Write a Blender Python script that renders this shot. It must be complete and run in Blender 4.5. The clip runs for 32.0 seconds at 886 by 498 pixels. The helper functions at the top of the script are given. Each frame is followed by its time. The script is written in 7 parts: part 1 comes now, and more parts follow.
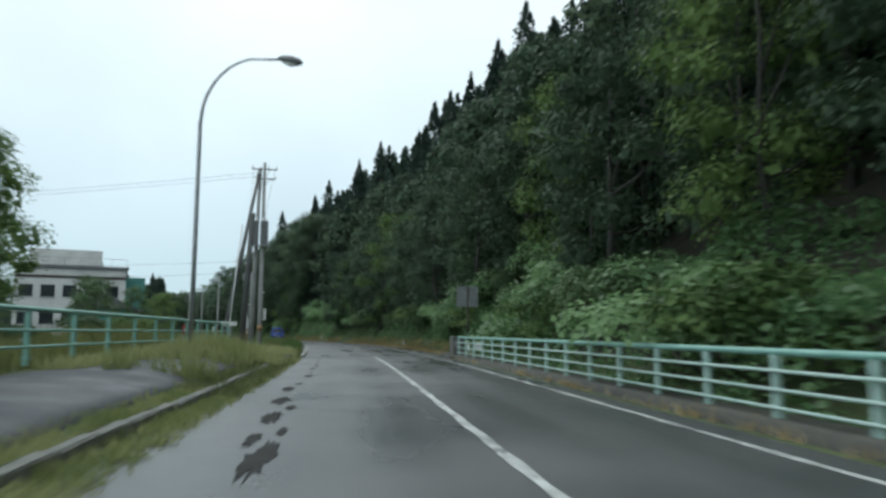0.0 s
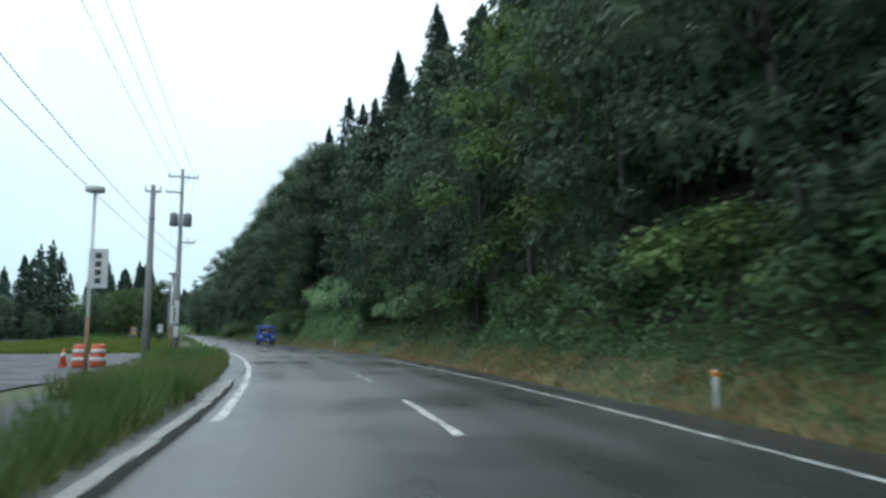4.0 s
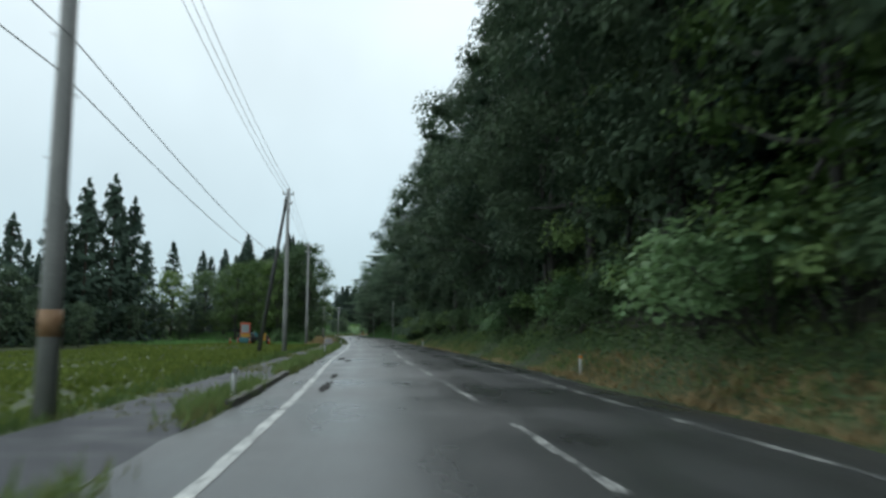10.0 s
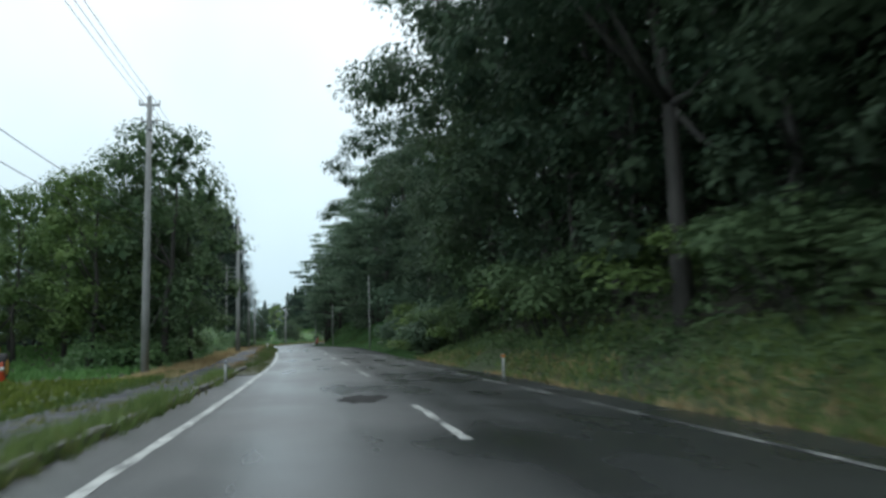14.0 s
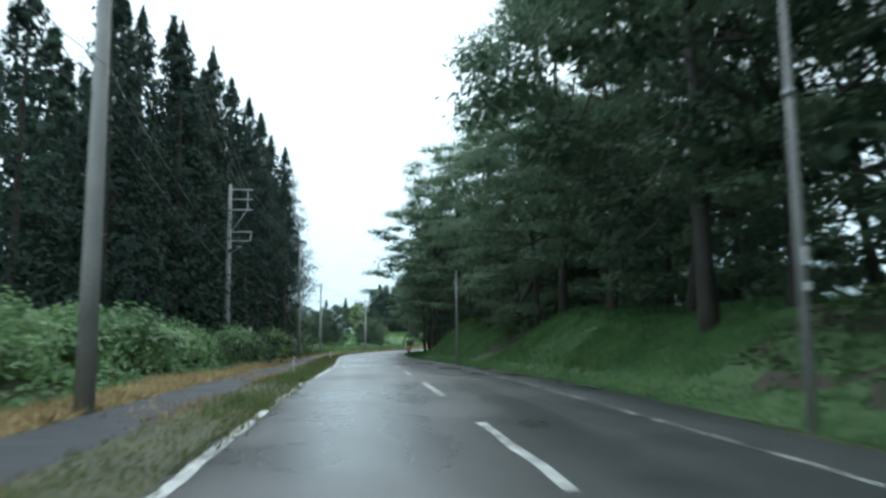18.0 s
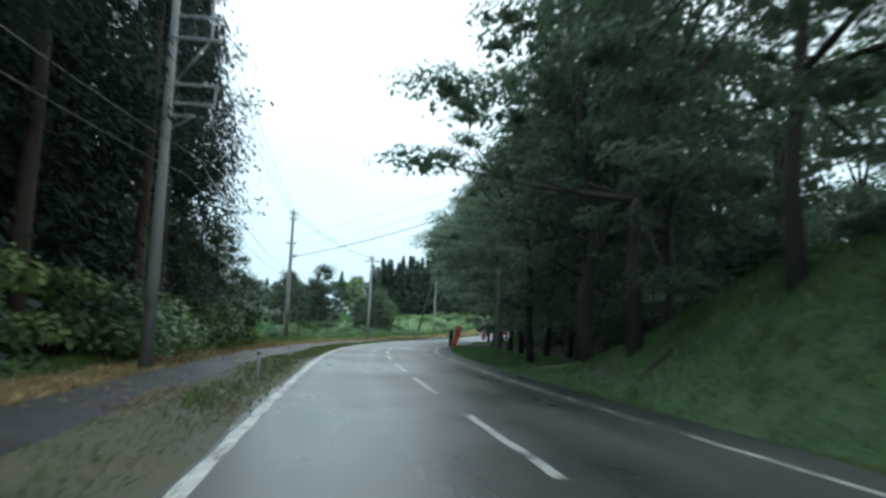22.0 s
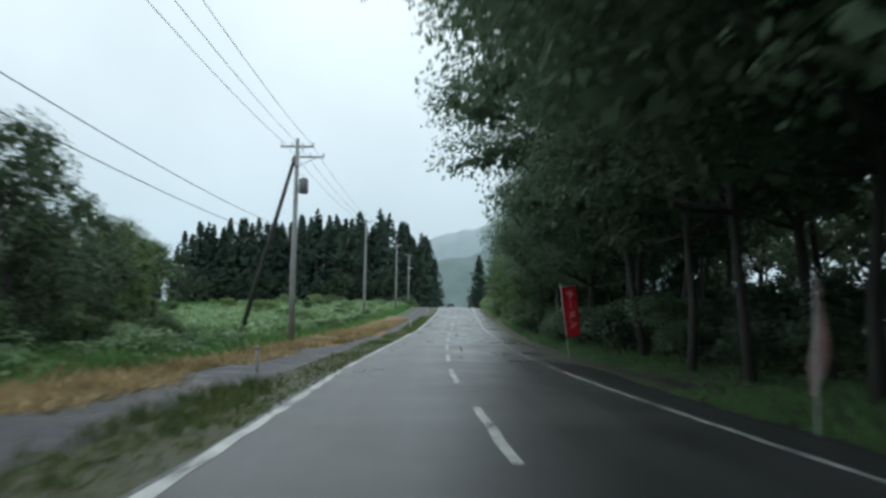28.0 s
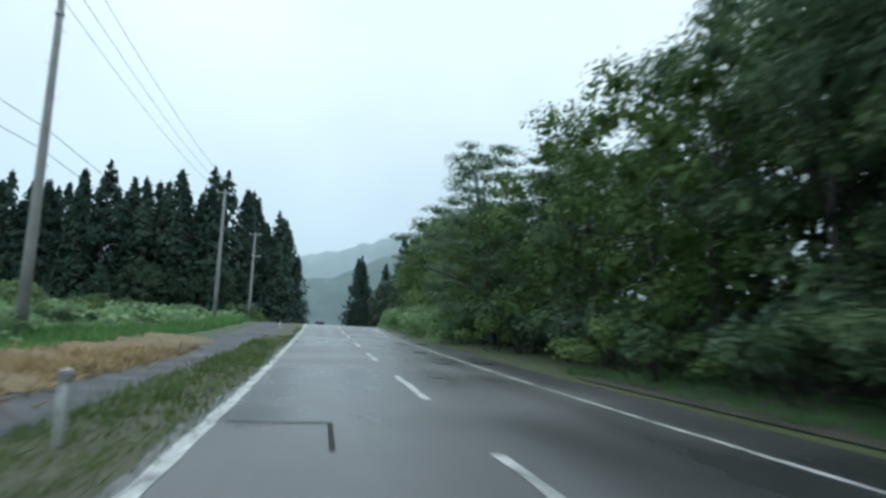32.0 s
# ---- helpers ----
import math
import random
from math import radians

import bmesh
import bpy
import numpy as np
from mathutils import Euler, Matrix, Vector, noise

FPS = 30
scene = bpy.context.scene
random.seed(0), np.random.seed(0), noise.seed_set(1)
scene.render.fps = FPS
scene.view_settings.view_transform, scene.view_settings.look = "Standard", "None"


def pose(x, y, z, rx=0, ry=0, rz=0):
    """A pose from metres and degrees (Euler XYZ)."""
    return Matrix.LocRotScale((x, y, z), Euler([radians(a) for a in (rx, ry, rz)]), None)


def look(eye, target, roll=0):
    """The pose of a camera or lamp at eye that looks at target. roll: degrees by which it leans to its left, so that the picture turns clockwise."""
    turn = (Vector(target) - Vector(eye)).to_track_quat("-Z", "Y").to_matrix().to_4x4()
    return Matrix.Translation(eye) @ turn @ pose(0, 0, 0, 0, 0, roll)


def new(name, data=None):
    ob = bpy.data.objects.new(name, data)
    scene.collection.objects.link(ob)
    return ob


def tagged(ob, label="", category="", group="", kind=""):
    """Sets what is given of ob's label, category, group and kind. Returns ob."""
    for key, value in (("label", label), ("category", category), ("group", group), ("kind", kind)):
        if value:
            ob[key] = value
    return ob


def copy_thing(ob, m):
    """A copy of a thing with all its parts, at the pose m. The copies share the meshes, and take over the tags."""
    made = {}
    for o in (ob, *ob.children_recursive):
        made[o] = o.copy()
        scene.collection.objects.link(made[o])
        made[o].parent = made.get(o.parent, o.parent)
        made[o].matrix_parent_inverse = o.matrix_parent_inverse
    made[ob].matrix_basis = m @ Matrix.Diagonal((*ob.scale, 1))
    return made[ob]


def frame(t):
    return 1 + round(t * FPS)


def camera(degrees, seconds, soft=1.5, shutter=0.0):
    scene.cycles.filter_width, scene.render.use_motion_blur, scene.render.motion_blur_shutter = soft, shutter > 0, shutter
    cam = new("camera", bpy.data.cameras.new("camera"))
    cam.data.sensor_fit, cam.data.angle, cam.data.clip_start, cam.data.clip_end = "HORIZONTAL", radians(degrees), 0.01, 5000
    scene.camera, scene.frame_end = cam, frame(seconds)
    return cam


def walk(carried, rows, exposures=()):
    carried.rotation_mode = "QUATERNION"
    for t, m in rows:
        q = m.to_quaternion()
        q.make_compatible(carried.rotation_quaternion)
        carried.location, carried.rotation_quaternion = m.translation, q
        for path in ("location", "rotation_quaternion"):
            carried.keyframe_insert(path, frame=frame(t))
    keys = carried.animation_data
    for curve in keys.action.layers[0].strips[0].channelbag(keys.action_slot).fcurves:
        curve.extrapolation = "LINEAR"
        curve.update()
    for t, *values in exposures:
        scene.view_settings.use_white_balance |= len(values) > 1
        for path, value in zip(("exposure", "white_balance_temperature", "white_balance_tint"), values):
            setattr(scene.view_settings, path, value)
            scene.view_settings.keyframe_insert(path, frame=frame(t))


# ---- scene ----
cam = camera(62.0, 32.0, soft=2.8, shutter=0.5)
PATH = [
    (0, (15.675, -10.954, 1.289), (15.57, -8.97, 1.514), 0.3),
    (0.5, (14.422, -4.295, 1.301), (14.322, -2.31, 1.524), 0.1),
    (1, (13.227, 2.325, 1.312), (13.131, 4.31, 1.534), 0.0),
    (1.5, (12.02, 8.884, 1.308), (11.929, 10.87, 1.529), -0.0),
    (2, (10.779, 15.534, 1.323), (10.691, 17.519, 1.545), -0.3),
    (2.5, (9.484, 22.085, 1.326), (9.39, 24.07, 1.549), -0.4),
    (3, (8.17, 28.487, 1.286), (8.056, 30.471, 1.506), -0.6),
    (3.5, (6.755, 34.846, 1.31), (6.615, 36.829, 1.533), -0.1),
    (5.5, (-0.264, 59.773, 1.228), (-0.556, 61.738, 1.457), 0.0),
    (6, (-2.433, 66.19, 1.215), (-2.782, 68.146, 1.444), 0.2),
    (6.5, (-4.813, 72.668, 1.342), (-5.203, 74.617, 1.57), 0.2),
    (7, (-7.404, 79.087, 1.285), (-7.841, 81.025, 1.517), 0.1),
    (7.5, (-10.094, 85.498, 1.258), (-10.579, 87.425, 1.489), -0.1),
    (8, (-12.835, 91.733, 1.281), (-13.361, 93.649, 1.512), -0.1),
    (8.5, (-15.584, 97.873, 1.211), (-16.148, 99.778, 1.445), -0.4),
    (9, (-18.415, 104.101, 1.231), (-19.013, 105.995, 1.46), -0.2),
    (9.5, (-21.405, 110.521, 1.285), (-22.021, 112.409, 1.514), 0.2),
    (10, (-24.181, 117.107, 1.269), (-24.807, 118.994, 1.493), 0.1),
    (10.5, (-27.167, 123.769, 1.253), (-27.785, 125.658, 1.474), 0.1),
    (11, (-30.262, 130.408, 1.108), (-30.871, 132.3, 1.333), 0.1),
    (11.5, (-33.086, 137.181, 1.19), (-33.677, 139.079, 1.411), -0.0),
    (12, (-36.016, 143.845, 1.237), (-36.586, 145.749, 1.452), -0.6),
    (13, (-41.752, 157.034, 1.196), (-42.234, 158.962, 1.416), -2.2),
    (14.5, (-50.319, 176.416, 1.049), (-50.865, 178.325, 1.289), -1.4),
    (16.5, (-61.876, 201.312, 1.065), (-62.551, 203.178, 1.312), -2.2),
    (17, (-64.957, 207.229, 1.15), (-65.656, 209.086, 1.4), -1.8),
    (17.5, (-68.166, 213.024, 1.237), (-68.883, 214.875, 1.482), -1.0),
    (18, (-71.327, 218.848, 1.323), (-72.057, 220.693, 1.576), -0.6),
    (18.5, (-74.515, 224.739, 1.386), (-75.254, 226.579, 1.649), -0.1),
    (19, (-77.639, 230.626, 1.483), (-78.383, 232.464, 1.75), -0.5),
    (19.5, (-80.762, 236.664, 1.616), (-81.512, 238.499, 1.88), 0.3),
    (20, (-83.716, 242.532, 1.531), (-84.469, 244.366, 1.792), 1.2),
    (20.5, (-86.934, 248.286, 1.457), (-87.686, 250.122, 1.706), 1.5),
    (21, (-90.187, 254.104, 1.357), (-90.934, 255.944, 1.594), 1.8),
    (21.5, (-93.509, 260.023, 1.297), (-94.248, 261.868, 1.525), 2.2),
    (22, (-97.08, 266.205, 1.349), (-97.81, 268.054, 1.568), 2.4),
    (22.5, (-100.337, 272.343, 1.344), (-101.066, 274.192, 1.557), 1.9),
    (23, (-103.733, 278.526, 1.269), (-104.46, 280.377, 1.48), 1.2),
    (23.5, (-107.042, 284.57, 1.236), (-107.765, 286.423, 1.442), 0.3),
    (24, (-110.282, 290.521, 1.244), (-110.996, 292.377, 1.453), 0.7),
    (24.5, (-113.465, 296.588, 1.265), (-114.159, 298.451, 1.477), 1.5),
    (26.5, (-124.539, 322.618, 1.272), (-125.031, 324.543, 1.503), 1.6),
    (27, (-126.679, 329.804, 1.292), (-127.113, 331.745, 1.508), 2.7),
    (27.5, (-128.595, 337.515, 1.301), (-128.954, 339.471, 1.514), 0.8),
    (28, (-129.97, 345.133, 1.331), (-130.287, 347.096, 1.541), 0.8),
    (28.5, (-131.796, 352.55, 1.341), (-132.036, 354.523, 1.558), 0.9),
    (29, (-133.455, 359.887, 1.329), (-133.619, 361.868, 1.553), 1.0),
    (29.5, (-134.9, 367.377, 1.354), (-134.997, 369.36, 1.589), 0.8),
    (30, (-136.263, 375.37, 1.44), (-136.296, 377.356, 1.679), -0.1),
    (30.5, (-137.565, 383.598, 1.541), (-137.551, 385.582, 1.794), -0.0),
    (31, (-138.811, 391.663, 1.732), (-138.768, 393.644, 2.002), 0.8),
    (31.5, (-139.949, 399.949, 1.916), (-139.894, 401.928, 2.197), 1.4),
    (32, (-141.231, 408.503, 2.149), (-141.179, 410.481, 2.441), 2.5),
]
walk(cam, [(t, look(eye, target, roll)) for t, eye, target, roll in PATH],
     [(0, 0.18, 6300, 7), (1.5, 0.32, 6100, 7), (3, 0.46, 5960, 7), (5.5, 0.44, 6150, 7), (7.5, 0.18, 6350, 7), (8.5, 0.10, 6350, 7), (11, 0.07, 6330, 7), (13, 0.22, 6300, 8), (14.5, 0.34, 6200, 8), (16.5, 0.52, 6000, 5.5), (18, 0.76, 5960, 4.5), (20, 0.74, 5960, 4.5), (22, 0.62, 6000, 4.5), (24, 0.06, 6320, 8), (26, 0.06, 6150, 7), (27.3, 0.04, 6150, 7), (28, 0.06, 6280, 8), (29, 0.16, 6250, 7), (30.5, 0.13, 6150, 6), (32, 0.12, 5900, 6)])

# ---- sky and light: a bright overcast day after rain ----
world = bpy.data.worlds.new("overcast_sky")
scene.world = world
world.use_nodes = True
wn, wl = world.node_tree.nodes, world.node_tree.links
wn.clear()
w_out = wn.new("ShaderNodeOutputWorld")
w_bg = wn.new("ShaderNodeBackground")
w_sky = wn.new("ShaderNodeTexSky")
w_sky.sky_type = "NISHITA"
w_sky.sun_disc = False
w_sky.sun_elevation, w_sky.sun_rotation = radians(52), radians(200)
w_scale = wn.new("ShaderNodeVectorMath")
w_scale.operation = "SCALE"
w_scale.inputs["Scale"].default_value = 0.1
w_geo = wn.new("ShaderNodeTexCoord")
w_sep = wn.new("ShaderNodeSeparateXYZ")
w_ramp = wn.new("ShaderNodeValToRGB")
w_ramp.color_ramp.elements[0].position, w_ramp.color_ramp.elements[0].color = 0.0, (0.52, 0.68, 0.75, 1)
w_ramp.color_ramp.elements[1].position, w_ramp.color_ramp.elements[1].color = 0.40, (0.96, 1.07, 1.11, 1)
w_noise = wn.new("ShaderNodeTexNoise")
w_noise.inputs["Scale"].default_value, w_noise.inputs["Detail"].default_value = 2.2, 4
w_cloud = wn.new("ShaderNodeMapRange")
w_cloud.inputs["From Min"].default_value, w_cloud.inputs["From Max"].default_value = 0.3, 0.7
w_cloud.inputs["To Min"].default_value, w_cloud.inputs["To Max"].default_value = 0.86, 1.06
w_mul = wn.new("ShaderNodeVectorMath")
w_mul.operation = "SCALE"
w_mix = wn.new("ShaderNodeMix")
w_mix.data_type = "RGBA"
w_mix.inputs["Factor"].default_value = 0.9
wl.new(w_geo.outputs["Generated"], w_sep.inputs[0])
wl.new(w_geo.outputs["Generated"], w_noise.inputs["Vector"])
wl.new(w_sep.outputs["Z"], w_ramp.inputs["Fac"])
wl.new(w_noise.outputs["Fac"], w_cloud.inputs["Value"])
wl.new(w_ramp.outputs["Color"], w_mul.inputs[0])
wl.new(w_cloud.outputs["Result"], w_mul.inputs["Scale"])
wl.new(w_sky.outputs["Color"], w_scale.inputs[0])
wl.new(w_scale.outputs["Vector"], w_mix.inputs["A"])
wl.new(w_mul.outputs["Vector"], w_mix.inputs["B"])
wl.new(w_mix.outputs["Result"], w_bg.inputs["Color"])
wl.new(w_bg.outputs["Background"], w_out.inputs["Surface"])
w_bg.inputs["Strength"].default_value = 1.0

sun_data = bpy.data.lights.new("sun", "SUN")
sun_data.energy, sun_data.angle, sun_data.color = 0.6, radians(40), (1.0, 0.98, 0.94)
sun = new("sun", sun_data)
sun.matrix_world = pose(0, 0, 60, 38, 0, 200)

# ---- materials ----
MATS = {}


def ramp_stops(node, stops):
    els = node.color_ramp.elements
    while len(els) < len(stops):
        els.new(0.5)
    for el, (p, c) in zip(els, stops):
        el.position, el.color = p, (*c, 1)


def material(name, a, b, scale=6.0, fine=40.0, rough=(0.5, 0.7), bump=0.2, bump_scale=None, metal=0.0, per_object=0.0,
             per_island=0.0, translucent=0.0, spec=0.5, detail=4, stretch=None):
    """A surface of two base colours, mixed by coarse and fine grain, with relief and uneven gloss."""
    if name in MATS:
        return MATS[name]
    m = bpy.data.materials.new(name)
    m.use_nodes = True
    n, k = m.node_tree.nodes, m.node_tree.links
    bsdf = n["Principled BSDF"]
    bsdf.inputs["Metallic"].default_value = metal
    bsdf.inputs["Specular IOR Level"].default_value = spec
    tc = n.new("ShaderNodeTexCoord")
    vec = tc.outputs["Object"]
    if stretch:
        mp = n.new("ShaderNodeMapping")
        mp.inputs["Scale"].default_value = stretch
        k.new(vec, mp.inputs["Vector"])
        vec = mp.outputs["Vector"]
    coarse, grain = n.new("ShaderNodeTexNoise"), n.new("ShaderNodeTexNoise")
    coarse.inputs["Scale"].default_value, coarse.inputs["Detail"].default_value = scale, detail
    grain.inputs["Scale"].default_value, grain.inputs["Detail"].default_value = fine, 3
    k.new(vec, coarse.inputs["Vector"])
    k.new(vec, grain.inputs["Vector"])
    mixf = n.new("ShaderNodeMath")
    mixf.operation = "MULTIPLY_ADD"
    mixf.inputs[1].default_value = 0.35
    k.new(grain.outputs["Fac"], mixf.inputs[0])
    k.new(coarse.outputs["Fac"], mixf.inputs[2])
    fac = mixf.outputs[0]
    for amount, node, out in ((per_object, "ShaderNodeObjectInfo", "Random"), (per_island, "ShaderNodeNewGeometry", "Random Per Island")):
        if amount:
            info = n.new(node)
            add = n.new("ShaderNodeMath")
            add.operation = "MULTIPLY_ADD"
            add.inputs[1].default_value = amount
            k.new(info.outputs[out], add.inputs[0])
            k.new(fac, add.inputs[2])
            sub = n.new("ShaderNodeMath")
            sub.operation = "SUBTRACT"
            sub.inputs[1].default_value = amount * 0.5
            k.new(add.outputs[0], sub.inputs[0])
            fac = sub.outputs[0]
    ramp = n.new("ShaderNodeValToRGB")
    ramp_stops(ramp, [(0.42, a), (0.92, b)])
    k.new(fac, ramp.inputs["Fac"])
    k.new(ramp.outputs["Color"], bsdf.inputs["Base Color"])
    gloss = n.new("ShaderNodeMapRange")
    gloss.inputs["From Min"].default_value, gloss.inputs["From Max"].default_value = 0.3, 0.7
    gloss.inputs["To Min"].default_value, gloss.inputs["To Max"].default_value = rough
    k.new(coarse.outputs["Fac"], gloss.inputs["Value"])
    k.new(gloss.outputs["Result"], bsdf.inputs["Roughness"])
    if bump:
        bp = n.new("ShaderNodeBump")
        bp.inputs["Strength"].default_value, bp.inputs["Distance"].default_value = bump, 0.02
        k.new((grain if bump_scale is None else coarse).outputs["Fac"], bp.inputs["Height"])
        k.new(bp.outputs["Normal"], bsdf.inputs["Normal"])
    if translucent:
        tr, mx = n.new("ShaderNodeBsdfTranslucent"), n.new("ShaderNodeMixShader")
        mx.inputs["Fac"].default_value = translucent
        k.new(ramp.outputs["Color"], tr.inputs["Color"])
        k.new(bsdf.outputs["BSDF"], mx.inputs[1])
        k.new(tr.outputs["BSDF"], mx.inputs[2])
        k.new(mx.outputs["Shader"], n["Material Output"].inputs["Surface"])
    MATS[name] = m
    return m


M_ROAD = material("wet_asphalt", (0.036, 0.039, 0.042), (0.088, 0.091, 0.092), 0.16, 60, (0.24, 0.5), 0.25, detail=6)


def add_wheel_tracks(m):
    """Smoother, darker wheel tracks and long streaks on the asphalt; the lanes map runs across in x and along in y, in metres."""
    n, k = m.node_tree.nodes, m.node_tree.links
    bsdf = n["Principled BSDF"]
    colour, gloss = bsdf.inputs["Base Color"].links[0].from_socket, bsdf.inputs["Roughness"].links[0].from_socket
    uv, sep = n.new("ShaderNodeUVMap"), n.new("ShaderNodeSeparateXYZ")
    uv.uv_map = "lanes"
    k.new(uv.outputs["UV"], sep.inputs[0])

    def calc(op, a, b=None, c=None):
        node = n.new("ShaderNodeMath")
        node.operation = op
        for i, v in enumerate((a, b, c)):
            if v is None:
                continue
            if isinstance(v, (int, float)):
                node.inputs[i].default_value = v
            else:
                k.new(v, node.inputs[i])
        return node.outputs[0]

    def noise_on(scale_vec, scale, detail=4):
        mp, nz = n.new("ShaderNodeMapping"), n.new("ShaderNodeTexNoise")
        mp.inputs["Scale"].default_value = scale_vec
        nz.inputs["Scale"].default_value, nz.inputs["Detail"].default_value = scale, detail
        k.new(uv.outputs["UV"], mp.inputs["Vector"])
        k.new(mp.outputs["Vector"], nz.inputs["Vector"])
        return nz.outputs["Fac"]

    side = calc("ABSOLUTE", sep.outputs["X"])
    track = calc("COSINE", calc("MULTIPLY_ADD", side, 6.2832 / 1.45, -0.95 * 6.2832 / 1.45))
    track = calc("MULTIPLY_ADD", track, 0.5, 0.5)
    streak = noise_on((1.6, 0.05, 1), 1.0, 5)
    blotch = noise_on((0.5, 0.22, 1), 1.0, 5)
    worn = calc("MULTIPLY", track, calc("MULTIPLY_ADD", streak, 1.6, -0.25))
    shade = calc("ADD", calc("MULTIPLY_ADD", worn, -0.24, 1.02), calc("MULTIPLY_ADD", blotch, 0.55, -0.26))
    shade = calc("ADD", shade, calc("MULTIPLY_ADD", streak, 0.5, -0.25))
    # a stretch from about 338 to 455 m, darker and less glossy
    dark_stretch = calc("MULTIPLY", calc("SMOOTH_MIN", 1.0, calc("MAXIMUM", calc("MULTIPLY_ADD", sep.outputs["Y"], 1 / 26.0, -338 / 26.0), 0.0), 0.3),
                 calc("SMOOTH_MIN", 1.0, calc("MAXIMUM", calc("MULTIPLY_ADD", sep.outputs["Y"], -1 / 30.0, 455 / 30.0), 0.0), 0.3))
    shade = calc("MULTIPLY", shade, calc("MULTIPLY_ADD", dark_stretch, -0.34, 1.0))
    mul = n.new("ShaderNodeVectorMath")
    mul.operation = "SCALE"
    k.new(colour, mul.inputs[0])
    k.new(shade, mul.inputs["Scale"])
    k.new(mul.outputs["Vector"], bsdf.inputs["Base Color"])
    wet = calc("ADD", calc("MULTIPLY_ADD", worn, -0.10, gloss), calc("MULTIPLY_ADD", blotch, 0.22, -0.11))
    wet = calc("MULTIPLY_ADD", dark_stretch, 0.09, wet)
    k.new(calc("MAXIMUM", wet, 0.12), bsdf.inputs["Roughness"])


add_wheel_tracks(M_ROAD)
M_PATCH = material("dark_asphalt_patch", (0.010, 0.010, 0.010), (0.022, 0.021, 0.019), 1.0, 60, (0.6, 0.85), 0.4, spec=0.15)
M_PATH = material("footpath_asphalt", (0.022, 0.025, 0.031), (0.048, 0.053, 0.062), 0.8, 50, (0.45, 0.75), 0.3, spec=0.3)


def worn_paint(name, keep, dull=1.0):
    """Road paint rubbed through to the asphalt; keep is the share that is left."""
    m = material(name, (0.30 * dull, 0.31 * dull, 0.30 * dull), (0.72 * dull, 0.73 * dull, 0.70 * dull), 3.0, 30, (0.35, 0.6), 0.15)
    n, k = m.node_tree.nodes, m.node_tree.links
    bsdf = n["Principled BSDF"]
    paint = bsdf.inputs["Base Color"].links[0].from_socket
    tc, a, b, add = n.new("ShaderNodeTexCoord"), n.new("ShaderNodeTexNoise"), n.new("ShaderNodeTexNoise"), n.new("ShaderNodeMath")
    a.inputs["Scale"].default_value, a.inputs["Detail"].default_value = 0.9, 5
    b.inputs["Scale"].default_value, b.inputs["Detail"].default_value = 14.0, 4
    k.new(tc.outputs["Object"], a.inputs["Vector"])
    k.new(tc.outputs["Object"], b.inputs["Vector"])
    add.operation = "ADD"
    k.new(a.outputs["Fac"], add.inputs[0])
    k.new(b.outputs["Fac"], add.inputs[1])
    rub = n.new("ShaderNodeMapRange")
    rub.inputs["From Min"].default_value, rub.inputs["From Max"].default_value = 1.30 - 0.6 * keep, 1.46 - 0.6 * keep
    k.new(add.outputs[0], rub.inputs["Value"])
    mix = n.new("ShaderNodeMix")
    mix.data_type = "RGBA"
    mix.inputs["A"].default_value = (0.062, 0.066, 0.068, 1)
    k.new(rub.outputs["Result"], mix.inputs["Factor"])
    k.new(paint, mix.inputs["B"])
    k.new(mix.outputs["Result"], bsdf.inputs["Base Color"])
    return m


M_PAINT = worn_paint("worn_road_paint", 0.80)
M_FAINT = worn_paint("faint_road_paint", 0.60, 0.85)
M_CONC = material("weathered_concrete", (0.17, 0.17, 0.16), (0.33, 0.33, 0.31), 1.5, 25, (0.6, 0.85), 0.3)
M_KERB = material("mossy_kerb_concrete", (0.05, 0.055, 0.045), (0.2, 0.2, 0.18), 2.5, 25, (0.6, 0.85), 0.4)
M_GROUND = material("grassy_soil", (0.028, 0.04, 0.014), (0.08, 0.11, 0.034), 0.35, 9, (0.7, 0.9), 0.6)
M_EARTH = material("bare_bank_earth", (0.034, 0.030, 0.022), (0.088, 0.070, 0.052), 0.8, 9, (0.7, 0.95), 0.8)
M_SOIL = material("dark_wet_soil", (0.028, 0.027, 0.02), (0.07, 0.07, 0.045), 0.6, 9, (0.6, 0.9), 0.6)
M_POLE = material("pole_concrete", (0.17, 0.175, 0.17), (0.34, 0.34, 0.33), 0.8, 20, (0.55, 0.8), 0.15, per_object=0.25)
M_RUST = material("rusty_steel", (0.03, 0.025, 0.022), (0.09, 0.07, 0.06), 1.5, 20, (0.55, 0.8), 0.3)
M_OLDWOOD = material("weathered_grey_timber", (0.05, 0.052, 0.052), (0.12, 0.122, 0.12), 2.5, 25, (0.7, 0.9), 0.5, stretch=(1, 1, 0.15))
M_STEEL = material("galvanised_steel", (0.25, 0.27, 0.28), (0.45, 0.47, 0.48), 3, 30, (0.35, 0.55), 0.1, metal=0.6)
M_DARK = material("dark_fittings", (0.02, 0.022, 0.024), (0.06, 0.062, 0.065), 4, 30, (0.4, 0.6), 0.1)
M_TRAFO = material("grey_transformer_paint", (0.13, 0.14, 0.145), (0.24, 0.25, 0.255), 3, 30, (0.4, 0.6), 0.1)
M_GREEN = material("pale_green_rail_paint", (0.16, 0.36, 0.30), (0.30, 0.52, 0.45), 2, 30, (0.35, 0.6), 0.1)
M_MINT = material("pale_mint_rail_paint", (0.34, 0.52, 0.46), (0.55, 0.67, 0.62), 2, 30, (0.35, 0.6), 0.1)
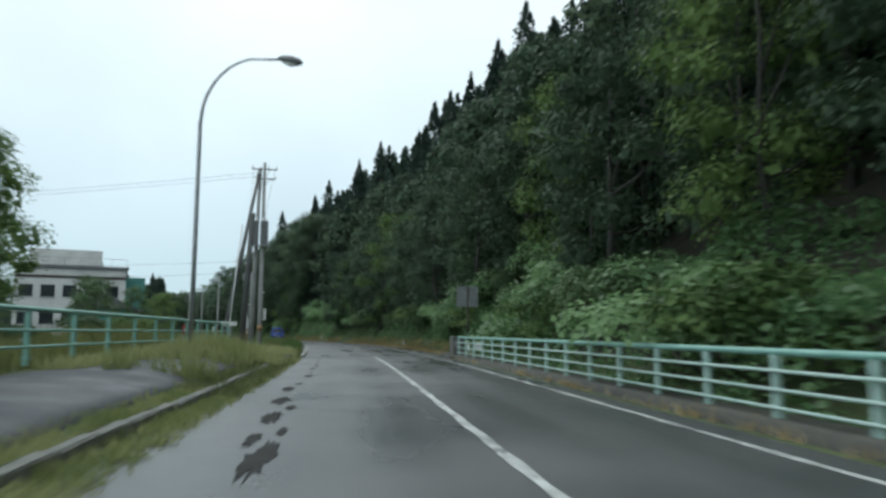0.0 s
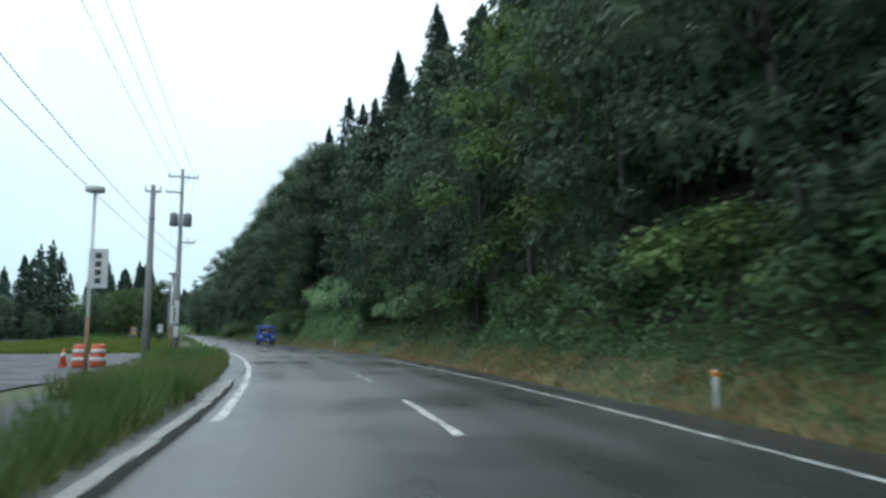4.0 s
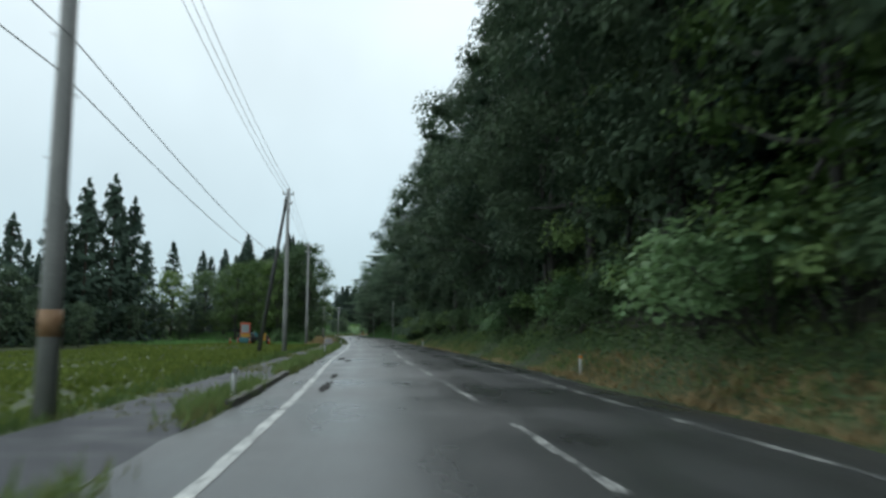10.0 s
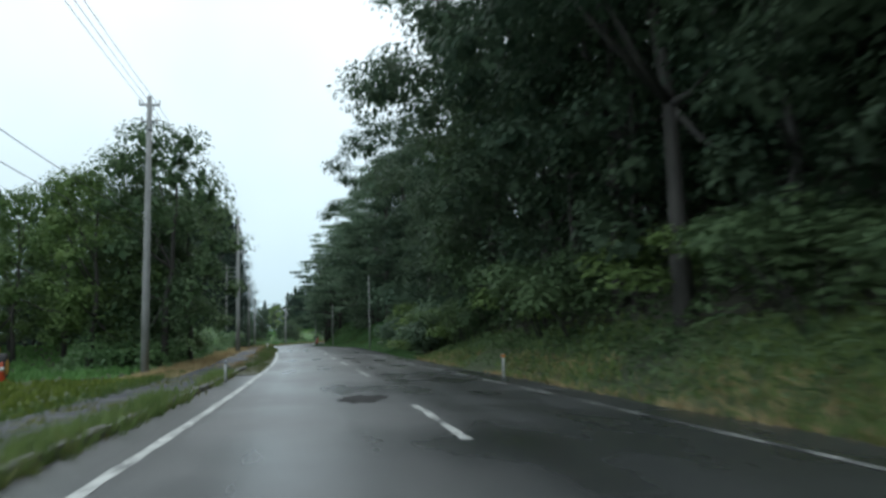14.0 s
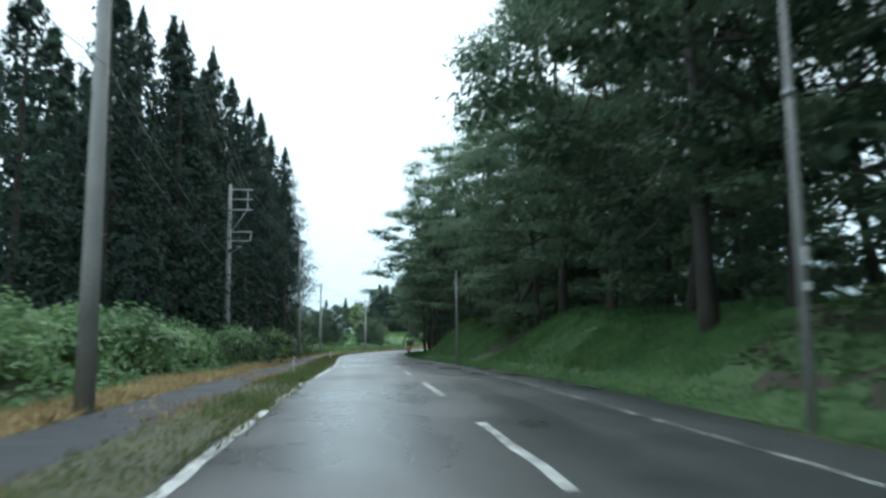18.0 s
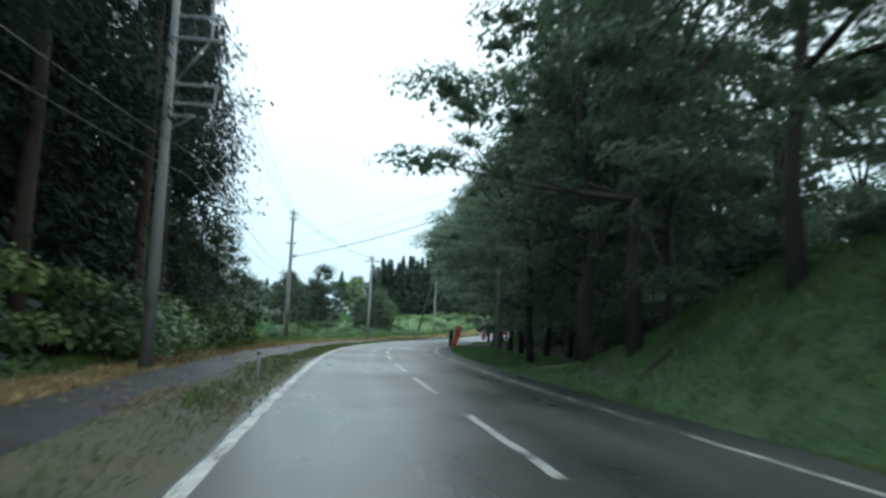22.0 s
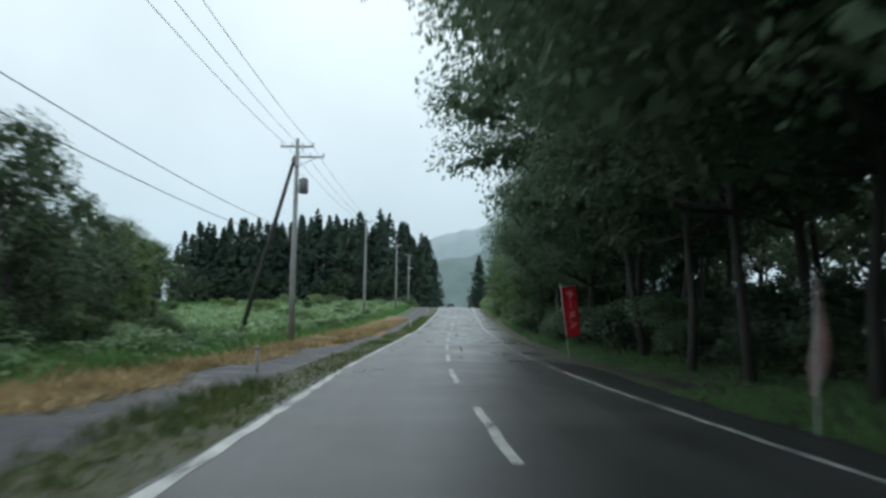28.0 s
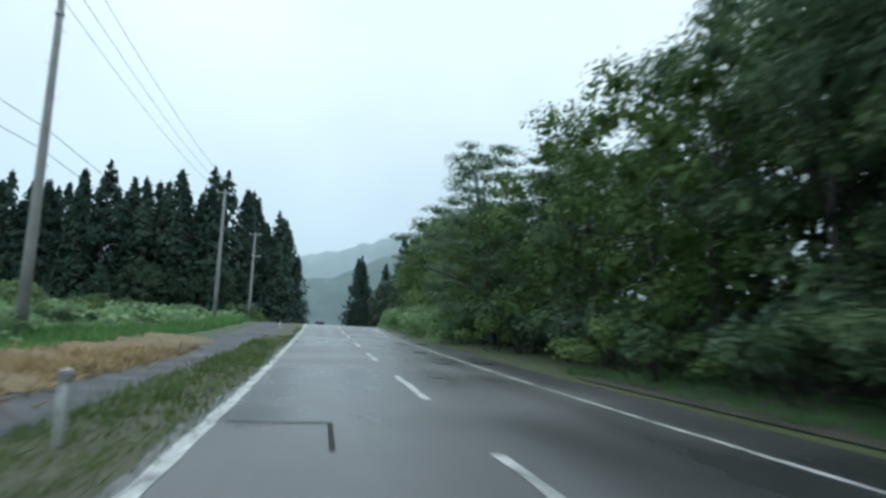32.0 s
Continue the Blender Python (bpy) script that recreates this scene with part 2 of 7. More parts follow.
M_MOSS = material("mossy_dark_concrete", (0.028, 0.030, 0.024), (0.10, 0.098, 0.082), 1.8, 20, (0.7, 0.9), 0.5)
M_WHITE = material("white_enamel", (0.62, 0.64, 0.63), (0.8, 0.8, 0.79), 4, 30, (0.35, 0.55), 0.05)
M_SIGNBACK = material("sign_back_aluminium", (0.2, 0.21, 0.22), (0.33, 0.34, 0.35), 3, 30, (0.45, 0.65), 0.1, metal=0.3)
M_REDORANGE = material("orange_cone_plastic", (0.55, 0.08, 0.03), (0.7, 0.14, 0.06), 4, 30, (0.4, 0.6), 0.05)
M_ORANGE = material("orange_reflector", (0.7, 0.2, 0.02), (0.8, 0.3, 0.05), 4, 30, (0.3, 0.5), 0.05)
M_SLEEVE = material("faded_orange_paint", (0.26, 0.14, 0.07), (0.36, 0.22, 0.12), 4, 30, (0.5, 0.7), 0.1)
M_RED = material("red_banner_cloth", (0.5, 0.02, 0.03), (0.66, 0.05, 0.06), 3, 40, (0.7, 0.85), 0.1, translucent=0.25)
M_PINK = material("faded_pink_banner_cloth", (0.46, 0.24, 0.24), (0.82, 0.72, 0.70), 3.5, 40, (0.7, 0.85), 0.1, translucent=0.3)
M_INK = material("printed_ink", (0.03, 0.03, 0.035), (0.06, 0.06, 0.065), 4, 30, (0.5, 0.7), 0)
M_BLUE = material("blue_car_paint", (0.012, 0.055, 0.40), (0.02, 0.085, 0.52), 2, 30, (0.2, 0.35), 0.03)
M_CARBLUE = material("dark_blue_car_paint", (0.02, 0.03, 0.07), (0.04, 0.055, 0.11), 2, 30, (0.15, 0.3), 0.02)
M_YELLOW = material("yellow_machine_paint", (0.55, 0.28, 0.03), (0.70, 0.40, 0.08), 2, 30, (0.4, 0.6), 0.05)
M_TEAL = material("teal_implement_paint", (0.03, 0.13, 0.15), (0.06, 0.2, 0.22), 2, 30, (0.4, 0.6), 0.1)
M_GLASS = material("dark_window_glass", (0.02, 0.025, 0.03), (0.04, 0.045, 0.05), 2, 20, (0.05, 0.12), 0)
# pale base colour stands in for sky mirrored in the glass
M_PANE = material("cab_pane_glass", (0.25, 0.3, 0.31), (0.36, 0.41, 0.42), 2, 20, (0.05, 0.12), 0)
M_RUBBER = material("black_rubber", (0.012, 0.012, 0.013), (0.03, 0.03, 0.03), 8, 40, (0.7, 0.9), 0.2)
M_WALL = material("pale_render_wall", (0.5, 0.5, 0.48), (0.68, 0.68, 0.66), 0.8, 20, (0.7, 0.9), 0.1)
M_SHED = material("green_shed_sheet", (0.05, 0.2, 0.17), (0.1, 0.3, 0.26), 1, 20, (0.4, 0.6), 0.1)
M_ROOF = material("grey_sheet_roof", (0.1, 0.105, 0.11), (0.2, 0.2, 0.21), 1, 20, (0.4, 0.6), 0.1)
M_BARK = material("grey_brown_bark", (0.036, 0.034, 0.031), (0.09, 0.084, 0.075), 3, 18, (0.75, 0.95), 0.8, stretch=(1, 1, 0.25))
M_CEDBARK = material("red_brown_cedar_bark", (0.05, 0.038, 0.03), (0.12, 0.09, 0.072), 3, 18, (0.75, 0.95), 0.8, stretch=(1, 1, 0.2))
LEAF = dict(scale=0.7, fine=6, bump=0, per_object=0.45, per_island=0.20, spec=0.14)
M_CEDAR = material("cedar_needles", (0.036, 0.062, 0.048), (0.074, 0.110, 0.080), rough=(0.6, 0.8), translucent=0.2, **{**LEAF, "per_island": 0.06, "spec": 0.06})
# the cedar needles about a quarter darker, for the nearer trees
M_NEARCEDAR = material("near_cedar_needles", (0.026, 0.045, 0.036), (0.054, 0.080, 0.060), rough=(0.6, 0.8), translucent=0.2, **{**LEAF, "per_island": 0.04, "spec": 0.05})
M_LEAF = material("broad_leaves", (0.050, 0.095, 0.045), (0.165, 0.24, 0.115), rough=(0.5, 0.7), translucent=0.3, **LEAF)
# darker copy of the broad leaves; the wood's shade is in the colour
M_SHADELEAF = material("shade_dark_leaves", (0.046, 0.080, 0.050), (0.115, 0.165, 0.098), rough=(0.5, 0.7), translucent=0.3, **LEAF)
M_GROVELEAF = material("grove_leaves", (0.084, 0.136, 0.090), (0.185, 0.260, 0.165), rough=(0.5, 0.7), translucent=0.4, **LEAF)
M_KUDZU = material("kudzu_leaves", (0.105, 0.20, 0.085), (0.26, 0.40, 0.185), rough=(0.36, 0.55), translucent=0.42, **{**LEAF, "spec": 0.4})
M_GRASS = material("grass_blades", (0.085, 0.14, 0.045), (0.21, 0.29, 0.10), rough=(0.5, 0.7), translucent=0.3, **LEAF)
M_LUSH = material("lush_field_blades", (0.065, 0.165, 0.05), (0.17, 0.33, 0.11), rough=(0.5, 0.7), translucent=0.3, **LEAF)
M_PALEWEED = material("pale_weed_blades", (0.21, 0.25, 0.095), (0.47, 0.47, 0.24), rough=(0.6, 0.8), translucent=0.35, **LEAF)
M_BANK = material("bank_grass_blades", (0.066, 0.148, 0.056), (0.158, 0.275, 0.112), rough=(0.5, 0.7), translucent=0.3, **LEAF)
M_VERGEGRASS = material("dry_verge_blades", (0.100, 0.130, 0.055), (0.235, 0.240, 0.115), rough=(0.6, 0.8), translucent=0.25, **LEAF)
M_FIELD = material("yellowing_field_blades", (0.12, 0.165, 0.035), (0.28, 0.33, 0.08), rough=(0.5, 0.7), translucent=0.3, **LEAF)
M_STRAW = material("cut_straw", (0.26, 0.188, 0.092), (0.56, 0.44, 0.25), rough=(0.7, 0.9), translucent=0.15, **LEAF)
M_STRAWMAT = material("matted_straw", (0.115, 0.080, 0.038), (0.29, 0.215, 0.11), 2.5, 45, (0.8, 0.95), 1.0, stretch=(0.35, 1, 1))
M_WEED = material("tall_weed_blades", (0.085, 0.125, 0.045), (0.25, 0.255, 0.105), rough=(0.6, 0.8), translucent=0.25, **LEAF)
M_VERGE = material("grassy_verge_ground", (0.046, 0.056, 0.028), (0.098, 0.096, 0.052), 0.9, 14, (0.7, 0.9), 0.6)
M_FRESH = material("fresh_green_leaves", (0.08, 0.14, 0.045), (0.21, 0.30, 0.105), rough=(0.5, 0.7), translucent=0.3, **LEAF)
# hill colours with the haze of distance mixed in, paler for the far ridge
M_NEARHILL = material("near_hill_haze_tint", (0.13, 0.18, 0.18), (0.19, 0.25, 0.245), 0.03, 0.25, (0.9, 1.0), 0)
M_HILL = material("far_hill_haze_tint", (0.29, 0.36, 0.38), (0.36, 0.43, 0.45), 0.012, 0.12, (0.9, 1.0), 0)

# ---- the road's line: plan and heights ----
KNOTS = [(33.4, -96.3), (22.3, -37.3), (16.8, -7.8), (11.3, 21.7), (4.5, 50.9), (-5.2, 79.3), (-17.5, 106.6), (-29.7, 134.0),
         (-42.0, 161.4), (-54.5, 188.7), (-67.8, 215.6), (-81.6, 242.2), (-96.1, 268.5), (-110.5, 294.7), (-122.6, 322.2),
         (-130.1, 351.2), (-135.5, 380.7), (-139.7, 410.4), (-147.8, 469.9), (-160.0, 559.0), (-202.0, 855.5)]
RISE = [(-60, 0.0), (90, 0.02), (150, -0.06), (180, -0.12), (210, -0.15), (240, -0.24), (260, -0.16), (280, 0.08), (296, 0.22),
        (310, 0.14), (330, 0.03), (390, -0.08), (414, 0.02), (430, 0.04), (445, 0.14), (461, 0.43), (478, 0.92), (500, 1.92),
        (530, 3.5), (552, 4.9), (570, 5.5), (600, 5.8), (640, 5.9), (720, 5.9), (900, 5.0), (2000, 0.0)]


def natural_spline(t, y, at):
    """The natural cubic spline through (t, y), read at the places at."""
    n, h = len(t), np.diff(t)
    a, r = np.eye(n), np.zeros(n)
    for i in range(1, n - 1):
        a[i, i - 1:i + 2] = h[i - 1], 2 * (h[i - 1] + h[i]), h[i]
        r[i] = 6 * ((y[i + 1] - y[i]) / h[i] - (y[i] - y[i - 1]) / h[i - 1])
    m = np.linalg.solve(a, r)
    i = np.clip(np.searchsorted(t, at) - 1, 0, n - 2)
    u, v = at - t[i], t[i + 1] - at
    return (m[i] * v**3 + m[i + 1] * u**3) / (6 * h[i]) + (y[i] / h[i] - m[i] * h[i] / 6) * v + (y[i + 1] / h[i] - m[i + 1] * h[i] / 6) * u


KN = np.array(KNOTS)
KT = np.r_[0, np.cumsum(np.hypot(*np.diff(KN, axis=0).T))]
fine_t = np.arange(0, KT[-1], 0.5)
fine_xy = np.stack([natural_spline(KT, KN[:, 0], fine_t), natural_spline(KT, KN[:, 1], fine_t)], 1)
fine_s = np.r_[0, np.cumsum(np.hypot(*np.diff(fine_xy, axis=0).T))] - 60.0
S0, S1 = -55.0, 760.0
GRID_S = np.arange(S0, S1, 1.0)
LINE = np.stack([np.interp(GRID_S, fine_s, fine_xy[:, 0]), np.interp(GRID_S, fine_s, fine_xy[:, 1])], 1)
TAN = np.gradient(LINE, axis=0)
TAN /= np.linalg.norm(TAN, axis=1)[:, None]
RZ = np.interp(GRID_S, *zip(*RISE))
kern = np.ones(9) / 9
RZ = np.convolve(np.pad(RZ, 4, mode="edge"), kern, "valid")
N0 = np.array([0.955, 0.296])


def place(s, l):
    """World x, y of a spot s metres along the road and l metres to the right of its centre line; arrays or numbers."""
    s, l = np.asarray(s, float), np.asarray(l, float)
    sc = np.clip(s, S0, S1 - 1)
    x, y = np.interp(sc, GRID_S, LINE[:, 0]), np.interp(sc, GRID_S, LINE[:, 1])
    tx, ty = np.interp(sc, GRID_S, TAN[:, 0]), np.interp(sc, GRID_S, TAN[:, 1])
    near = np.clip(l, -60, 60)
    return x + tx * (s - sc) + ty * near + N0[0] * (l - near), y + ty * (s - sc) - tx * near + N0[1] * (l - near)


def road_z(s):
    return np.interp(s, GRID_S, RZ)


def heading(s):
    """The road's direction at s, in degrees from +y to the left."""
    i = int(np.clip(round(s - S0), 0, len(TAN) - 1))
    return math.degrees(math.atan2(-TAN[i, 0], TAN[i, 1]))


def smooth(a, b, x):
    t = np.clip((x - a) / (b - a), 0, 1)
    return t * t * (3 - 2 * t)


def lumps(s, l, size):
    return np.sin(s / size + 1.3 * np.sin(l / size * 0.7)) * np.cos(l / size * 1.1 + 0.6 * np.sin(s / size * 0.8))


def ground_z(s, l):
    """The lie of the land: a wooded slope, a grassy bank and a level grove on the right, level fields on the left."""
    s, l = np.asarray(s, float), np.asarray(l, float)
    base = road_z(s) - 0.10
    r = np.maximum(l - np.where(s < 70, 6.5, 5.0), 0)
    slope = np.minimum(r * 0.72, 13 + 0.33 * np.maximum(r - 18, 0))
    slope = np.minimum(slope, 42)
    wooded = slope * (1 - smooth(248, 275, s))
    bank = (2.2 + 0.9 * smooth(322, 340, s)) * smooth(0.2, 5.5, l - 3.9) * smooth(262, 288, s) * (1 - smooth(342, 362, s))
    bank = bank * (1 - 0.75 * np.exp(-((s - 320.0) / 3.2) ** 2)) * (1 + 0.10 * np.sin(s / 2.7) * smooth(5, 7, l) + 0.16 * np.sin(s / 6.1 + 1.0) * smooth(5, 8, l))
    grove = 0.25 * smooth(5, 12, l) * smooth(345, 360, s)
    lf = np.maximum(-l - 8.0, 0)
    left = 0.9 * smooth(0.5, 6, lf) * smooth(262, 285, s) * (1 - smooth(350, 385, s)) - 0.25 * smooth(1, 8, lf) * smooth(135, 150, s) * (1 - smooth(232, 250, s))
    leftrise = 0.45 * smooth(3.4, 6.5, -l) * (1 - smooth(60, 78, s))
    rough = 0.12 * lumps(s, l, 5.0) * smooth(8, 14, np.abs(l)) + 0.5 * lumps(s, l, 31.0) * smooth(20, 60, np.abs(l))
    return base + wooded + bank + grove + left + leftrise + rough + 0.04 * smooth(4, 7, np.abs(l))


def spot(s, l, up=0.0, turn=0.0, size=1.0):
    """The pose of a thing on the ground at (s, l), turned with the road."""
    x, y = place(s, l)
    m = pose(float(x), float(y), float(ground_z(s, l)) + up, 0, 0, heading(s) + turn)
    return m @ Matrix.Scale(size, 4) if size != 1 else m


# ---- mesh helpers ----
def mesh_of(name, verts, faces, mat, smooth_faces=False):
    me = bpy.data.meshes.new(name)
    me.from_pydata([tuple(v) for v in verts], [], faces)
    me.materials.append(mat)
    if smooth_faces:
        me.polygons.foreach_set("use_smooth", [True] * len(me.polygons))
    me.update()
    return me


def quads_mesh(name, v, mat):
    """A mesh of loose four-cornered blades; v: (n, 4, 3)."""
    n = len(v)
    me = bpy.data.meshes.new(name)
    me.vertices.add(n * 4)
    me.vertices.foreach_set("co", np.ascontiguousarray(v, dtype=np.float32).ravel())
    me.loops.add(n * 4)
    me.loops.foreach_set("vertex_index", np.arange(n * 4, dtype=np.int32))
    me.polygons.add(n)
    me.polygons.foreach_set("loop_start", np.arange(0, n * 4, 4, dtype=np.int32))
    me.materials.append(mat)
    me.update(calc_edges=True)
    me.validate()
    return me


def part(name, bm, mat, parent=None, label=""):
    me = bpy.data.meshes.new(name)
    bm.to_mesh(me)
    bm.free()
    me.materials.append(mat)
    ob = new(name, me)
    ob.parent = parent
    if label:
        ob["label"] = label
    return ob


def box(bm, x0, y0, z0, x1, y1, z1, bevel=0.0):
    vs = [bm.verts.new(p) for p in ((x0, y0, z0), (x1, y0, z0), (x1, y1, z0), (x0, y1, z0), (x0, y0, z1), (x1, y0, z1), (x1, y1, z1), (x0, y1, z1))]
    fs = [bm.faces.new([vs[i] for i in f]) for f in ((3, 2, 1, 0), (4, 5, 6, 7), (0, 1, 5, 4), (1, 2, 6, 5), (2, 3, 7, 6), (3, 0, 4, 7))]
    if bevel:
        edges = list({e for f in fs for e in f.edges})
        bmesh.ops.bevel(bm, geom=edges, offset=bevel, segments=2, affect="EDGES", profile=0.5)
    return bm


def boxed(x0, y0, z0, x1, y1, z1, bevel=0.0):
    return box(bmesh.new(), x0, y0, z0, x1, y1, z1, bevel)


def tube(points, radii, sides=8, bm=None, cap=True):
    """A round bar along points, with a radius at each."""
    bm = bm or bmesh.new()
    pts = [Vector(p) for p in points]
    rings = []
    for i, p in enumerate(pts):
        d = (pts[min(i + 1, len(pts) - 1)] - pts[max(i - 1, 0)]).normalized()
        a = d.orthogonal().normalized() if abs(d.z) < 0.95 else d.cross(Vector((0, 1, 0))).normalized()
        b = d.cross(a)
        r = radii[i] if hasattr(radii, "__len__") else radii
        rings.append([bm.verts.new(p + (a * math.cos(t) + b * math.sin(t)) * r) for t in [2 * math.pi * k / sides for k in range(sides)]])
    for ra, rb in zip(rings, rings[1:]):
        best = min(range(sides), key=lambda o: sum((ra[k].co - rb[(k + o) % sides].co).length for k in (0, sides // 2)))
        for k in range(sides):
            f = bm.faces.new((ra[k], ra[(k + 1) % sides], rb[(k + 1 + best) % sides], rb[(k + best) % sides]))
            f.smooth = True
    if cap and sides > 2:
        bm.faces.new(rings[0][::-1])
        bm.faces.new(rings[-1])
    return bm


def thing(name, m, label, category, group="", kind=""):
    e = new(name)
    e.matrix_basis = m
    e.empty_display_size = 0.3
    return tagged(e, label, category, group, kind)


def strip(name, s_list, l_list, z_of, mat, label="", category="", kind="structure"):
    """A sheet in road coordinates: rows along s, columns along l (l may be a function of s)."""
    verts, faces, w = [], [], len(l_list)
    for s in s_list:
        for l in l_list:
            lv = l(s) if callable(l) else l
            x, y = place(s, lv)
            verts.append((float(x), float(y), float(z_of(s, lv))))
    for i in range(len(s_list) - 1):
        for j in range(w - 1):
            a = i * w + j
            faces.append((a, a + 1, a + w + 1, a + w))
    me = mesh_of(name, verts, faces, mat, True)
    flat = np.array([(l(s) if callable(l) else l, s) for s in s_list for l in l_list], dtype=np.float32)
    corner = np.zeros(len(me.loops), dtype=np.int32)
    me.loops.foreach_get("vertex_index", corner)
    me.uv_layers.new(name="lanes").data.foreach_set("uv", flat[corner].ravel())
    return tagged(new(name, me), label, category, "", kind)


# ---- ground, road, footpath ----
gs = np.unique(np.r_[-1500, -700, -300, -150, -90, np.arange(-60, 620, 2.5), np.arange(620, 760, 10), 800, 900, 1100, 1500, 2400, 3500])
gl = np.array([-3000, -1500, -700, -350, -200, -130, -90, -65, -50, -40, -32, -26, -21, -17, -14, -12, -10.5, -9.2, -8.2, -7.3, -6, -5, -4.3, -3.7, -3.2, 0,
               3.2, 3.7, 4.2, 4.8, 5.4, 6.2, 7, 8, 9, 10, 11.5, 13, 15, 17.5, 20, 23, 27, 32, 38, 46, 56, 70, 100, 150, 250, 500, 1000, 3000])
gS, gL = np.meshgrid(gs, gl, indexing="ij")
gx, gy = place(gS, gL)
gz = ground_z(gS, gL) - 0.25 * (np.abs(gL) < 3.4)
gv = np.stack([gx, gy, gz], -1).reshape(-1, 3)
gw = len(gl)
gf = [(i * gw + j, i * gw + j + 1, (i + 1) * gw + j + 1, (i + 1) * gw + j) for i in range(len(gs) - 1) for j in range(gw - 1)]
tagged(new("ground", mesh_of("ground", gv.tolist(), gf, M_GROUND, True)), "damp grassy ground sheet with woodland slope beside the road", "ground", kind="structure")


def camber(s, l):
    return road_z(s) - 0.012 * abs(l)


LINE_L = [(-60, -3.08), (100, -3.15), (128, -3.24), (146, -3.34), (171, -3.32), (186, -3.5), (199, -3.76), (214, -3.7), (228, -3.56), (240, -3.66), (256, -3.4), (268, -3.22), (276, -3.36), (284, -3.6),
          (298, -3.64), (309, -3.3), (320, -3.16), (335, -3.16), (352, -2.98), (390, -3.02), (408, -3.24), (421, -3.08), (440, -3.26), (458, -3.1), (474, -3.08), (484, -2.92), (496, -2.95), (760, -3.0)]
LINE_R = [(-60, 3.05), (66, 3.08), (90, 3.3), (115, 3.52), (130, 3.75), (146, 3.45), (170, 3.16), (200, 3.22), (216, 3.45), (224, 3.6), (245, 3.55), (258, 3.1), (270, 2.75), (286, 2.77), (298, 2.68),
          (306, 3.0), (313, 3.45), (320, 3.42), (327, 3.25), (347, 3.08), (400, 3.1), (425, 3.25), (445, 3.35), (470, 3.46), (484, 3.04), (500, 3.05), (760, 3.05)]


def line_l(s):
    """The left edge line; the lanes widen in the bends."""
    return float(np.mean(np.interp([s - 6, s, s + 6], *zip(*LINE_L))))


def line_r(s):
    return float(np.mean(np.interp([s - 6, s, s + 6], *zip(*LINE_R))))


def edge_r(s):
    """The right rim of the asphalt, a little past the edge line."""
    return max(line_r(s) + 0.6, 3.75 * float(smooth(100, 120, s)))


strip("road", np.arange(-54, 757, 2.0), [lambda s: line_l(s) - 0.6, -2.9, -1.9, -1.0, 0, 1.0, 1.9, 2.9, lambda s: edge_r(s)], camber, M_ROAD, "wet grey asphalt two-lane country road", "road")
strip("pavement", np.arange(68, 560, 2.0), [lambda s: -6.9 - 0.25 * math.sin(s / 17) - 0.5 * float(1 - smooth(88, 110, s)), -5.8, lambda s: (line_l(s) - 1.15 if s < 250 else -4.75 + 0.4 * float(smooth(345, 375, s))) + 0.12 * math.sin(s / 5.0)],
      lambda s, l: float(ground_z(s, l)) + 0.035, M_PATH, "dark damp asphalt footpath beside the road", "pavement")
strip("shoulder_left", np.arange(30, 256, 1.5), [lambda s: line_l(s) - 1.05 + 0.1 * math.sin(s / 3.1) + 0.06 * math.sin(s * 1.3), lambda s: line_l(s) - 0.602], lambda s, l: float(camber(s, l)) - 0.002,
      M_ROAD, "damp asphalt shoulder beside the edge line", "shoulder")
strip("shoulder_right", np.arange(66, 560, 1.5), [lambda s: edge_r(s) + 0.002, lambda s: edge_r(s) + 0.55 + float(1.5 * smooth(428, 448, s) * (1 - smooth(506, 522, s))) + 0.15 * math.sin(s / 2.7) + 0.1 * math.sin(s * 1.1)], lambda s, l: float(camber(s, l)) - 0.002 - 0.03 * (l - edge_r(s) - 0.002),
      M_ROAD, "dark damp asphalt shoulder below the verge", "shoulder")
strip("parking_lot", np.arange(86, 132, 2.0), [-34, -24, -16, -11, lambda s: -8.2 + 0.2 * math.sin(s)], lambda s, l: float(ground_z(s, l)) + 0.05, M_PATH,
      "wet asphalt parking lot beside the footpath", "parking lot")
strip("verge", np.arange(250, 560, 1.0), [lambda s: -5.0 + 0.5 * float(smooth(345, 375, s)), -4.2, lambda s: line_l(s) - 0.32 + 0.08 * math.sin(s / 2.3), lambda s: line_l(s) - 0.12 + 0.07 * math.sin(s / 2.3) + 0.04 * math.sin(s * 1.7)], lambda s, l: float(camber(s, l)) + (0.012 + 0.03 * max(0, abs(l) - 3.5) if l < line_l(s) - 0.235 else -0.01), M_VERGE, "grassy earth verge between road and footpath", "verge")
M_TURF = material("mown_bank_turf", (0.048, 0.092, 0.036), (0.098, 0.165, 0.064), 0.7, 12, (0.7, 0.9), 0.6)
strip("bank_turf", np.arange(264, 364, 1.5), [lambda s: edge_r(s) + 0.62 + 0.12 * math.sin(s / 2.1), 4.8, 5.4, 6.2, 7, 8, 9, 10, 11.5, 13, 15, 17.5], lambda s, l: float(ground_z(s, l)) + 0.03, M_TURF, "mown green turf on the roadside bank", "turf")
for s0, s1, l0 in ((275, 291.5, 5.5), (314.5, 325.5, 6.3)):
    strip("bare_earth", np.arange(s0, s1, 0.5), [lambda s, a=s0, b=s1, c=l0: c + 0.35 * math.sin(s * 1.7) + 0.25 * math.sin(s * 4.1) + 2.2 * ((2 * s - a - b) / (b - a)) ** 4, 7.9, 8.8, 9.8, 11.2, 13, 15], lambda s, l: float(ground_z(s, l)) + 0.045, M_EARTH, "bare brown earth showing on the roadside bank", "bare earth")
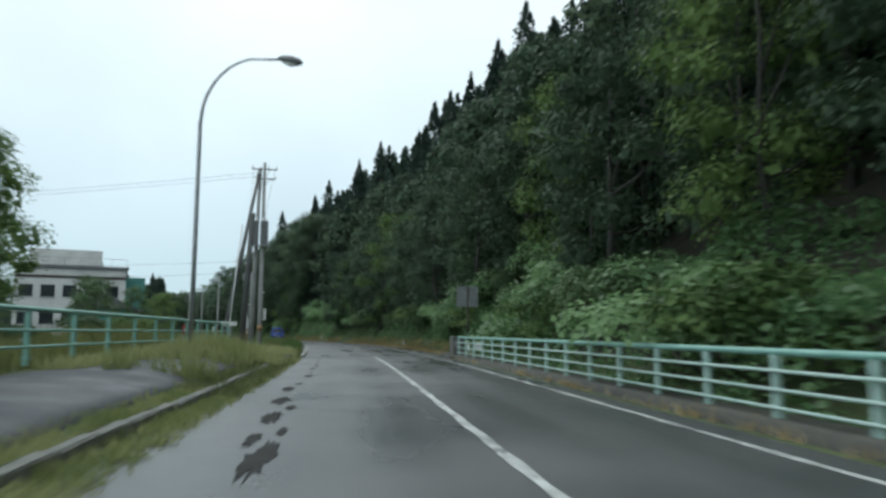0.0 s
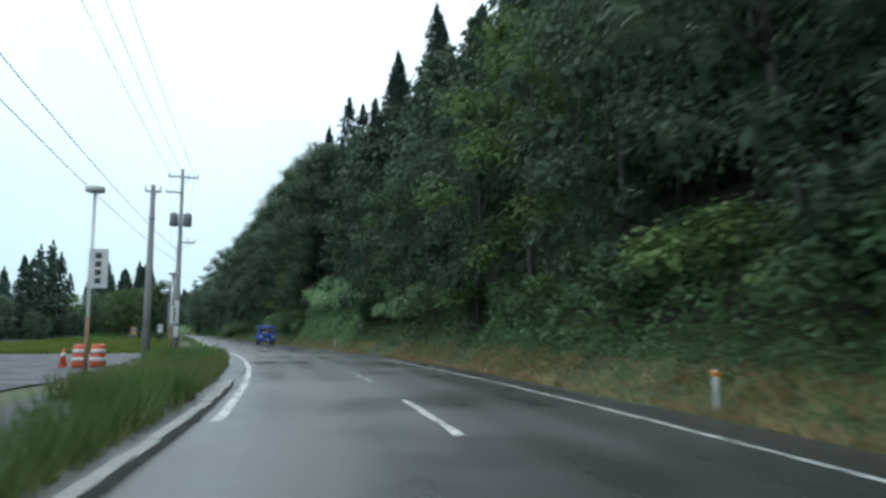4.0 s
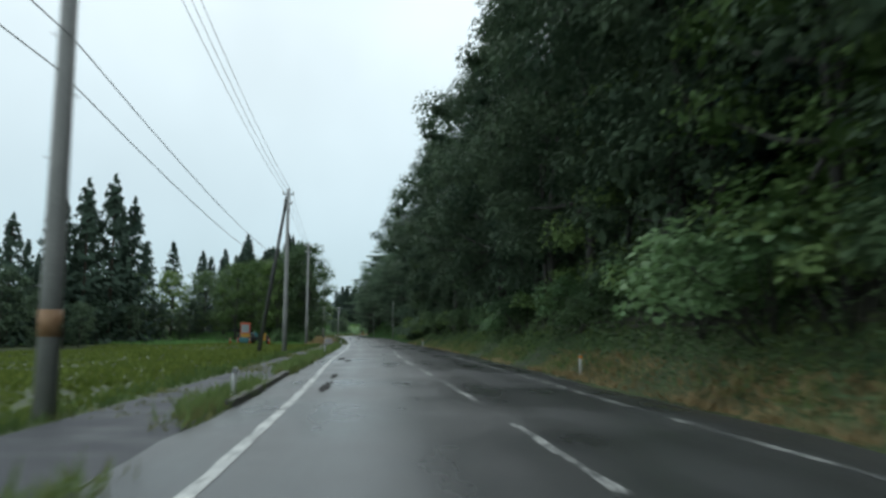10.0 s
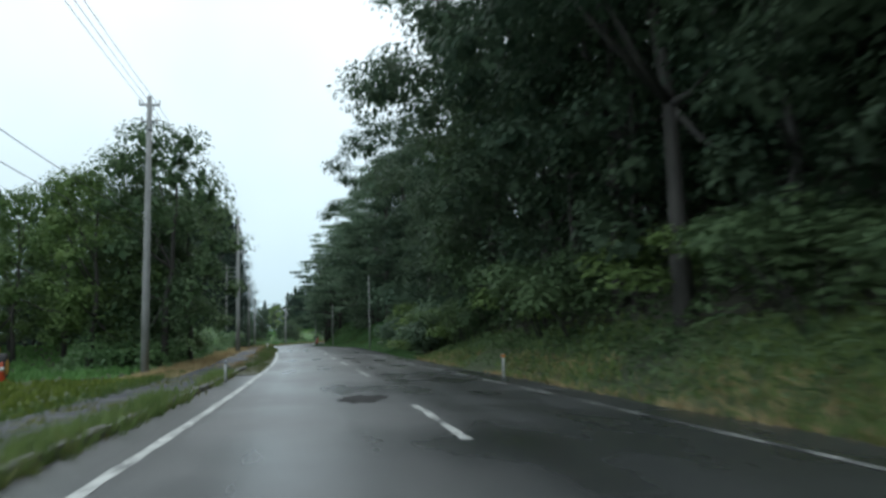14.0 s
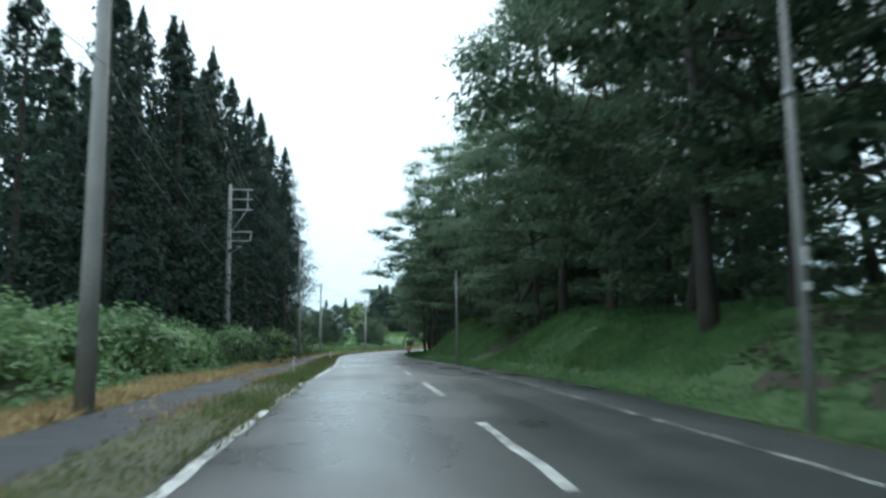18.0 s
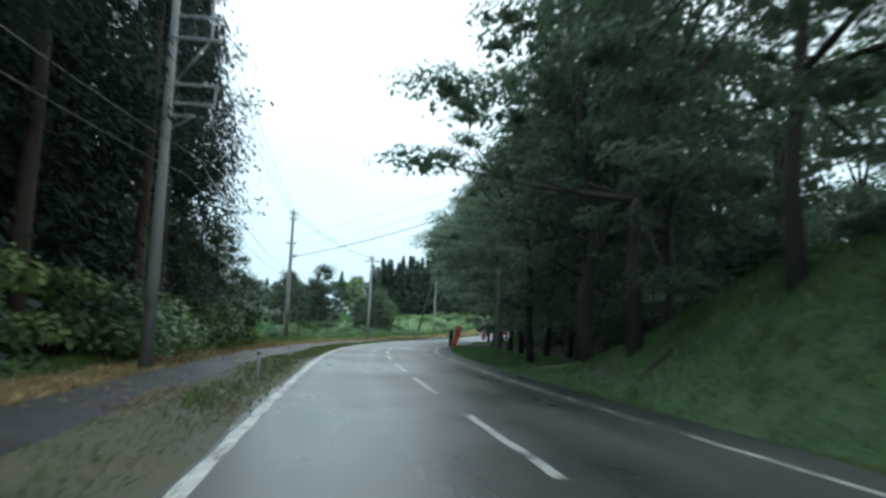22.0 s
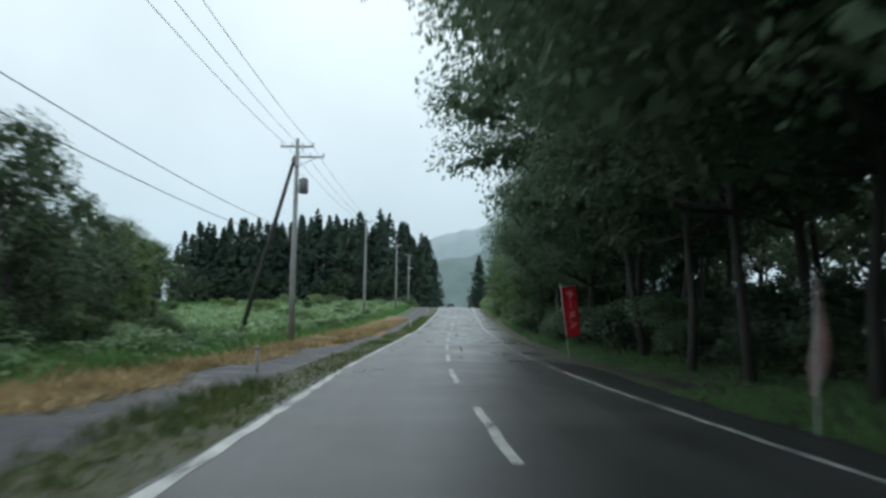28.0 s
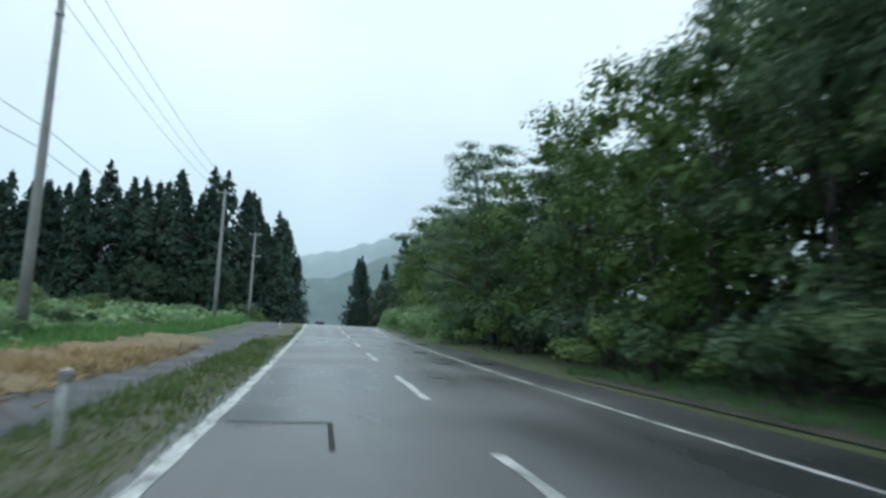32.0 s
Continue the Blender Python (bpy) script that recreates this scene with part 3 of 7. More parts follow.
strip("soil", np.arange(346, 500, 4.0), [5.2, 8, 12, 18, 26, 36], lambda s, l: float(ground_z(s, l)) + 0.03, M_SOIL, "dark wet soil under the grove", "soil")
strip("soil_slope", np.arange(-20, 262, 3.0), [7.2, 9, 12, 16, 21, 28, 38, 56], lambda s, l: float(ground_z(s, l)) + 0.05, M_SOIL, "dark soil of the wooded slope", "soil")
strip("soil_cedar_floor", np.arange(280, 376, 4.0), [-40, -30, -22, -15, -10], lambda s, l: float(ground_z(s, l)) + 0.03, M_SOIL, "dark soil under the cedars", "soil")


def paint_line(name, s0, s1, l, width, wear=0.0, step=1.0, label="", mat=None):
    n = max(2, int((s1 - s0) / step) + 1)
    mid = l if callable(l) else (lambda s: l)
    lo = lambda s: mid(s) - width / 2 + wear * math.sin(s * 2.3) * 0.02
    hi = lambda s: mid(s) + width / 2 + wear * math.sin(s * 3.1 + 1) * 0.02
    return strip(name, np.linspace(s0, s1, n), [lo, hi], lambda s, q: camber(s, q) + 0.006, mat or M_PAINT, label, "road marking")


CENTRE = [(60, 0.0), (105, 0.05), (115, 0.15), (165, 0.4), (178, 0.36), (196, 0.0), (206, -0.1), (216, 0.14), (226, 0.34), (250, 0.3), (275, 0.06), (300, -0.15), (309, 0.05),
          (316, 0.28), (324, 0.18), (352, 0.16), (372, 0.0), (404, -0.05), (413, -0.3), (421, 0.05), (434, -0.12), (445, 0.08), (475, 0.0), (760, 0.0)]


def centre_l(s):
    return float(np.mean(np.interp([s - 5, s, s + 5], *zip(*CENTRE))))


paint_line("edge_line_left", 92, 600, line_l, 0.17, 1, label="worn white edge line on wet asphalt")
paint_line("edge_line_right", -50, 118, line_r, 0.13, 1, label="worn white edge line on wet asphalt")
paint_line("edge_line_right", 118, 262, line_r, 0.13, 1, label="nearly rubbed out white edge line", mat=M_FAINT)
for s0, s1 in ((262, 318), (338, 372), (436, 470)):
    paint_line("edge_line_right", s0, s1, line_r, 0.13, 1, label="nearly rubbed out white edge line", mat=M_FAINT)
for s0, s1 in ((318, 338), (372, 436), (470, 600)):
    paint_line("edge_line_right", s0, s1, line_r, 0.13, 1, label="worn white edge line on wet asphalt")
paint_line("centre_line", -50, 65.6, 0.0, 0.14, 1, label="solid white centre line on the bridge approach")
DASH = [69.6, 79.6, 89.6, 100, 113, 123, 132.5, 141.5, 150.5, 159.5, 168.6, 177.3, 186, 194, 203.4, 212.6, 229.3, 245.4, 255, 263.5, 272, 280.8, 291, 301.4, 311.6, 321.4,
        328.8, 335.4, 344.4, 352.4, 361, 369.2, 377.2, 385.5, 393.8, 402.0, 411.6, 421.3, 431.2, 440.6, 450.4, 460.6, 470.8, 480.4] + [490.2 + 10 * i for i in range(9)]
for s in DASH:
    faint = 95 < s < 190 or s < 75
    paint_line("centre_dash", s, s + 5.0, centre_l, 0.14, 1, 1.25, "faded painted dash of the centre line" if faint else "white painted dash of the centre line", M_FAINT if faint else None)

# ---- plants ----
def blades(centres, along, across):
    """Pointed leaves: four corners from a middle and two half-axes each."""
    return np.stack([centres - along, centres - across * 0.9 + along * 0.1, centres + along, centres + across * 0.9 + along * 0.1], 1)


def unit(v):
    return v / np.maximum(np.linalg.norm(v, axis=-1, keepdims=True), 1e-9)


def leaf_cloud(rng, centres, normals, length, width, tilt=0.7):
    n = len(centres)
    nrm = unit(normals + tilt * rng.normal(size=(n, 3)))
    a = unit(np.cross(nrm, rng.normal(size=(n, 3))))
    b = np.cross(nrm, a)
    k = rng.uniform(0.65, 1.35, (n, 1))
    return blades(centres, a * length * k * 0.5, b * width * k * 0.5)


def cedar_crown(rng, height, radius, clumps, per, leaf=(0.66, 0.30), low=0.12, loose=1.0):
    """Drooping sprays in uneven tiers, wide below and drawn out to a spire."""
    out = []
    u = rng.uniform(0, 1, clumps) ** 1.15
    z = height * (low + (0.985 - low) * u)
    reach = radius * (np.maximum(1 - u, 0.0) ** 0.82 + 0.01) * (0.88 + 0.12 * np.sin(z * 1.9 + rng.uniform(0, 6)))
    ang = rng.uniform(0, 2 * np.pi, clumps)
    reach *= 1 + 0.12 * np.sin(3 * ang + 0.35 * z + rng.uniform(0, 6))
    rr = reach * rng.uniform(0.12, 0.94, clumps) ** 0.5
    c = np.stack([np.cos(ang) * rr, np.sin(ang) * rr, z - 0.30 * rr + 0.25], 1)
    spread = np.stack([0.04 + 0.125 * reach, 0.04 + 0.125 * reach, 0.14 + 0.06 * reach], 1) * loose
    for i in range(per):
        p = c + np.clip(rng.normal(size=c.shape), -1.3, 1.3) * spread
        n = unit(np.stack([np.cos(ang), np.sin(ang), 0.7 + 0 * ang], 1))
        out.append(leaf_cloud(rng, p, n, *leaf, 0.3))
    top = np.stack([rng.normal(0, 0.05, 24), rng.normal(0, 0.05, 24), height + 0.5 - rng.uniform(0, 2.0, 24)], 1)
    out.append(leaf_cloud(rng, top, np.tile([0, 0, 1.0], (24, 1)) + rng.normal(size=(24, 3)), 0.5, 0.12, 0.8))
    return np.concatenate(out)


def blob_crown(rng, blobs, total, length, width, flat=1.0):
    """Leaves on the shells of many blobs (x, y, z, radius), denser on top, thinner below."""
    vol = np.array([b[3] ** 2 for b in blobs])
    out = []
    for (x, y, z, r), share in zip(blobs, vol / vol.sum()):
        n = max(12, int(total * share))
        d = unit(rng.normal(size=(n, 3)))
        d[:, 2] = np.where(d[:, 2] < -0.35, -d[:, 2], d[:, 2])
        rad = r * rng.uniform(0.5, 1.04, (n, 1)) ** 0.8
        p = np.array([x, y, z]) + d * rad * np.array([1, 1, 0.75 * flat])
        p += 0.07 * r * np.clip(rng.normal(size=(n, 3)), -1.2, 1.2) * np.array([1, 1, flat])
        out.append(leaf_cloud(rng, p, d + np.array([0, 0, 0.8]), length, width, 0.45))
    return np.concatenate(out)


def inner_spots(rng, blobs, count, flat):
    """Places and directions of the leaves deep inside a crown."""
    b = np.array(blobs)[rng.integers(len(blobs), size=count)]
    d = unit(rng.normal(size=(count, 3)))
    return b[:, :3] + d * b[:, 3:] * rng.uniform(0.05, 0.6, (count, 1)) * np.array([1, 1, 0.75 * flat]), d


def trunk_mesh(rng, height, r0, r1, lean=0.04, sides=7):
    k = 6
    wob = np.cumsum(rng.normal(0, lean, (k, 2)), axis=0)
    pts = [(0, 0, -0.6)] + [(wob[i, 0] * height * 0.12, wob[i, 1] * height * 0.12, height * (i + 1) / k) for i in range(k)]
    rad = [r0 * 1.25] + [r0 + (r1 - r0) * (i + 1) / k for i in range(k)]
    return tube(pts, rad, sides), pts


def keep_proto(name, parts_list, label, category, kind=""):
    """A first copy of a plant, to be copied to its places and then taken away. parts_list: (name, mesh or bmesh, material)."""
    e = thing(name, Matrix.Identity(4), label, category, kind=kind)
    for pname, data, mat in parts_list:
        if isinstance(data, bmesh.types.BMesh):
            part(pname, data, mat, e)
        else:
            o = new(pname, data)
            o.parent = e
    return e


CEDAR_LEAVES = []


def make_cedar(seed, height, radius, clumps, per, leaf=(0.66, 0.30), low=0.06, loose=1.0, mat=None):
    rng = np.random.default_rng(seed)
    bm, _ = trunk_mesh(rng, height * 0.93, 0.24, 0.05, 0.01)
    crown = cedar_crown(rng, height, radius, clumps, per, leaf, low, loose)
    CEDAR_LEAVES.append(crown)
    return keep_proto("cedar_tree", [("trunk", bm, M_CEDBARK), ("crown", quads_mesh("crown", crown, mat or M_CEDAR), None)],
                      "tall dark green conical cedar with a straight trunk", "tree")


def make_broadleaf(seed, height, spread, total, clear=0.3, leaf=(0.42, 0.26), flat=1.0, mat=None, nblob=16, label="", name="broadleaf_tree", trunk_r=0.17, small=0.0, core=620, every=5):
    rng = np.random.default_rng(seed)
    bm, pts = trunk_mesh(rng, height * 0.8, trunk_r, 0.05, 0.12)
    blobs, limbs = [], []
    for i in range(nblob):
        a = 2.4 * i + rng.uniform(-0.5, 0.5)
        u = (i + 0.5) / nblob
        z = height * (clear + (0.97 - clear) * u ** 0.85)
        wide = spread * (1.05 - 0.75 * max(0, (u - 0.35) / 0.65) ** 1.5) * (0.55 + 0.45 * min(1, u / 0.25))
        rr = wide * rng.uniform(0.35, 0.95)
        r = spread * (rng.uniform(0.14, small) if small else rng.uniform(0.26, 0.46))
        x, y = rr * math.cos(a), rr * math.sin(a)
        blobs.append((x, y, min(z, height - r * 0.6), r))
        if every and i % every == 0:
            base = pts[min(5, 2 + int(u * 3))]
            limbs.append(("limb", tube([base, (x * 0.45 + base[0] * 0.5, y * 0.45 + base[1] * 0.5, (z + base[2]) / 2 - 0.2), (x * 0.95, y * 0.95, z)], [trunk_r * 0.5, trunk_r * 0.32, trunk_r * 0.12], 5), M_BARK))
    inner = leaf_cloud(rng, *inner_spots(rng, blobs, core, flat), 0.50, 0.34, 0.8)
    crown = quads_mesh("crown", np.concatenate([blob_crown(rng, blobs, total, leaf[0], leaf[1], flat), inner]), mat or M_LEAF)
    return keep_proto(name, [("trunk", bm, M_BARK), *limbs, ("crown", crown, None)], label, "tree")


def make_bush(seed, height, spread, total, mat, label, leaf=(0.3, 0.2), name="bush"):
    rng = np.random.default_rng(seed)
    blobs = [(rng.normal(0, spread * 0.4), rng.normal(0, spread * 0.4), height * rng.uniform(0.25, 0.7), spread * rng.uniform(0.3, 0.5)) for _ in range(9)]
    stems = bmesh.new()
    for b in blobs[:5]:
        tube([(b[0] * 0.1, b[1] * 0.1, -0.3), (b[0] * 0.5, b[1] * 0.5, b[2] * 0.5), (b[0], b[1], b[2])], [0.035, 0.025, 0.01], 4, stems)
    return keep_proto(name, [("stem", stems, M_BARK), ("foliage", quads_mesh("foliage", blob_crown(rng, blobs, total, *leaf), mat), None)], label, "bush")


CEDARS = [make_cedar(11 + i, 20.0, 4.7 + 0.35 * i, 700, 9, (0.36, 0.17), mat=M_NEARCEDAR) for i in range(3)]
CEDARS_FAR = [make_cedar(31 + i, 20.0, 5.4 + 0.4 * i, 330, 4, (1.0, 0.46)) for i in range(3)]
CEDARS_BARE = [make_cedar(21 + i, 20.0, 3.6 + 0.3 * i, 560, 22, (0.22, 0.10), 0.34, 0.8, M_NEARCEDAR) for i in range(2)]
L_BROAD = "dense broadleaf tree with layered dark green foliage on the slope"
BROADS = [make_broadleaf(41 + i, 11.0, 3.6, 5600, 0.10, (0.22, 0.13), nblob=24, label=L_BROAD, mat=M_FRESH if i % 2 else M_LEAF) for i in range(4)]
# BROADS again, with the shade painted into the leaf colour
BROADS_SHADE = [make_broadleaf(45 + i, 11.0, 3.6, 5200, 0.10, (0.22, 0.13), nblob=24, label="dense tree with shade put into its dark leaves", mat=M_SHADELEAF) for i in range(3)]
BROADS_FAR = [make_broadleaf(51 + i, 11.0, 3.8, 1400, 0.08, (0.46, 0.30), nblob=20, label="dense broadleaf tree deep in the green wood", name="wood_tree", mat=M_SHADELEAF, core=420, every=0) for i in range(3)]
GIANTS = [make_broadleaf(71 + i, 21.0, 7.0, 19000, 0.16, (0.25, 0.15), 0.9, M_SHADELEAF, nblob=54, label="very tall broadleaf tree leaning its crown over the road", name="tall_broadleaf_tree", trunk_r=0.26, small=0.30, core=1600) for i in range(3)]
GROVE = [make_broadleaf(61 + i, 15.0, 4.6, 4200, 0.30, (0.28, 0.17), mat=M_GROVELEAF, nblob=22, label="tall grove tree with a bare dark trunk and shady crown", name="grove_tree", trunk_r=0.19) for i in range(4)]
OVERHANG = [make_broadleaf(91 + i, 16.0, 7.6, 42000, 0.27, (0.195, 0.12), 0.8, M_GROVELEAF, 60, "wide grove tree with limbs hanging over the road", "overhanging_tree", 0.15, 0.35, 3200) for i in range(3)]
AIRY = [make_broadleaf(81 + i, 18.0, 7.2, 21000, 0.10, (0.21, 0.10), 0.40, M_GROVELEAF, 72, "spreading tree with flat airy sprays of dark foliage", "spreading_tree", 0.22, 0.26, 1100) for i in range(3)]
BUSHES = [make_bush(101 + i, 2.4, 1.7, 1900, M_FRESH if i == 1 else M_LEAF, "rounded green bush with broad leaves", (0.17, 0.11)) for i in range(3)]
DARKBUSH = [make_bush(121 + i, 3.0, 2.4, 1500, M_GROVELEAF, "shady undergrowth shrub below the grove trees", (0.26, 0.17), "undergrowth_shrub") for i in range(2)]
KUDZUB = [make_bush(111 + i, 2.0, 2.0, 2400, M_KUDZU, "bright green shrub smothered in kudzu leaves", (0.155, 0.13), "kudzu_shrub") for i in range(3)]


def plant(protos, s, l, size, rng, group="", up=0.0, tall=1.0):
    x, y = place(s, l)
    src = protos[int(rng.integers(len(protos)))]
    m = pose(float(x), float(y), float(ground_z(s, l)) + up - 0.05, 0, 0, float(rng.uniform(0, 360)))
    ob = copy_thing(src, m)
    ob.scale = (size * float(rng.uniform(0.92, 1.08)), size * float(rng.uniform(0.92, 1.08)), size * tall)
    if group:
        ob["group"] = group
    return ob


rng = np.random.default_rng(7)
# the wooded slope on the right
G = "trees of the wooded slope"
for s in np.arange(18, 262, 4.8):
    if not 138 < s < 164:
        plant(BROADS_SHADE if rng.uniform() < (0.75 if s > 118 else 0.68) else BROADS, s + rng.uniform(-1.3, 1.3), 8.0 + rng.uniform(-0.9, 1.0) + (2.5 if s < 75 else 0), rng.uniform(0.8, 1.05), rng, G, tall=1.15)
    plant(BROADS_FAR, s + 2.4 + rng.uniform(-1.3, 1.3), 12.2 + rng.uniform(-1.0, 1.2) + (2.5 if s < 66 else 0), rng.uniform(1.1, 1.35), rng, G, tall=1.2)
for s in np.arange(186, 262, 7.0):
    plant(GIANTS, s + rng.uniform(-1.5, 1.5), 8.4 + rng.uniform(-0.6, 0.8) - (0.9 if 212 < s < 238 else 0.35 if s > 214 else 0), rng.uniform(0.9, 1.04) * (1.05 if s > 212 else 1), rng, G)
for s in np.arange(166, 186, 6.0):
    plant(GIANTS, s, 9.2, 1.0, rng, G)
BACK = []
for s in np.arange(-6, 262, 4.2):
    for row, l in enumerate((15.5, 20.0, 25.5, 32.0)):
        if s > 200 and row == 0 and rng.uniform() < 0.6:
            continue
        s2, l2, k = s + rng.uniform(-1.6, 1.6), l + rng.uniform(-1.4, 1.4) + (3 if s < 66 else 0), rng.uniform(0.85, 1.22)
        if row:
            BACK.append((s2, l2, k))
        else:
            plant(CEDARS, s2, l2, k, rng, G, -0.3)


def joined_wood(name, spots, seed, label):
    """Far trees that nobody could count, as one mesh of leaves."""
    r = np.random.default_rng(seed)
    out = []
    for s, l, k in spots:
        v = CEDAR_LEAVES[3 + int(r.integers(3))] * k
        a = r.uniform(0, 2 * np.pi)
        c, d = math.cos(a), math.sin(a)
        x, y = place(s, l)
        v = v @ np.array([[c, d, 0], [-d, c, 0], [0, 0, 1]]) + np.array([float(x), float(y), float(ground_z(s, l)) - 0.4])
        out.append(v)
    return tagged(new(name, quads_mesh(name, np.concatenate(out), M_CEDAR)), label, "wood", kind="stuff")


joined_wood("cedar_wood", BACK, 5, "dense dark cedar wood up the slope")
for s, l, size in ((150, 11.0, 1.0), (153.8, 14.5, 1.2), (165, 10.8, 1.0), (171.3, 12.8, 1.27), (182, 12.2, 1.24), (225.6, 12.2, 1.4), (118, 15, 1.2), (97, 15.5, 1.18), (162, 12.5, 1.1), (146, 16, 1.25), (158, 15.5, 1.25)):
    plant(CEDARS, s, l, size, rng, G)
G = "bushes along the slope's foot"
for s in np.arange(66, 262, 2.8):
    if 136 < s < 165:
        continue
    plant(KUDZUB if rng.uniform() < (0.55 if s < 90 else 0.3) else BUSHES, s + rng.uniform(-0.8, 0.8), rng.uniform(6.6, 7.8) + (2.2 if s < 73 else 0), rng.uniform(0.8, 1.35), rng, G)
for s in np.arange(14, 66, 3.0):
    plant(KUDZUB if rng.uniform() < 0.3 else BUSHES, s, rng.uniform(7.0, 9.5), rng.uniform(0.9, 1.6), rng, G, -0.4)
for s, l, k in ((67.5, 9.2, 1.3), (73.5, 9.0, 1.25), (76, 8.0, 1.2), (79, 7.8, 1.2), (70, 11, 1.3), (63, 9.6, 1.5), (58, 8.8, 1.5), (66, 11.5, 1.4)):
    plant(KUDZUB, s, l, k, rng, G, 0.2)
for s, l, z, k in [(139, 8, 0, 1.1), (142, 8.2, 0.2, 1.3), (145, 8.4, 0.6, 1.4), (148, 8.6, 0.8, 1.5), (151, 8.8, 0.8, 1.5), (154, 8.8, 0.8, 1.5), (157, 8.6, 0.6, 1.4), (160, 8.4, 0.2, 1.3), (146, 10.6, 0.8, 1.5), (150, 11, 1.0, 1.6), (154, 11, 1.0, 1.6), (158, 10.6, 0.8, 1.4), (163, 8.0, 0, 1.2)]:
    plant(KUDZUB, s, l, k, rng, G, z * 0.4)
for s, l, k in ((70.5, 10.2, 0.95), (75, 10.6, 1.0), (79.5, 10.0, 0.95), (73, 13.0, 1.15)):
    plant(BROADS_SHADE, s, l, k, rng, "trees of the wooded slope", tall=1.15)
# trees over the grassy bank
G = "trees on the grassy bank"
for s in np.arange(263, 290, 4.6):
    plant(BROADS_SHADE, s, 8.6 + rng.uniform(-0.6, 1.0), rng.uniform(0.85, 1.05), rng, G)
for s in np.arange(264, 292, 7.5):
    plant(GIANTS, s, 11.0 + rng.uniform(-0.6, 1.0), rng.uniform(0.8, 0.95), rng, G)
    plant(BUSHES, s + 2 if s < 276 else s - 21, 6.8, 1.2, rng, G)
for s, l, k in ((292, 9.0, 1.0), (299, 9.4, 1.05), (306.5, 9.2, 1.1), (314, 9.4, 1.12), (322, 9.6, 1.0), (329, 10.0, 0.95), (336, 9.6, 0.95), (343, 7.6, 1.0), (348.5, 6.4, 0.95), (362, 8.6, 0.84), (369, 8.8, 0.8), (376, 8.6, 0.8), (382.5, 8.4, 0.8)):
    plant(AIRY, s + rng.uniform(-0.6, 0.6), l, k, rng, G)
for s in np.arange(294, 350, 9.0):
    for j in range(4):
        plant(DARKBUSH, s + 2.2 * j, (10.6, 13.6)[j % 2] + rng.uniform(-0.8, 0.8), rng.uniform(0.5, 0.9), rng, G, -0.3)
for s, l, k in ((312, 14.5, 0.8), (320, 14.0, 0.82), (328, 14.5, 0.8)):
    plant(GIANTS, s, l, k, rng, G)
for s in np.arange(264, 324, 4.6):
    plant(BROADS_FAR, s, 19 + rng.uniform(-2, 2), rng.uniform(0.95, 1.15), rng, G, -0.8)
    if s < 290:
        plant(CEDARS_FAR, s + 2, 26 + rng.uniform(-2, 2), rng.uniform(0.7, 0.95), rng, G, -0.8)
for s in np.arange(324, 354, 4.4):
    plant(BROADS_FAR, s, 21 + rng.uniform(-2, 2), rng.uniform(0.65, 0.85), rng, G, -0.4)
for s in np.arange(296, 352, 9.5):
    plant(AIRY, s, 15.0 + rng.uniform(-1, 1), rng.uniform(0.85, 1.05), rng, G)
# the shady grove
G = "trees of the shady grove"
for s in np.arange(354, 484, 7.6):
    for row, l in enumerate((10.5, 16.0, 23.0)):
        plant(GROVE, s + rng.uniform(-1.6, 1.6) + 3.5 * (row % 2), l + rng.uniform(-1.1, 1.4), rng.uniform(0.95, 1.2), rng, G)
for s, l, size in ((388, 8.2, 0.85), (396, 7.6, 0.9), (404, 7.4, 0.95), (412, 7.2, 1.0), (419, 7.6, 1.0), (427, 7.2, 1.0), (436, 7.1, 1.0), (443.5, 8.0, 1.03), (451, 9.0, 1.0), (460, 8.8, 0.82), (470, 9.8, 0.8), (479, 10.2, 0.86), (488, 11.4, 0.86), (496.5, 13.0, 0.84)):
    plant(OVERHANG, s, l, size, rng, G)
for s in np.arange(468, 506, 4.5):
    plant(BROADS_FAR, s, 15 + rng.uniform(-1, 3), rng.uniform(1.1, 1.4), rng, G)
for s in np.arange(352, 500, 4.6):
    plant(BROADS_FAR, s, 31 + rng.uniform(-2, 2), rng.uniform(0.95, 1.2), rng, G)
    plant(DARKBUSH, s + 2, 12.5 + rng.uniform(-1.5, 2.5), rng.uniform(0.7, 1.2), rng, G)
    plant(DARKBUSH, s, 20 + rng.uniform(-3, 3), rng.uniform(1.2, 1.9), rng, G)
for s in np.arange(432, 474, 3.0):
    plant(DARKBUSH, s, 8.6 + rng.uniform(-0.5, 0.9), rng.uniform(0.6, 1.0), rng, G)
for s in np.arange(384, 452, 4.2):
    plant(DARKBUSH, s, 27 + rng.uniform(-2, 2), rng.uniform(1.5, 2.1), rng, G)
# mixed edge past the grove
G = "trees past the grove"
for s in np.arange(484, 556, 4.2):
    plant(BROADS, s, 9.2 + rng.uniform(-1.0, 1.2), rng.uniform(0.7, 1.0), rng, G)
    plant(BROADS_FAR, s + 2, 15 + rng.uniform(-1.5, 2), rng.uniform(0.75, 1.05), rng, G)
for s in np.arange(474, 562, 2.8):
    plant(BUSHES if s < 520 else KUDZUB, s, rng.uniform(6.6, 8.2), rng.uniform(0.7, 1.3), rng, G)
for s, l, k in ((456, 7.6, 0.5), (459.5, 7.0, 0.42), (463, 7.8, 0.6), (467, 7.2, 0.5), (471, 7.8, 0.62), (475, 7.0, 0.5), (479, 7.6, 0.66), (484, 7.4, 0.6)):
    plant(DARKBUSH, s, l, k, rng, G)
plant(AIRY, 521, 7.6, 0.68, rng, G)
plant(AIRY, 512, 9.5, 0.55, rng, G)
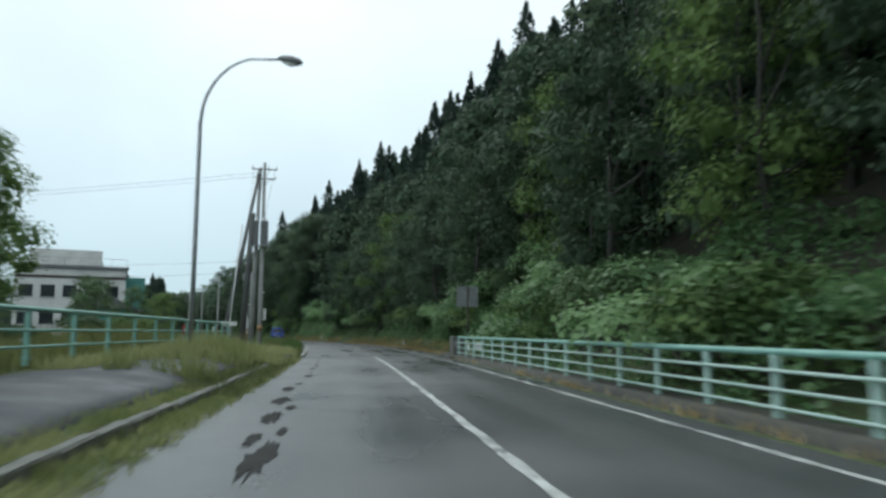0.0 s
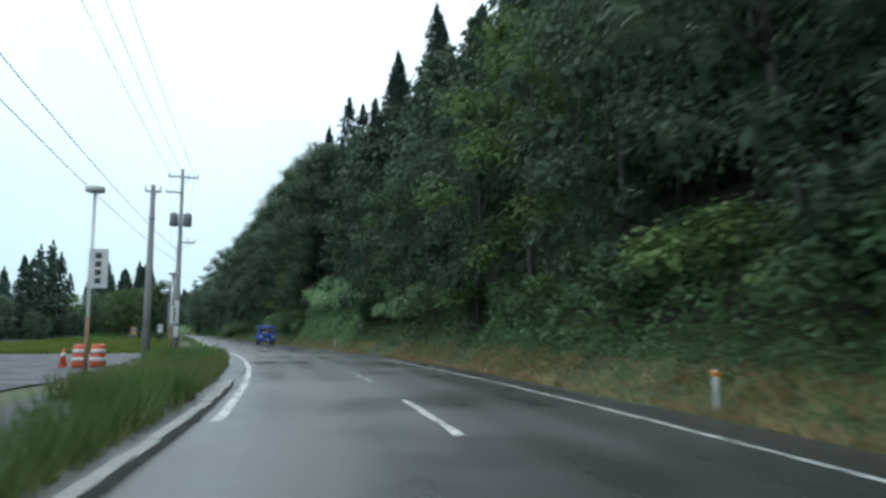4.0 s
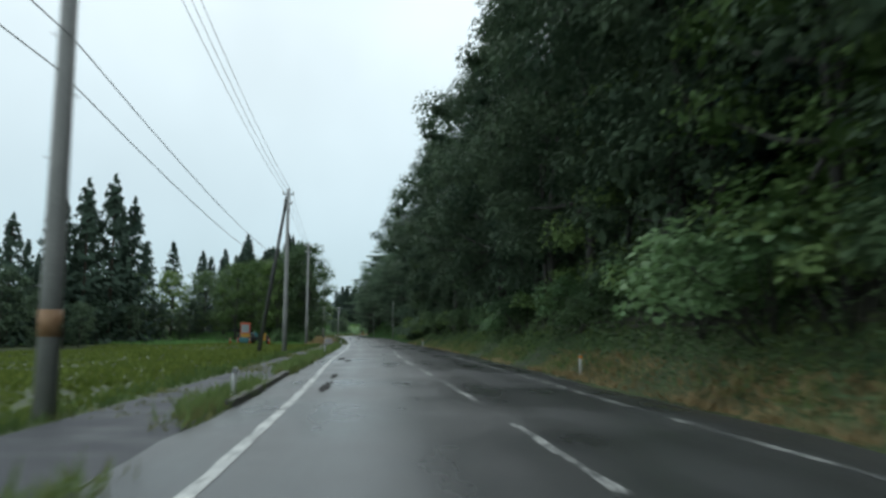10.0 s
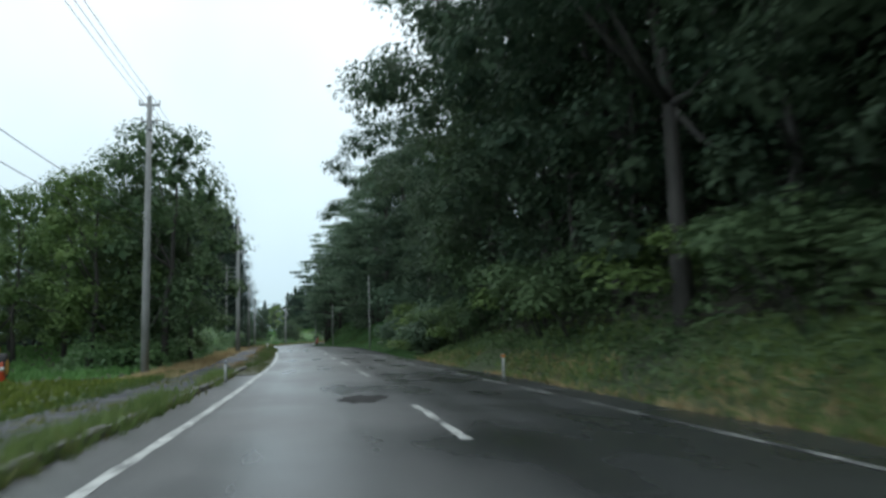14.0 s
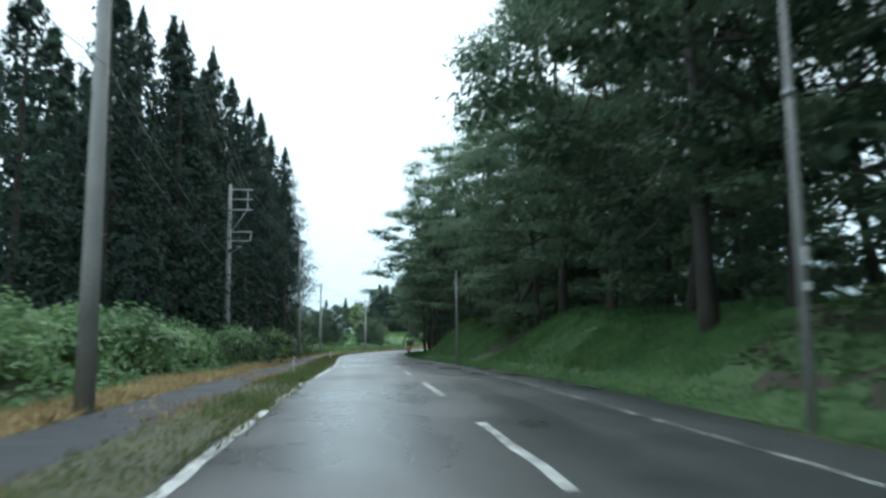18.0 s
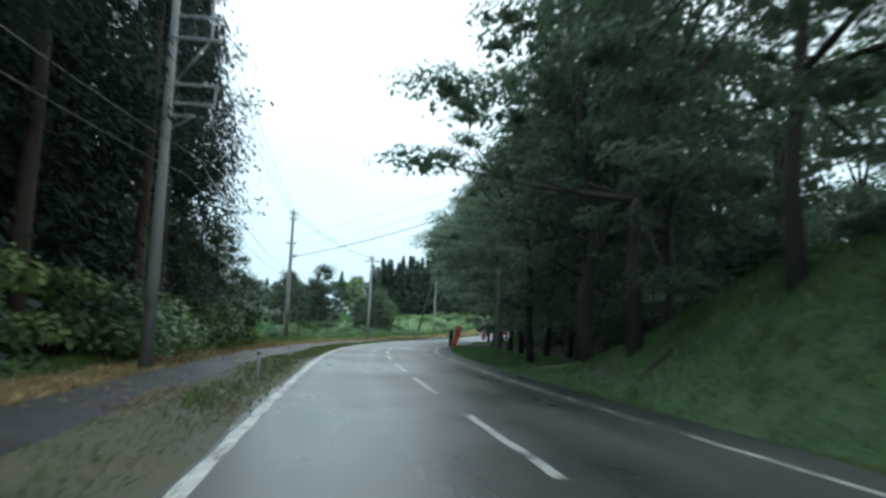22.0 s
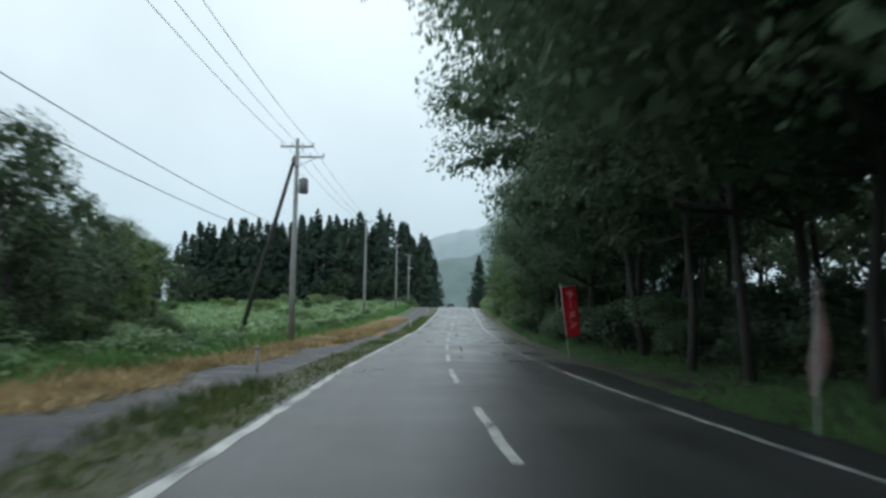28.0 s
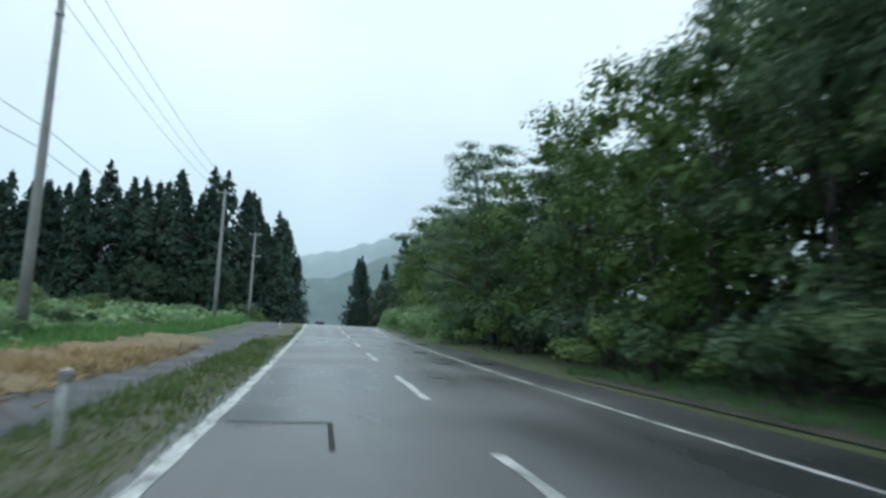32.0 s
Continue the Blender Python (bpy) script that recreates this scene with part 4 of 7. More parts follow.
for s in np.arange(560, 700, 8):
    plant(CEDARS_FAR, s, 12 + rng.uniform(-1, 6), rng.uniform(0.5, 0.8), rng, G)
    plant(BROADS_FAR, s + 4, 9 + rng.uniform(-1, 3), rng.uniform(0.5, 0.8), rng, G)
# left: far edge of the fields
G = "trees behind the fields"
for s, l, k in ((252, -33.8, 0.95), (256.3, -32.1, 1.02), (260.5, -30.8, 0.92), (264, -33, 0.8), (248.5, -36, 0.8), (254, -37, 0.85), (259, -36, 0.85), (245, -39, 0.7), (290, -27, 0.68), (295, -24, 0.72), (300, -27, 0.68), (304, -23, 0.72), (309, -26, 0.72), (313, -22, 0.78), (286, -31, 0.72), (281, -34, 0.7), (276, -36, 0.7)):
    plant(CEDARS_FAR, s, l, k, rng, G)
for s in np.arange(140, 300, 5.0):
    plant(BROADS_FAR, s, -54 - 0.10 * (290 - s) + rng.uniform(-3, 3), rng.uniform(0.55, 0.85), rng, G, tall=0.9)
for s in np.arange(196, 292, 3.8):
    plant(BROADS_FAR, s, -40 + rng.uniform(-3, 3), rng.uniform(0.6, 0.82), rng, G)
for s in np.arange(236, 276, 3.6):
    plant(BROADS_FAR, s, -28.5 - 0.2 * (262 - s) + rng.uniform(-1.5, 1.5), rng.uniform(0.4, 0.55), rng, G)
for s in np.arange(222, 300, 5.5):
    plant(CEDARS_FAR, s, -47 + rng.uniform(-3, 3), rng.uniform(0.5, 0.72), rng, G)
for s, l, k in ((150, -62, 0.6), (154, -66, 0.62), (158, -63, 0.55), (163, -68, 0.6), (166, -64, 0.55), (185, -70, 0.6), (190, -68, 0.62)):
    plant(CEDARS_FAR, s, l, k, rng, G)
# left: trees at the turn-off
G = "roadside trees at the turn-off"
for s, l, k in ((262, -9.0, 1.22), (267, -10.4, 1.0), (272, -13.5, 0.95), (275, -17.5, 0.92), (279, -15, 0.9), (277, -21.5, 0.9), (280, -25, 0.9), (283, -20, 0.95), (276, -29, 0.88), (272, -33, 0.85), (270, -38, 0.8), (266, -43, 0.8), (266, -11.5, 1.15), (263, -13.0, 1.0), (268, -15.5, 1.05), (268, -8.4, 0.95), (270, -19, 1.0)):
    plant(BROADS, s, l, k, rng, G)
for i in range(16):
    plant(BUSHES, 284 - 0.5 * i + rng.uniform(-2, 2), -13 - 2.2 * i, rng.uniform(1.2, 1.8), rng, G)
# left: the cedar wood
G = "trees of the cedar wood"
for s in np.arange(312, 374, 4.2):
    for row, l in enumerate((-13.0, -17.5, -23.0)):
        plant(CEDARS if row == 0 else CEDARS_FAR, s + 1.5 * row + rng.uniform(-1.3, 1.3), l + rng.uniform(-1.2, 1.0), rng.uniform(0.92, 1.15) * (1.0 if s >= 332 else 0.92 if row == 0 else 0.8), rng, G)
for s, l, k in ((300, -17.0, 0.66), (305, -15.4, 0.8), (310, -13.6, 0.93), (317, -12.0, 0.95), (322.6, -11.3, 1.0), (327.4, -10.8, 1.0)):
    plant(CEDARS, s, l, k, rng, G)
for s, l, k in ((334, -10.4, 1.05), (341, -10.2, 1.1), (348, -10.0, 1.1), (355.5, -9.3, 1.15), (362, -10.2, 1.05), (368, -11, 1.0)):
    plant(CEDARS_BARE, s, l, k, rng, G)
G = "bushes along the footpath"
for s in np.arange(262, 348, 2.6):
    plant(KUDZUB, s, -10.0 + rng.uniform(-1.6, 0.3), rng.uniform(0.85, 1.3), rng, G, -0.1)
for s in np.arange(338, 396, 2.6):
    plant(BUSHES if rng.uniform() < 0.75 else KUDZUB, s, -9.9 + rng.uniform(-1.2, 0.4), rng.uniform(1.2, 1.7) if s < 376 else rng.uniform(0.7, 1.1), rng, G, -0.5)
    if s < 384:
        plant(BROADS_FAR, s + 1.5, -13.5 + rng.uniform(-2, 0.5), rng.uniform(0.42, 0.62), rng, G)
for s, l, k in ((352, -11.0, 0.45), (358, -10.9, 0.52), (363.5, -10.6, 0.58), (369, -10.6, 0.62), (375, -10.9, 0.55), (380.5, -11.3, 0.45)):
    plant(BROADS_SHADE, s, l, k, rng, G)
G = "trees in the overgrown field"
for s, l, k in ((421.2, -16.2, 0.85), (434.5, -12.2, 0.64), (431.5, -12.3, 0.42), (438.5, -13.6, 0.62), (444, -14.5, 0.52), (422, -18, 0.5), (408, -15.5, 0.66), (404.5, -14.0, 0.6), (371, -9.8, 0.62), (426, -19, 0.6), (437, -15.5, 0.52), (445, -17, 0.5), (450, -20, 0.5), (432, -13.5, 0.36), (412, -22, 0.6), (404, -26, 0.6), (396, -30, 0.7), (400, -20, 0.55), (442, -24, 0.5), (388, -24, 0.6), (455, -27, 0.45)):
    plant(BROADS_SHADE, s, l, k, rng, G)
    plant(BROADS_FAR, s + 1.2, l - 1.3, k * 0.8, rng, G)
for s, l, k in ((447.5, -15.2, 0.55), (450, -16.4, 0.54), (452, -15.2, 0.5), (453.5, -17.8, 0.56), (449, -19.4, 0.56), (455, -20.5, 0.55)):
    plant(BROADS, s, l, k, rng, G)
for s in np.arange(396, 450, 2.8):
    plant(BUSHES if rng.uniform() < 0.6 else KUDZUB, s, -11.0 + rng.uniform(-2.5, 0.5), rng.uniform(0.55, 0.95), rng, G)
for s in np.arange(438, 530, 2.6):
    plant(KUDZUB if rng.uniform() < 0.6 else BUSHES, s, -10.8 + rng.uniform(-1.0, 0.6), rng.uniform(0.3, 0.55), rng, G)
for s in np.arange(440, 575, 4.2):
    plant(BUSHES if rng.uniform() < 0.5 else KUDZUB, s, -15 + rng.uniform(-4, 2), rng.uniform(0.45, 0.8), rng, G)
for s in np.arange(470, 580, 5.5):
    plant(BUSHES, s, -26 + rng.uniform(-9, 6), rng.uniform(0.6, 1.3), rng, G)
plant(BROADS, 551, -59, 1.1, rng, G)
for s, l, k in ((606, -9.6, 1.0), (613, -9.2, 1.0), (621, -9.0, 1.05), (630, -9.2, 1.05), (640, -9.0, 1.1), (622, -7.0, 0.72), (632, -6.8, 0.8), (618, 6.2, 0.66), (626, 6.0, 0.72), (636, 6.6, 0.85), (648, 6.4, 0.9)):
    plant(CEDARS_FAR, s, l, k, rng, G)
for s in np.arange(545, 720, 12.0):
    plant(BROADS_FAR, s, -75 + rng.uniform(-14, 14), rng.uniform(0.5, 0.9), rng, G)
# the far cedar wood, its face square to the road and along it
G = "trees of the far cedar wood"
for i in range(19):
    plant(BROADS_FAR, 588 + 1.4 * i + rng.uniform(-1, 1), -16 - 3.3 * i + rng.uniform(-1, 1), rng.uniform(0.5, 0.85), rng, G)
    for row in range(3):
        l = -15.5 - 3.3 * i + rng.uniform(-1.2, 1.2)
        plant(CEDARS_FAR, 592 + 0.42 * 3.3 * i + 5.5 * row + rng.uniform(-1.8, 1.8), l, rng.uniform(1.0, 1.28), rng, G)
for s in np.arange(604, 720, 5.0):
    plant(CEDARS_FAR, s, -13.5 + rng.uniform(-1.2, 1.0), rng.uniform(0.9, 1.15), rng, G)
for i in range(16):
    plant(BROADS_FAR, 566 + 3.2 * i + rng.uniform(-5, 5), -58 - 5.5 * i, rng.uniform(0.9, 1.2), rng, G)
for i in range(18):
    plant(BROADS_FAR if i % 3 else CEDARS_FAR, 574 + 2.0 * i + rng.uniform(-2, 2), -62 - 4.0 * i, rng.uniform(0.85, 1.15) if i % 3 else rng.uniform(0.6, 0.75), rng, G)
for s in np.arange(575, 640, 9):
    plant(BUSHES, s, -11, rng.uniform(0.8, 1.3), rng, G)
# by the bridge
G = "trees beyond the bridge railing"
for s, l, k in ((85, -16, 0.42), (90, -14.8, 0.4), (80, -17.5, 0.45), (97, -16, 0.42), (88, -20, 0.5)):
    plant(BROADS, s, l, k, rng, G)
plant(DARKBUSH, 75.0, -8.4, 0.34, rng, G, tall=1.5)
plant(DARKBUSH, 75.4, -8.3, 0.3, rng, G, tall=1.3)
plant(BROADS_FAR, 112, -16.5, 0.5, rng, G)
for s, l, k in ((50, -12.6, 0.62), (54, -14.6, 0.72), (58, -17, 0.7), (100, -38, 0.5), (110, -42, 0.6), (92, -33, 0.4), (120, -46, 0.5), (86, -20, 0.36), (128, -60, 0.6), (136, -66, 0.6)):
    plant(BROADS, s, l, k, rng, G)
for s in np.arange(20, 84, 3.4):
    plant(BUSHES, s, -11.0 + rng.uniform(-1.5, 0.3), rng.uniform(0.45, 0.75), rng, G)
r2 = np.random.default_rng(77)
G = "trees past the grove"
for s in np.arange(474, 552, 3.6):
    plant(BROADS_FAR, s, 12.2 + r2.uniform(-0.8, 0.8), r2.uniform(0.5, 0.72), r2, G)
    plant(DARKBUSH, s + 1, 8.8 + r2.uniform(-0.6, 0.8), r2.uniform(0.6, 0.95), r2, G)
G = "trees on the grassy bank"
for s, l, k in ((293.5, 7.4, 1.06),):
    plant(GIANTS, s, l, k, r2, G)
for s, l, k in ((353, 6.4, 1.05), (357.5, 7.6, 1.0)):
    plant(GROVE, s, l, k, r2, G)
plant(AIRY, 362.5, 6.6, 0.8, r2, G)
for s, l, k in ((423, 3.8, 1.15), (432, 5.8, 1.0)):
    plant(OVERHANG, s, l + 1.4, k, r2, "trees of the shady grove", -1.0 if s < 430 else 0.0)
for s in np.arange(264.5, 277.5, 2.1):
    plant(BUSHES if r2.uniform() < 0.6 else DARKBUSH, s, 6.5 + r2.uniform(-0.4, 0.5), r2.uniform(1.05, 1.4), r2, G, -0.4)
    plant(DARKBUSH if r2.uniform() < 0.5 else BUSHES, s + 1, 8.4 + r2.uniform(-0.5, 0.6), r2.uniform(1.3, 1.75), r2, G, -0.4)
for s, l, k in ((31, -15.0, 0.85), (34.5, -15.6, 0.9), (29, -17.5, 1.0)):
    plant(GROVE, s + 16, l, k * 0.55, r2, "trees beyond the bridge railing")
for proto in CEDARS + CEDARS_FAR + CEDARS_BARE + BROADS + BROADS_SHADE + BROADS_FAR + GIANTS + OVERHANG + GROVE + AIRY + BUSHES + DARKBUSH + KUDZUB:
    for o in (*proto.children_recursive, proto):
        bpy.data.objects.remove(o)


# ---- grass, weeds and creepers (uncounted stuff) ----
def sward(name, s0, s1, l0, l1, count, height, width, mat, label, seed, lean=0.35, patchy=0.0, tuft=1):
    r = np.random.default_rng(seed)
    s, l = r.uniform(s0, s1, count), r.uniform(l0, l1, count)
    if tuft > 1:
        k = count // tuft
        s, l = np.repeat(s[:k], tuft) + r.normal(0, 0.07, k * tuft), np.repeat(l[:k], tuft) + r.normal(0, 0.07, k * tuft)
    if patchy:
        keep = (lumps(s, l, 2.2) + 0.6 * lumps(s + 7, l, 6.0) + r.uniform(-0.4, 0.4, len(s))) > patchy - 0.6
        s, l = s[keep], l[keep]
    n = len(s)
    x, y = place(s, l)
    foot = np.stack([x, y, ground_z(s, l)], 1)
    h = height * r.uniform(0.5, 1.25, (n, 1)) * (1 + 0.3 * lumps(s, l, 3.0))[:, None]
    up = unit(np.stack([r.normal(0, lean, n), r.normal(0, lean, n), np.ones(n)], 1))
    side = unit(np.cross(up, r.normal(size=(n, 3))))
    w = width * r.uniform(0.6, 1.3, (n, 1))
    v = np.stack([foot - side * w * 0.5, foot + side * w * 0.5, foot + up * h * 0.6 + side * w * 0.45, foot + up * h], 1)
    return tagged(new(name, quads_mesh(name, v, mat)), label, name.replace("_", " "), kind="stuff")


def creeper(name, s0, s1, l0, l1, count, height, mat, label, seed, leaf=(0.30, 0.26)):
    r = np.random.default_rng(seed)
    s, l = r.uniform(s0, s1, count), r.uniform(l0, l1, count)
    edge = smooth(0, 1.0, l - l0) * smooth(0, 1.0, l1 - l) * smooth(0, 2, s - s0) * smooth(0, 2, s1 - s)
    h = height * edge * (0.55 + 0.45 * lumps(s, l, 1.7)) * r.uniform(0.55, 1.0, count)
    x, y = place(s, l)
    c = np.stack([x, y, ground_z(s, l) + 0.08 + h], 1)
    v = leaf_cloud(r, c, np.tile([0, 0, 1.0], (count, 1)), leaf[0], leaf[1], 0.5)
    return tagged(new(name, quads_mesh(name, v, mat)), label, name, kind="stuff")


sward("verge_grass", 74, 172, -4.6, -4.05, 6000, 0.30, 0.03, M_WEED, "rough weeds between shoulder and footpath", 51, tuft=6, patchy=0.25)
sward("verge_grass", 172, 254, -5.0, -4.5, 6000, 0.30, 0.03, M_WEED, "rough green and yellow weeds between shoulder and footpath", 1, tuft=6, patchy=0.25)
sward("verge_grass", 252, 362, -5.0, -3.55, 64000, 0.15, 0.030, M_VERGEGRASS, "mown green and yellow grass strip beside the footpath", 2, 0.6, tuft=5)
sward("verge_grass", 362, 520, -4.55, -3.32, 30000, 0.15, 0.030, M_VERGEGRASS, "mown green and yellow grass strip beside the footpath", 32, 0.6, tuft=5)
sward("verge_grass", 362, 520, -4.5, -3.32, 26000, 0.18, 0.030, M_GRASS, "green grass in the strip beside the footpath", 78, 0.6, tuft=5, patchy=0.1)
sward("verge_grass", 314, 400, -3.75, -3.27, 14000, 0.13, 0.030, M_VERGEGRASS, "short grass along the edge line", 34, 0.6, tuft=5)
sward("verge_weeds", 404, 436, -5.0, -3.9, 4200, 0.34, 0.026, M_WEED, "tall weeds between road and footpath", 81, 0.5, tuft=10, patchy=0.6)
sward("verge_grass", 472, 540, -3.5, -3.06, 9000, 0.13, 0.028, M_GRASS, "short grass along the edge line", 82, 0.6, tuft=5)
sward("verge_tufts", 252, 520, -4.6, -3.75, 17000, 0.26, 0.03, M_GRASS, "green tufts on the verge", 48, 0.5, tuft=9, patchy=0.45)
sward("tall_weeds", 44, 62, -6.9, -4.65, 8000, 0.8, 0.026, M_PALEWEED, "tall yellowing weeds on the bridge sidewalk", 49, 0.3, tuft=14, patchy=0.75)
sward("kerb_weeds", 124, 172, -4.75, -4.1, 7000, 0.45, 0.03, M_GRASS, "green weed tufts along the kerb", 52, 0.4, tuft=14, patchy=0.5)
sward("kerb_weeds", 172, 254, -5.15, -4.5, 16000, 0.45, 0.03, M_GRASS, "green weed tufts along the kerb", 50, 0.4, tuft=14, patchy=0.5)
sward("bridge_weeds", 42, 74, -4.9, -3.85, 9000, 0.26, 0.028, M_VERGEGRASS, "low yellow-green grass beside the road edge", 46, 0.6, tuft=7, patchy=0.1)
sward("bridge_weeds", 54, 67, -5.0, -4.05, 4000, 0.5, 0.03, M_PALEWEED, "tall yellowing grass past the bridge", 43, tuft=7, patchy=0.3)
sward("bridge_weeds", 44, 76, -8.3, -7.4, 5000, 0.5, 0.03, M_PALEWEED, "tall weeds at the foot of the railing", 44, tuft=7, patchy=0.2)
sward("bridge_weeds", 52, 72, -7.4, -5.0, 3500, 0.55, 0.03, M_PALEWEED, "tall weeds growing through the old sidewalk", 45, tuft=9, patchy=0.75)
sward("bridge_weeds", 20, 68, -4.95, -3.75, 26000, 0.15, 0.026, M_PALEWEED, "yellowing grass along the bridge kerb", 3, 0.6, tuft=6)
sward("bridge_weeds", 60, 77, -7.9, -4.5, 9000, 0.48, 0.028, M_PALEWEED, "tall yellow-green grass past the bridge", 63, 0.4, tuft=9, patchy=0.35)
sward("tall_weeds", 80, 97, -5.1, -4.1, 5200, 0.7, 0.028, M_FRESH, "tall green weeds at the kerb", 4, tuft=12, patchy=0.55)
sward("tall_weeds", 96, 122, -6.6, -4.1, 16000, 0.55, 0.03, M_WEED, "tall green weeds at the kerb", 5, tuft=6)
sward("tall_weeds", 98, 124, -6.8, -4.3, 9000, 0.62, 0.03, M_LUSH, "fresh green weeds at the kerb", 80, 0.45, tuft=12, patchy=0.45)
sward("tall_weeds", 20, 72, -12, -8.4, 9000, 0.9, 0.04, M_WEED, "tall weeds beyond the sidewalk railing", 6, tuft=5)
sward("verge_straw", 190, 264, 4.6, 5.9, 9000, 0.24, 0.032, M_STRAW, "thin dry grass at the foot of the slope", 71, 0.8, tuft=5, patchy=0.3)
sward("verge_grass", 188, 264, 4.7, 7.0, 12000, 0.3, 0.032, M_GRASS, "green grass at the foot of the slope", 72, 0.5, tuft=5, patchy=0.1)
sward("verge_straw", 66, 192, 4.6, 6.0, 24000, 0.3, 0.036, M_STRAW, "dry tan grass at the foot of the slope", 7, 0.8, tuft=5, patchy=0.05)
sward("verge_grass", 66, 264, 5.2, 7.4, 20000, 0.3, 0.032, M_GRASS, "green grass at the foot of the slope", 8, 0.5, tuft=5, patchy=0.35)
LB = "green grass on the roadside bank"
sward("bank_grass", 262, 360, 4.25, 5.5, 34000, 0.15, 0.024, M_BANK, LB, 9, 0.4, tuft=4)
for i, (s0, s1, l0, l1, n) in enumerate(((290.0, 317, 5.5, 8.2, 34000), (323.0, 354, 5.5, 8.2, 40000), (292, 315, 8.2, 13.0, 18000), (325, 352, 8.2, 13.0, 20000))):
    sward("bank_grass", s0, s1, l0, l1, n, 0.17 if i < 2 else 0.24, 0.026 if i < 2 else 0.045, M_BANK, LB, 39 + 2 * i, 0.4, tuft=4)
sward("bank_weeds", 274, 328, 5.3, 9.5, 26000, 0.24, 0.03, M_BANK, "thin grass creeping over the bare bank", 76, 0.5, tuft=9, patchy=0.5)
sward("bank_weeds", 292, 352, 5.0, 9.5, 6000, 0.38, 0.03, M_GRASS, "taller weed clumps on the bank", 77, 0.5, tuft=14, patchy=0.7)
sward("grove_edge_grass", 430, 500, 5.6, 8.8, 16000, 0.20, 0.04, M_BANK, "grass edge below the grove", 40, 0.4, tuft=4)
strip("forecourt", np.arange(398, 413, 1.5), [lambda s: edge_r(s) + 0.62, 5, 7, 10, 14], lambda s, l: float(ground_z(s, l)) + 0.045, M_SOIL, "damp earth forecourt leading into the grove", "forecourt")
sward("grove_edge_grass", 412, 430, 4.4, 8.5, 7000, 0.20, 0.04, M_BANK, "grass edge below the grove", 74, 0.4, tuft=4)
sward("grove_edge_grass", 358, 398, 4.4, 8.5, 20000, 0.20, 0.04, M_BANK, "grass edge below the grove", 10, 0.4, tuft=4)
sward("field_grass", 250, 292, -48, -9.0, 22000, 0.3, 0.12, M_LUSH, "green grass by the turn-off", 45, 0.4, tuft=3)
sward("field_grass", 132, 250, -30, -7.1, 60000, 0.22, 0.10, M_FIELD, "yellow green field grass", 11, 0.4, tuft=3)
sward("path_litter", 250, 500, -7.0, -4.7, 9000, 0.26, 0.03, M_STRAW, "straw and litter strewn over the footpath", 53, 2.2, patchy=0.65)
sward("footpath_straw", 250, 352, -8.7, -6.75, 44000, 0.30, 0.035, M_STRAW, "cut straw lying along the footpath", 12, 1.6)
sward("footpath_straw", 425, 500, -10.2, -6.3, 34000, 0.4, 0.045, M_STRAW, "heaps of cut straw beside the footpath", 46, 1.6, patchy=0.3)
strip("straw_mat", np.arange(452, 512, 0.8), [lambda s: -9.6 + 0.4 * math.sin(s / 1.9), -8.6, -7.6, lambda s: -6.3 + 0.45 * math.sin(s / 3.1) + 0.25 * math.sin(s * 1.4) + 0.9 * float(smooth(463, 468, s) * (1 - smooth(474, 480, s)))],
      lambda s, l: float(ground_z(s, l)) + 0.05 + 0.14 * float(smooth(0, 0.9, -l - 6.4) * smooth(0, 0.9, l + 9.7)) * (1 + 0.5 * math.sin(s * 1.3 + l)), M_STRAWMAT, "thick mat of cut straw beside the footpath", "straw")
sward("footpath_straw", 455, 482, -9.4, -5.9, 26000, 0.42, 0.04, M_STRAW, "loose cut straw over the footpath", 79, 1.8, patchy=0.0)
sward("footpath_straw", 462, 505, -9.0, -5.7, 24000, 0.42, 0.045, M_STRAW, "heaps of cut straw over the footpath", 73, 1.8, patchy=0.1)
sward("footpath_straw", 352, 500, -8.7, -6.9, 34000, 0.30, 0.035, M_STRAW, "cut straw lying along the footpath", 13, 1.6)
sward("path_edge_straw", 250, 345, -5.4, -4.6, 6000, 0.24, 0.03, M_STRAW, "cut straw on the footpath's edge", 33, 1.6, patchy=0.3)
sward("field_weeds", 392, 560, -24, -8.4, 60000, 0.55, 0.08, M_LUSH, "lush overgrown field beyond the straw", 14, 0.4, tuft=4)
sward("field_weeds", 440, 600, -70, -24, 26000, 0.6, 0.22, M_LUSH, "lush overgrown field behind", 15, 0.4, tuft=4)
sward("footpath_weeds", 345, 400, -9.2, -8.2, 8000, 0.5, 0.035, M_GRASS, "green weeds along the footpath", 16, tuft=5)
sward("path_weeds", 134, 256, -6.9, -4.7, 9000, 0.2, 0.03, M_WEED, "weeds creeping over the footpath", 44, 0.6, tuft=6, patchy=0.75)
sward("path_edge_grass", 134, 256, -7.7, -6.8, 9000, 0.25, 0.03, M_GRASS, "green grass beside the footpath", 17, tuft=5)
K = (0.21, 0.18)
creeper("kudzu", 137, 166, 5.8, 13, 20000, 2.2, M_KUDZU, "bright kudzu smothering the slope's foot", 21, K)
creeper("kudzu", 66, 90, 6.0, 11, 12000, 2.6, M_KUDZU, "broad kudzu leaves up the slope", 47, (0.24, 0.2))
creeper("kudzu", 88, 112, 6.0, 9.5, 8000, 1.4, M_KUDZU, "leafy creepers at the slope's foot", 22, K)
creeper("kudzu", 10, 72, 5.4, 12, 24000, 2.6, M_KUDZU, "broad kudzu leaves behind the bridge railing", 23, (0.24, 0.2))
creeper("kudzu", 258, 348, -14, -8.2, 36000, 2.3, M_KUDZU, "kudzu mound along the footpath", 24, K)
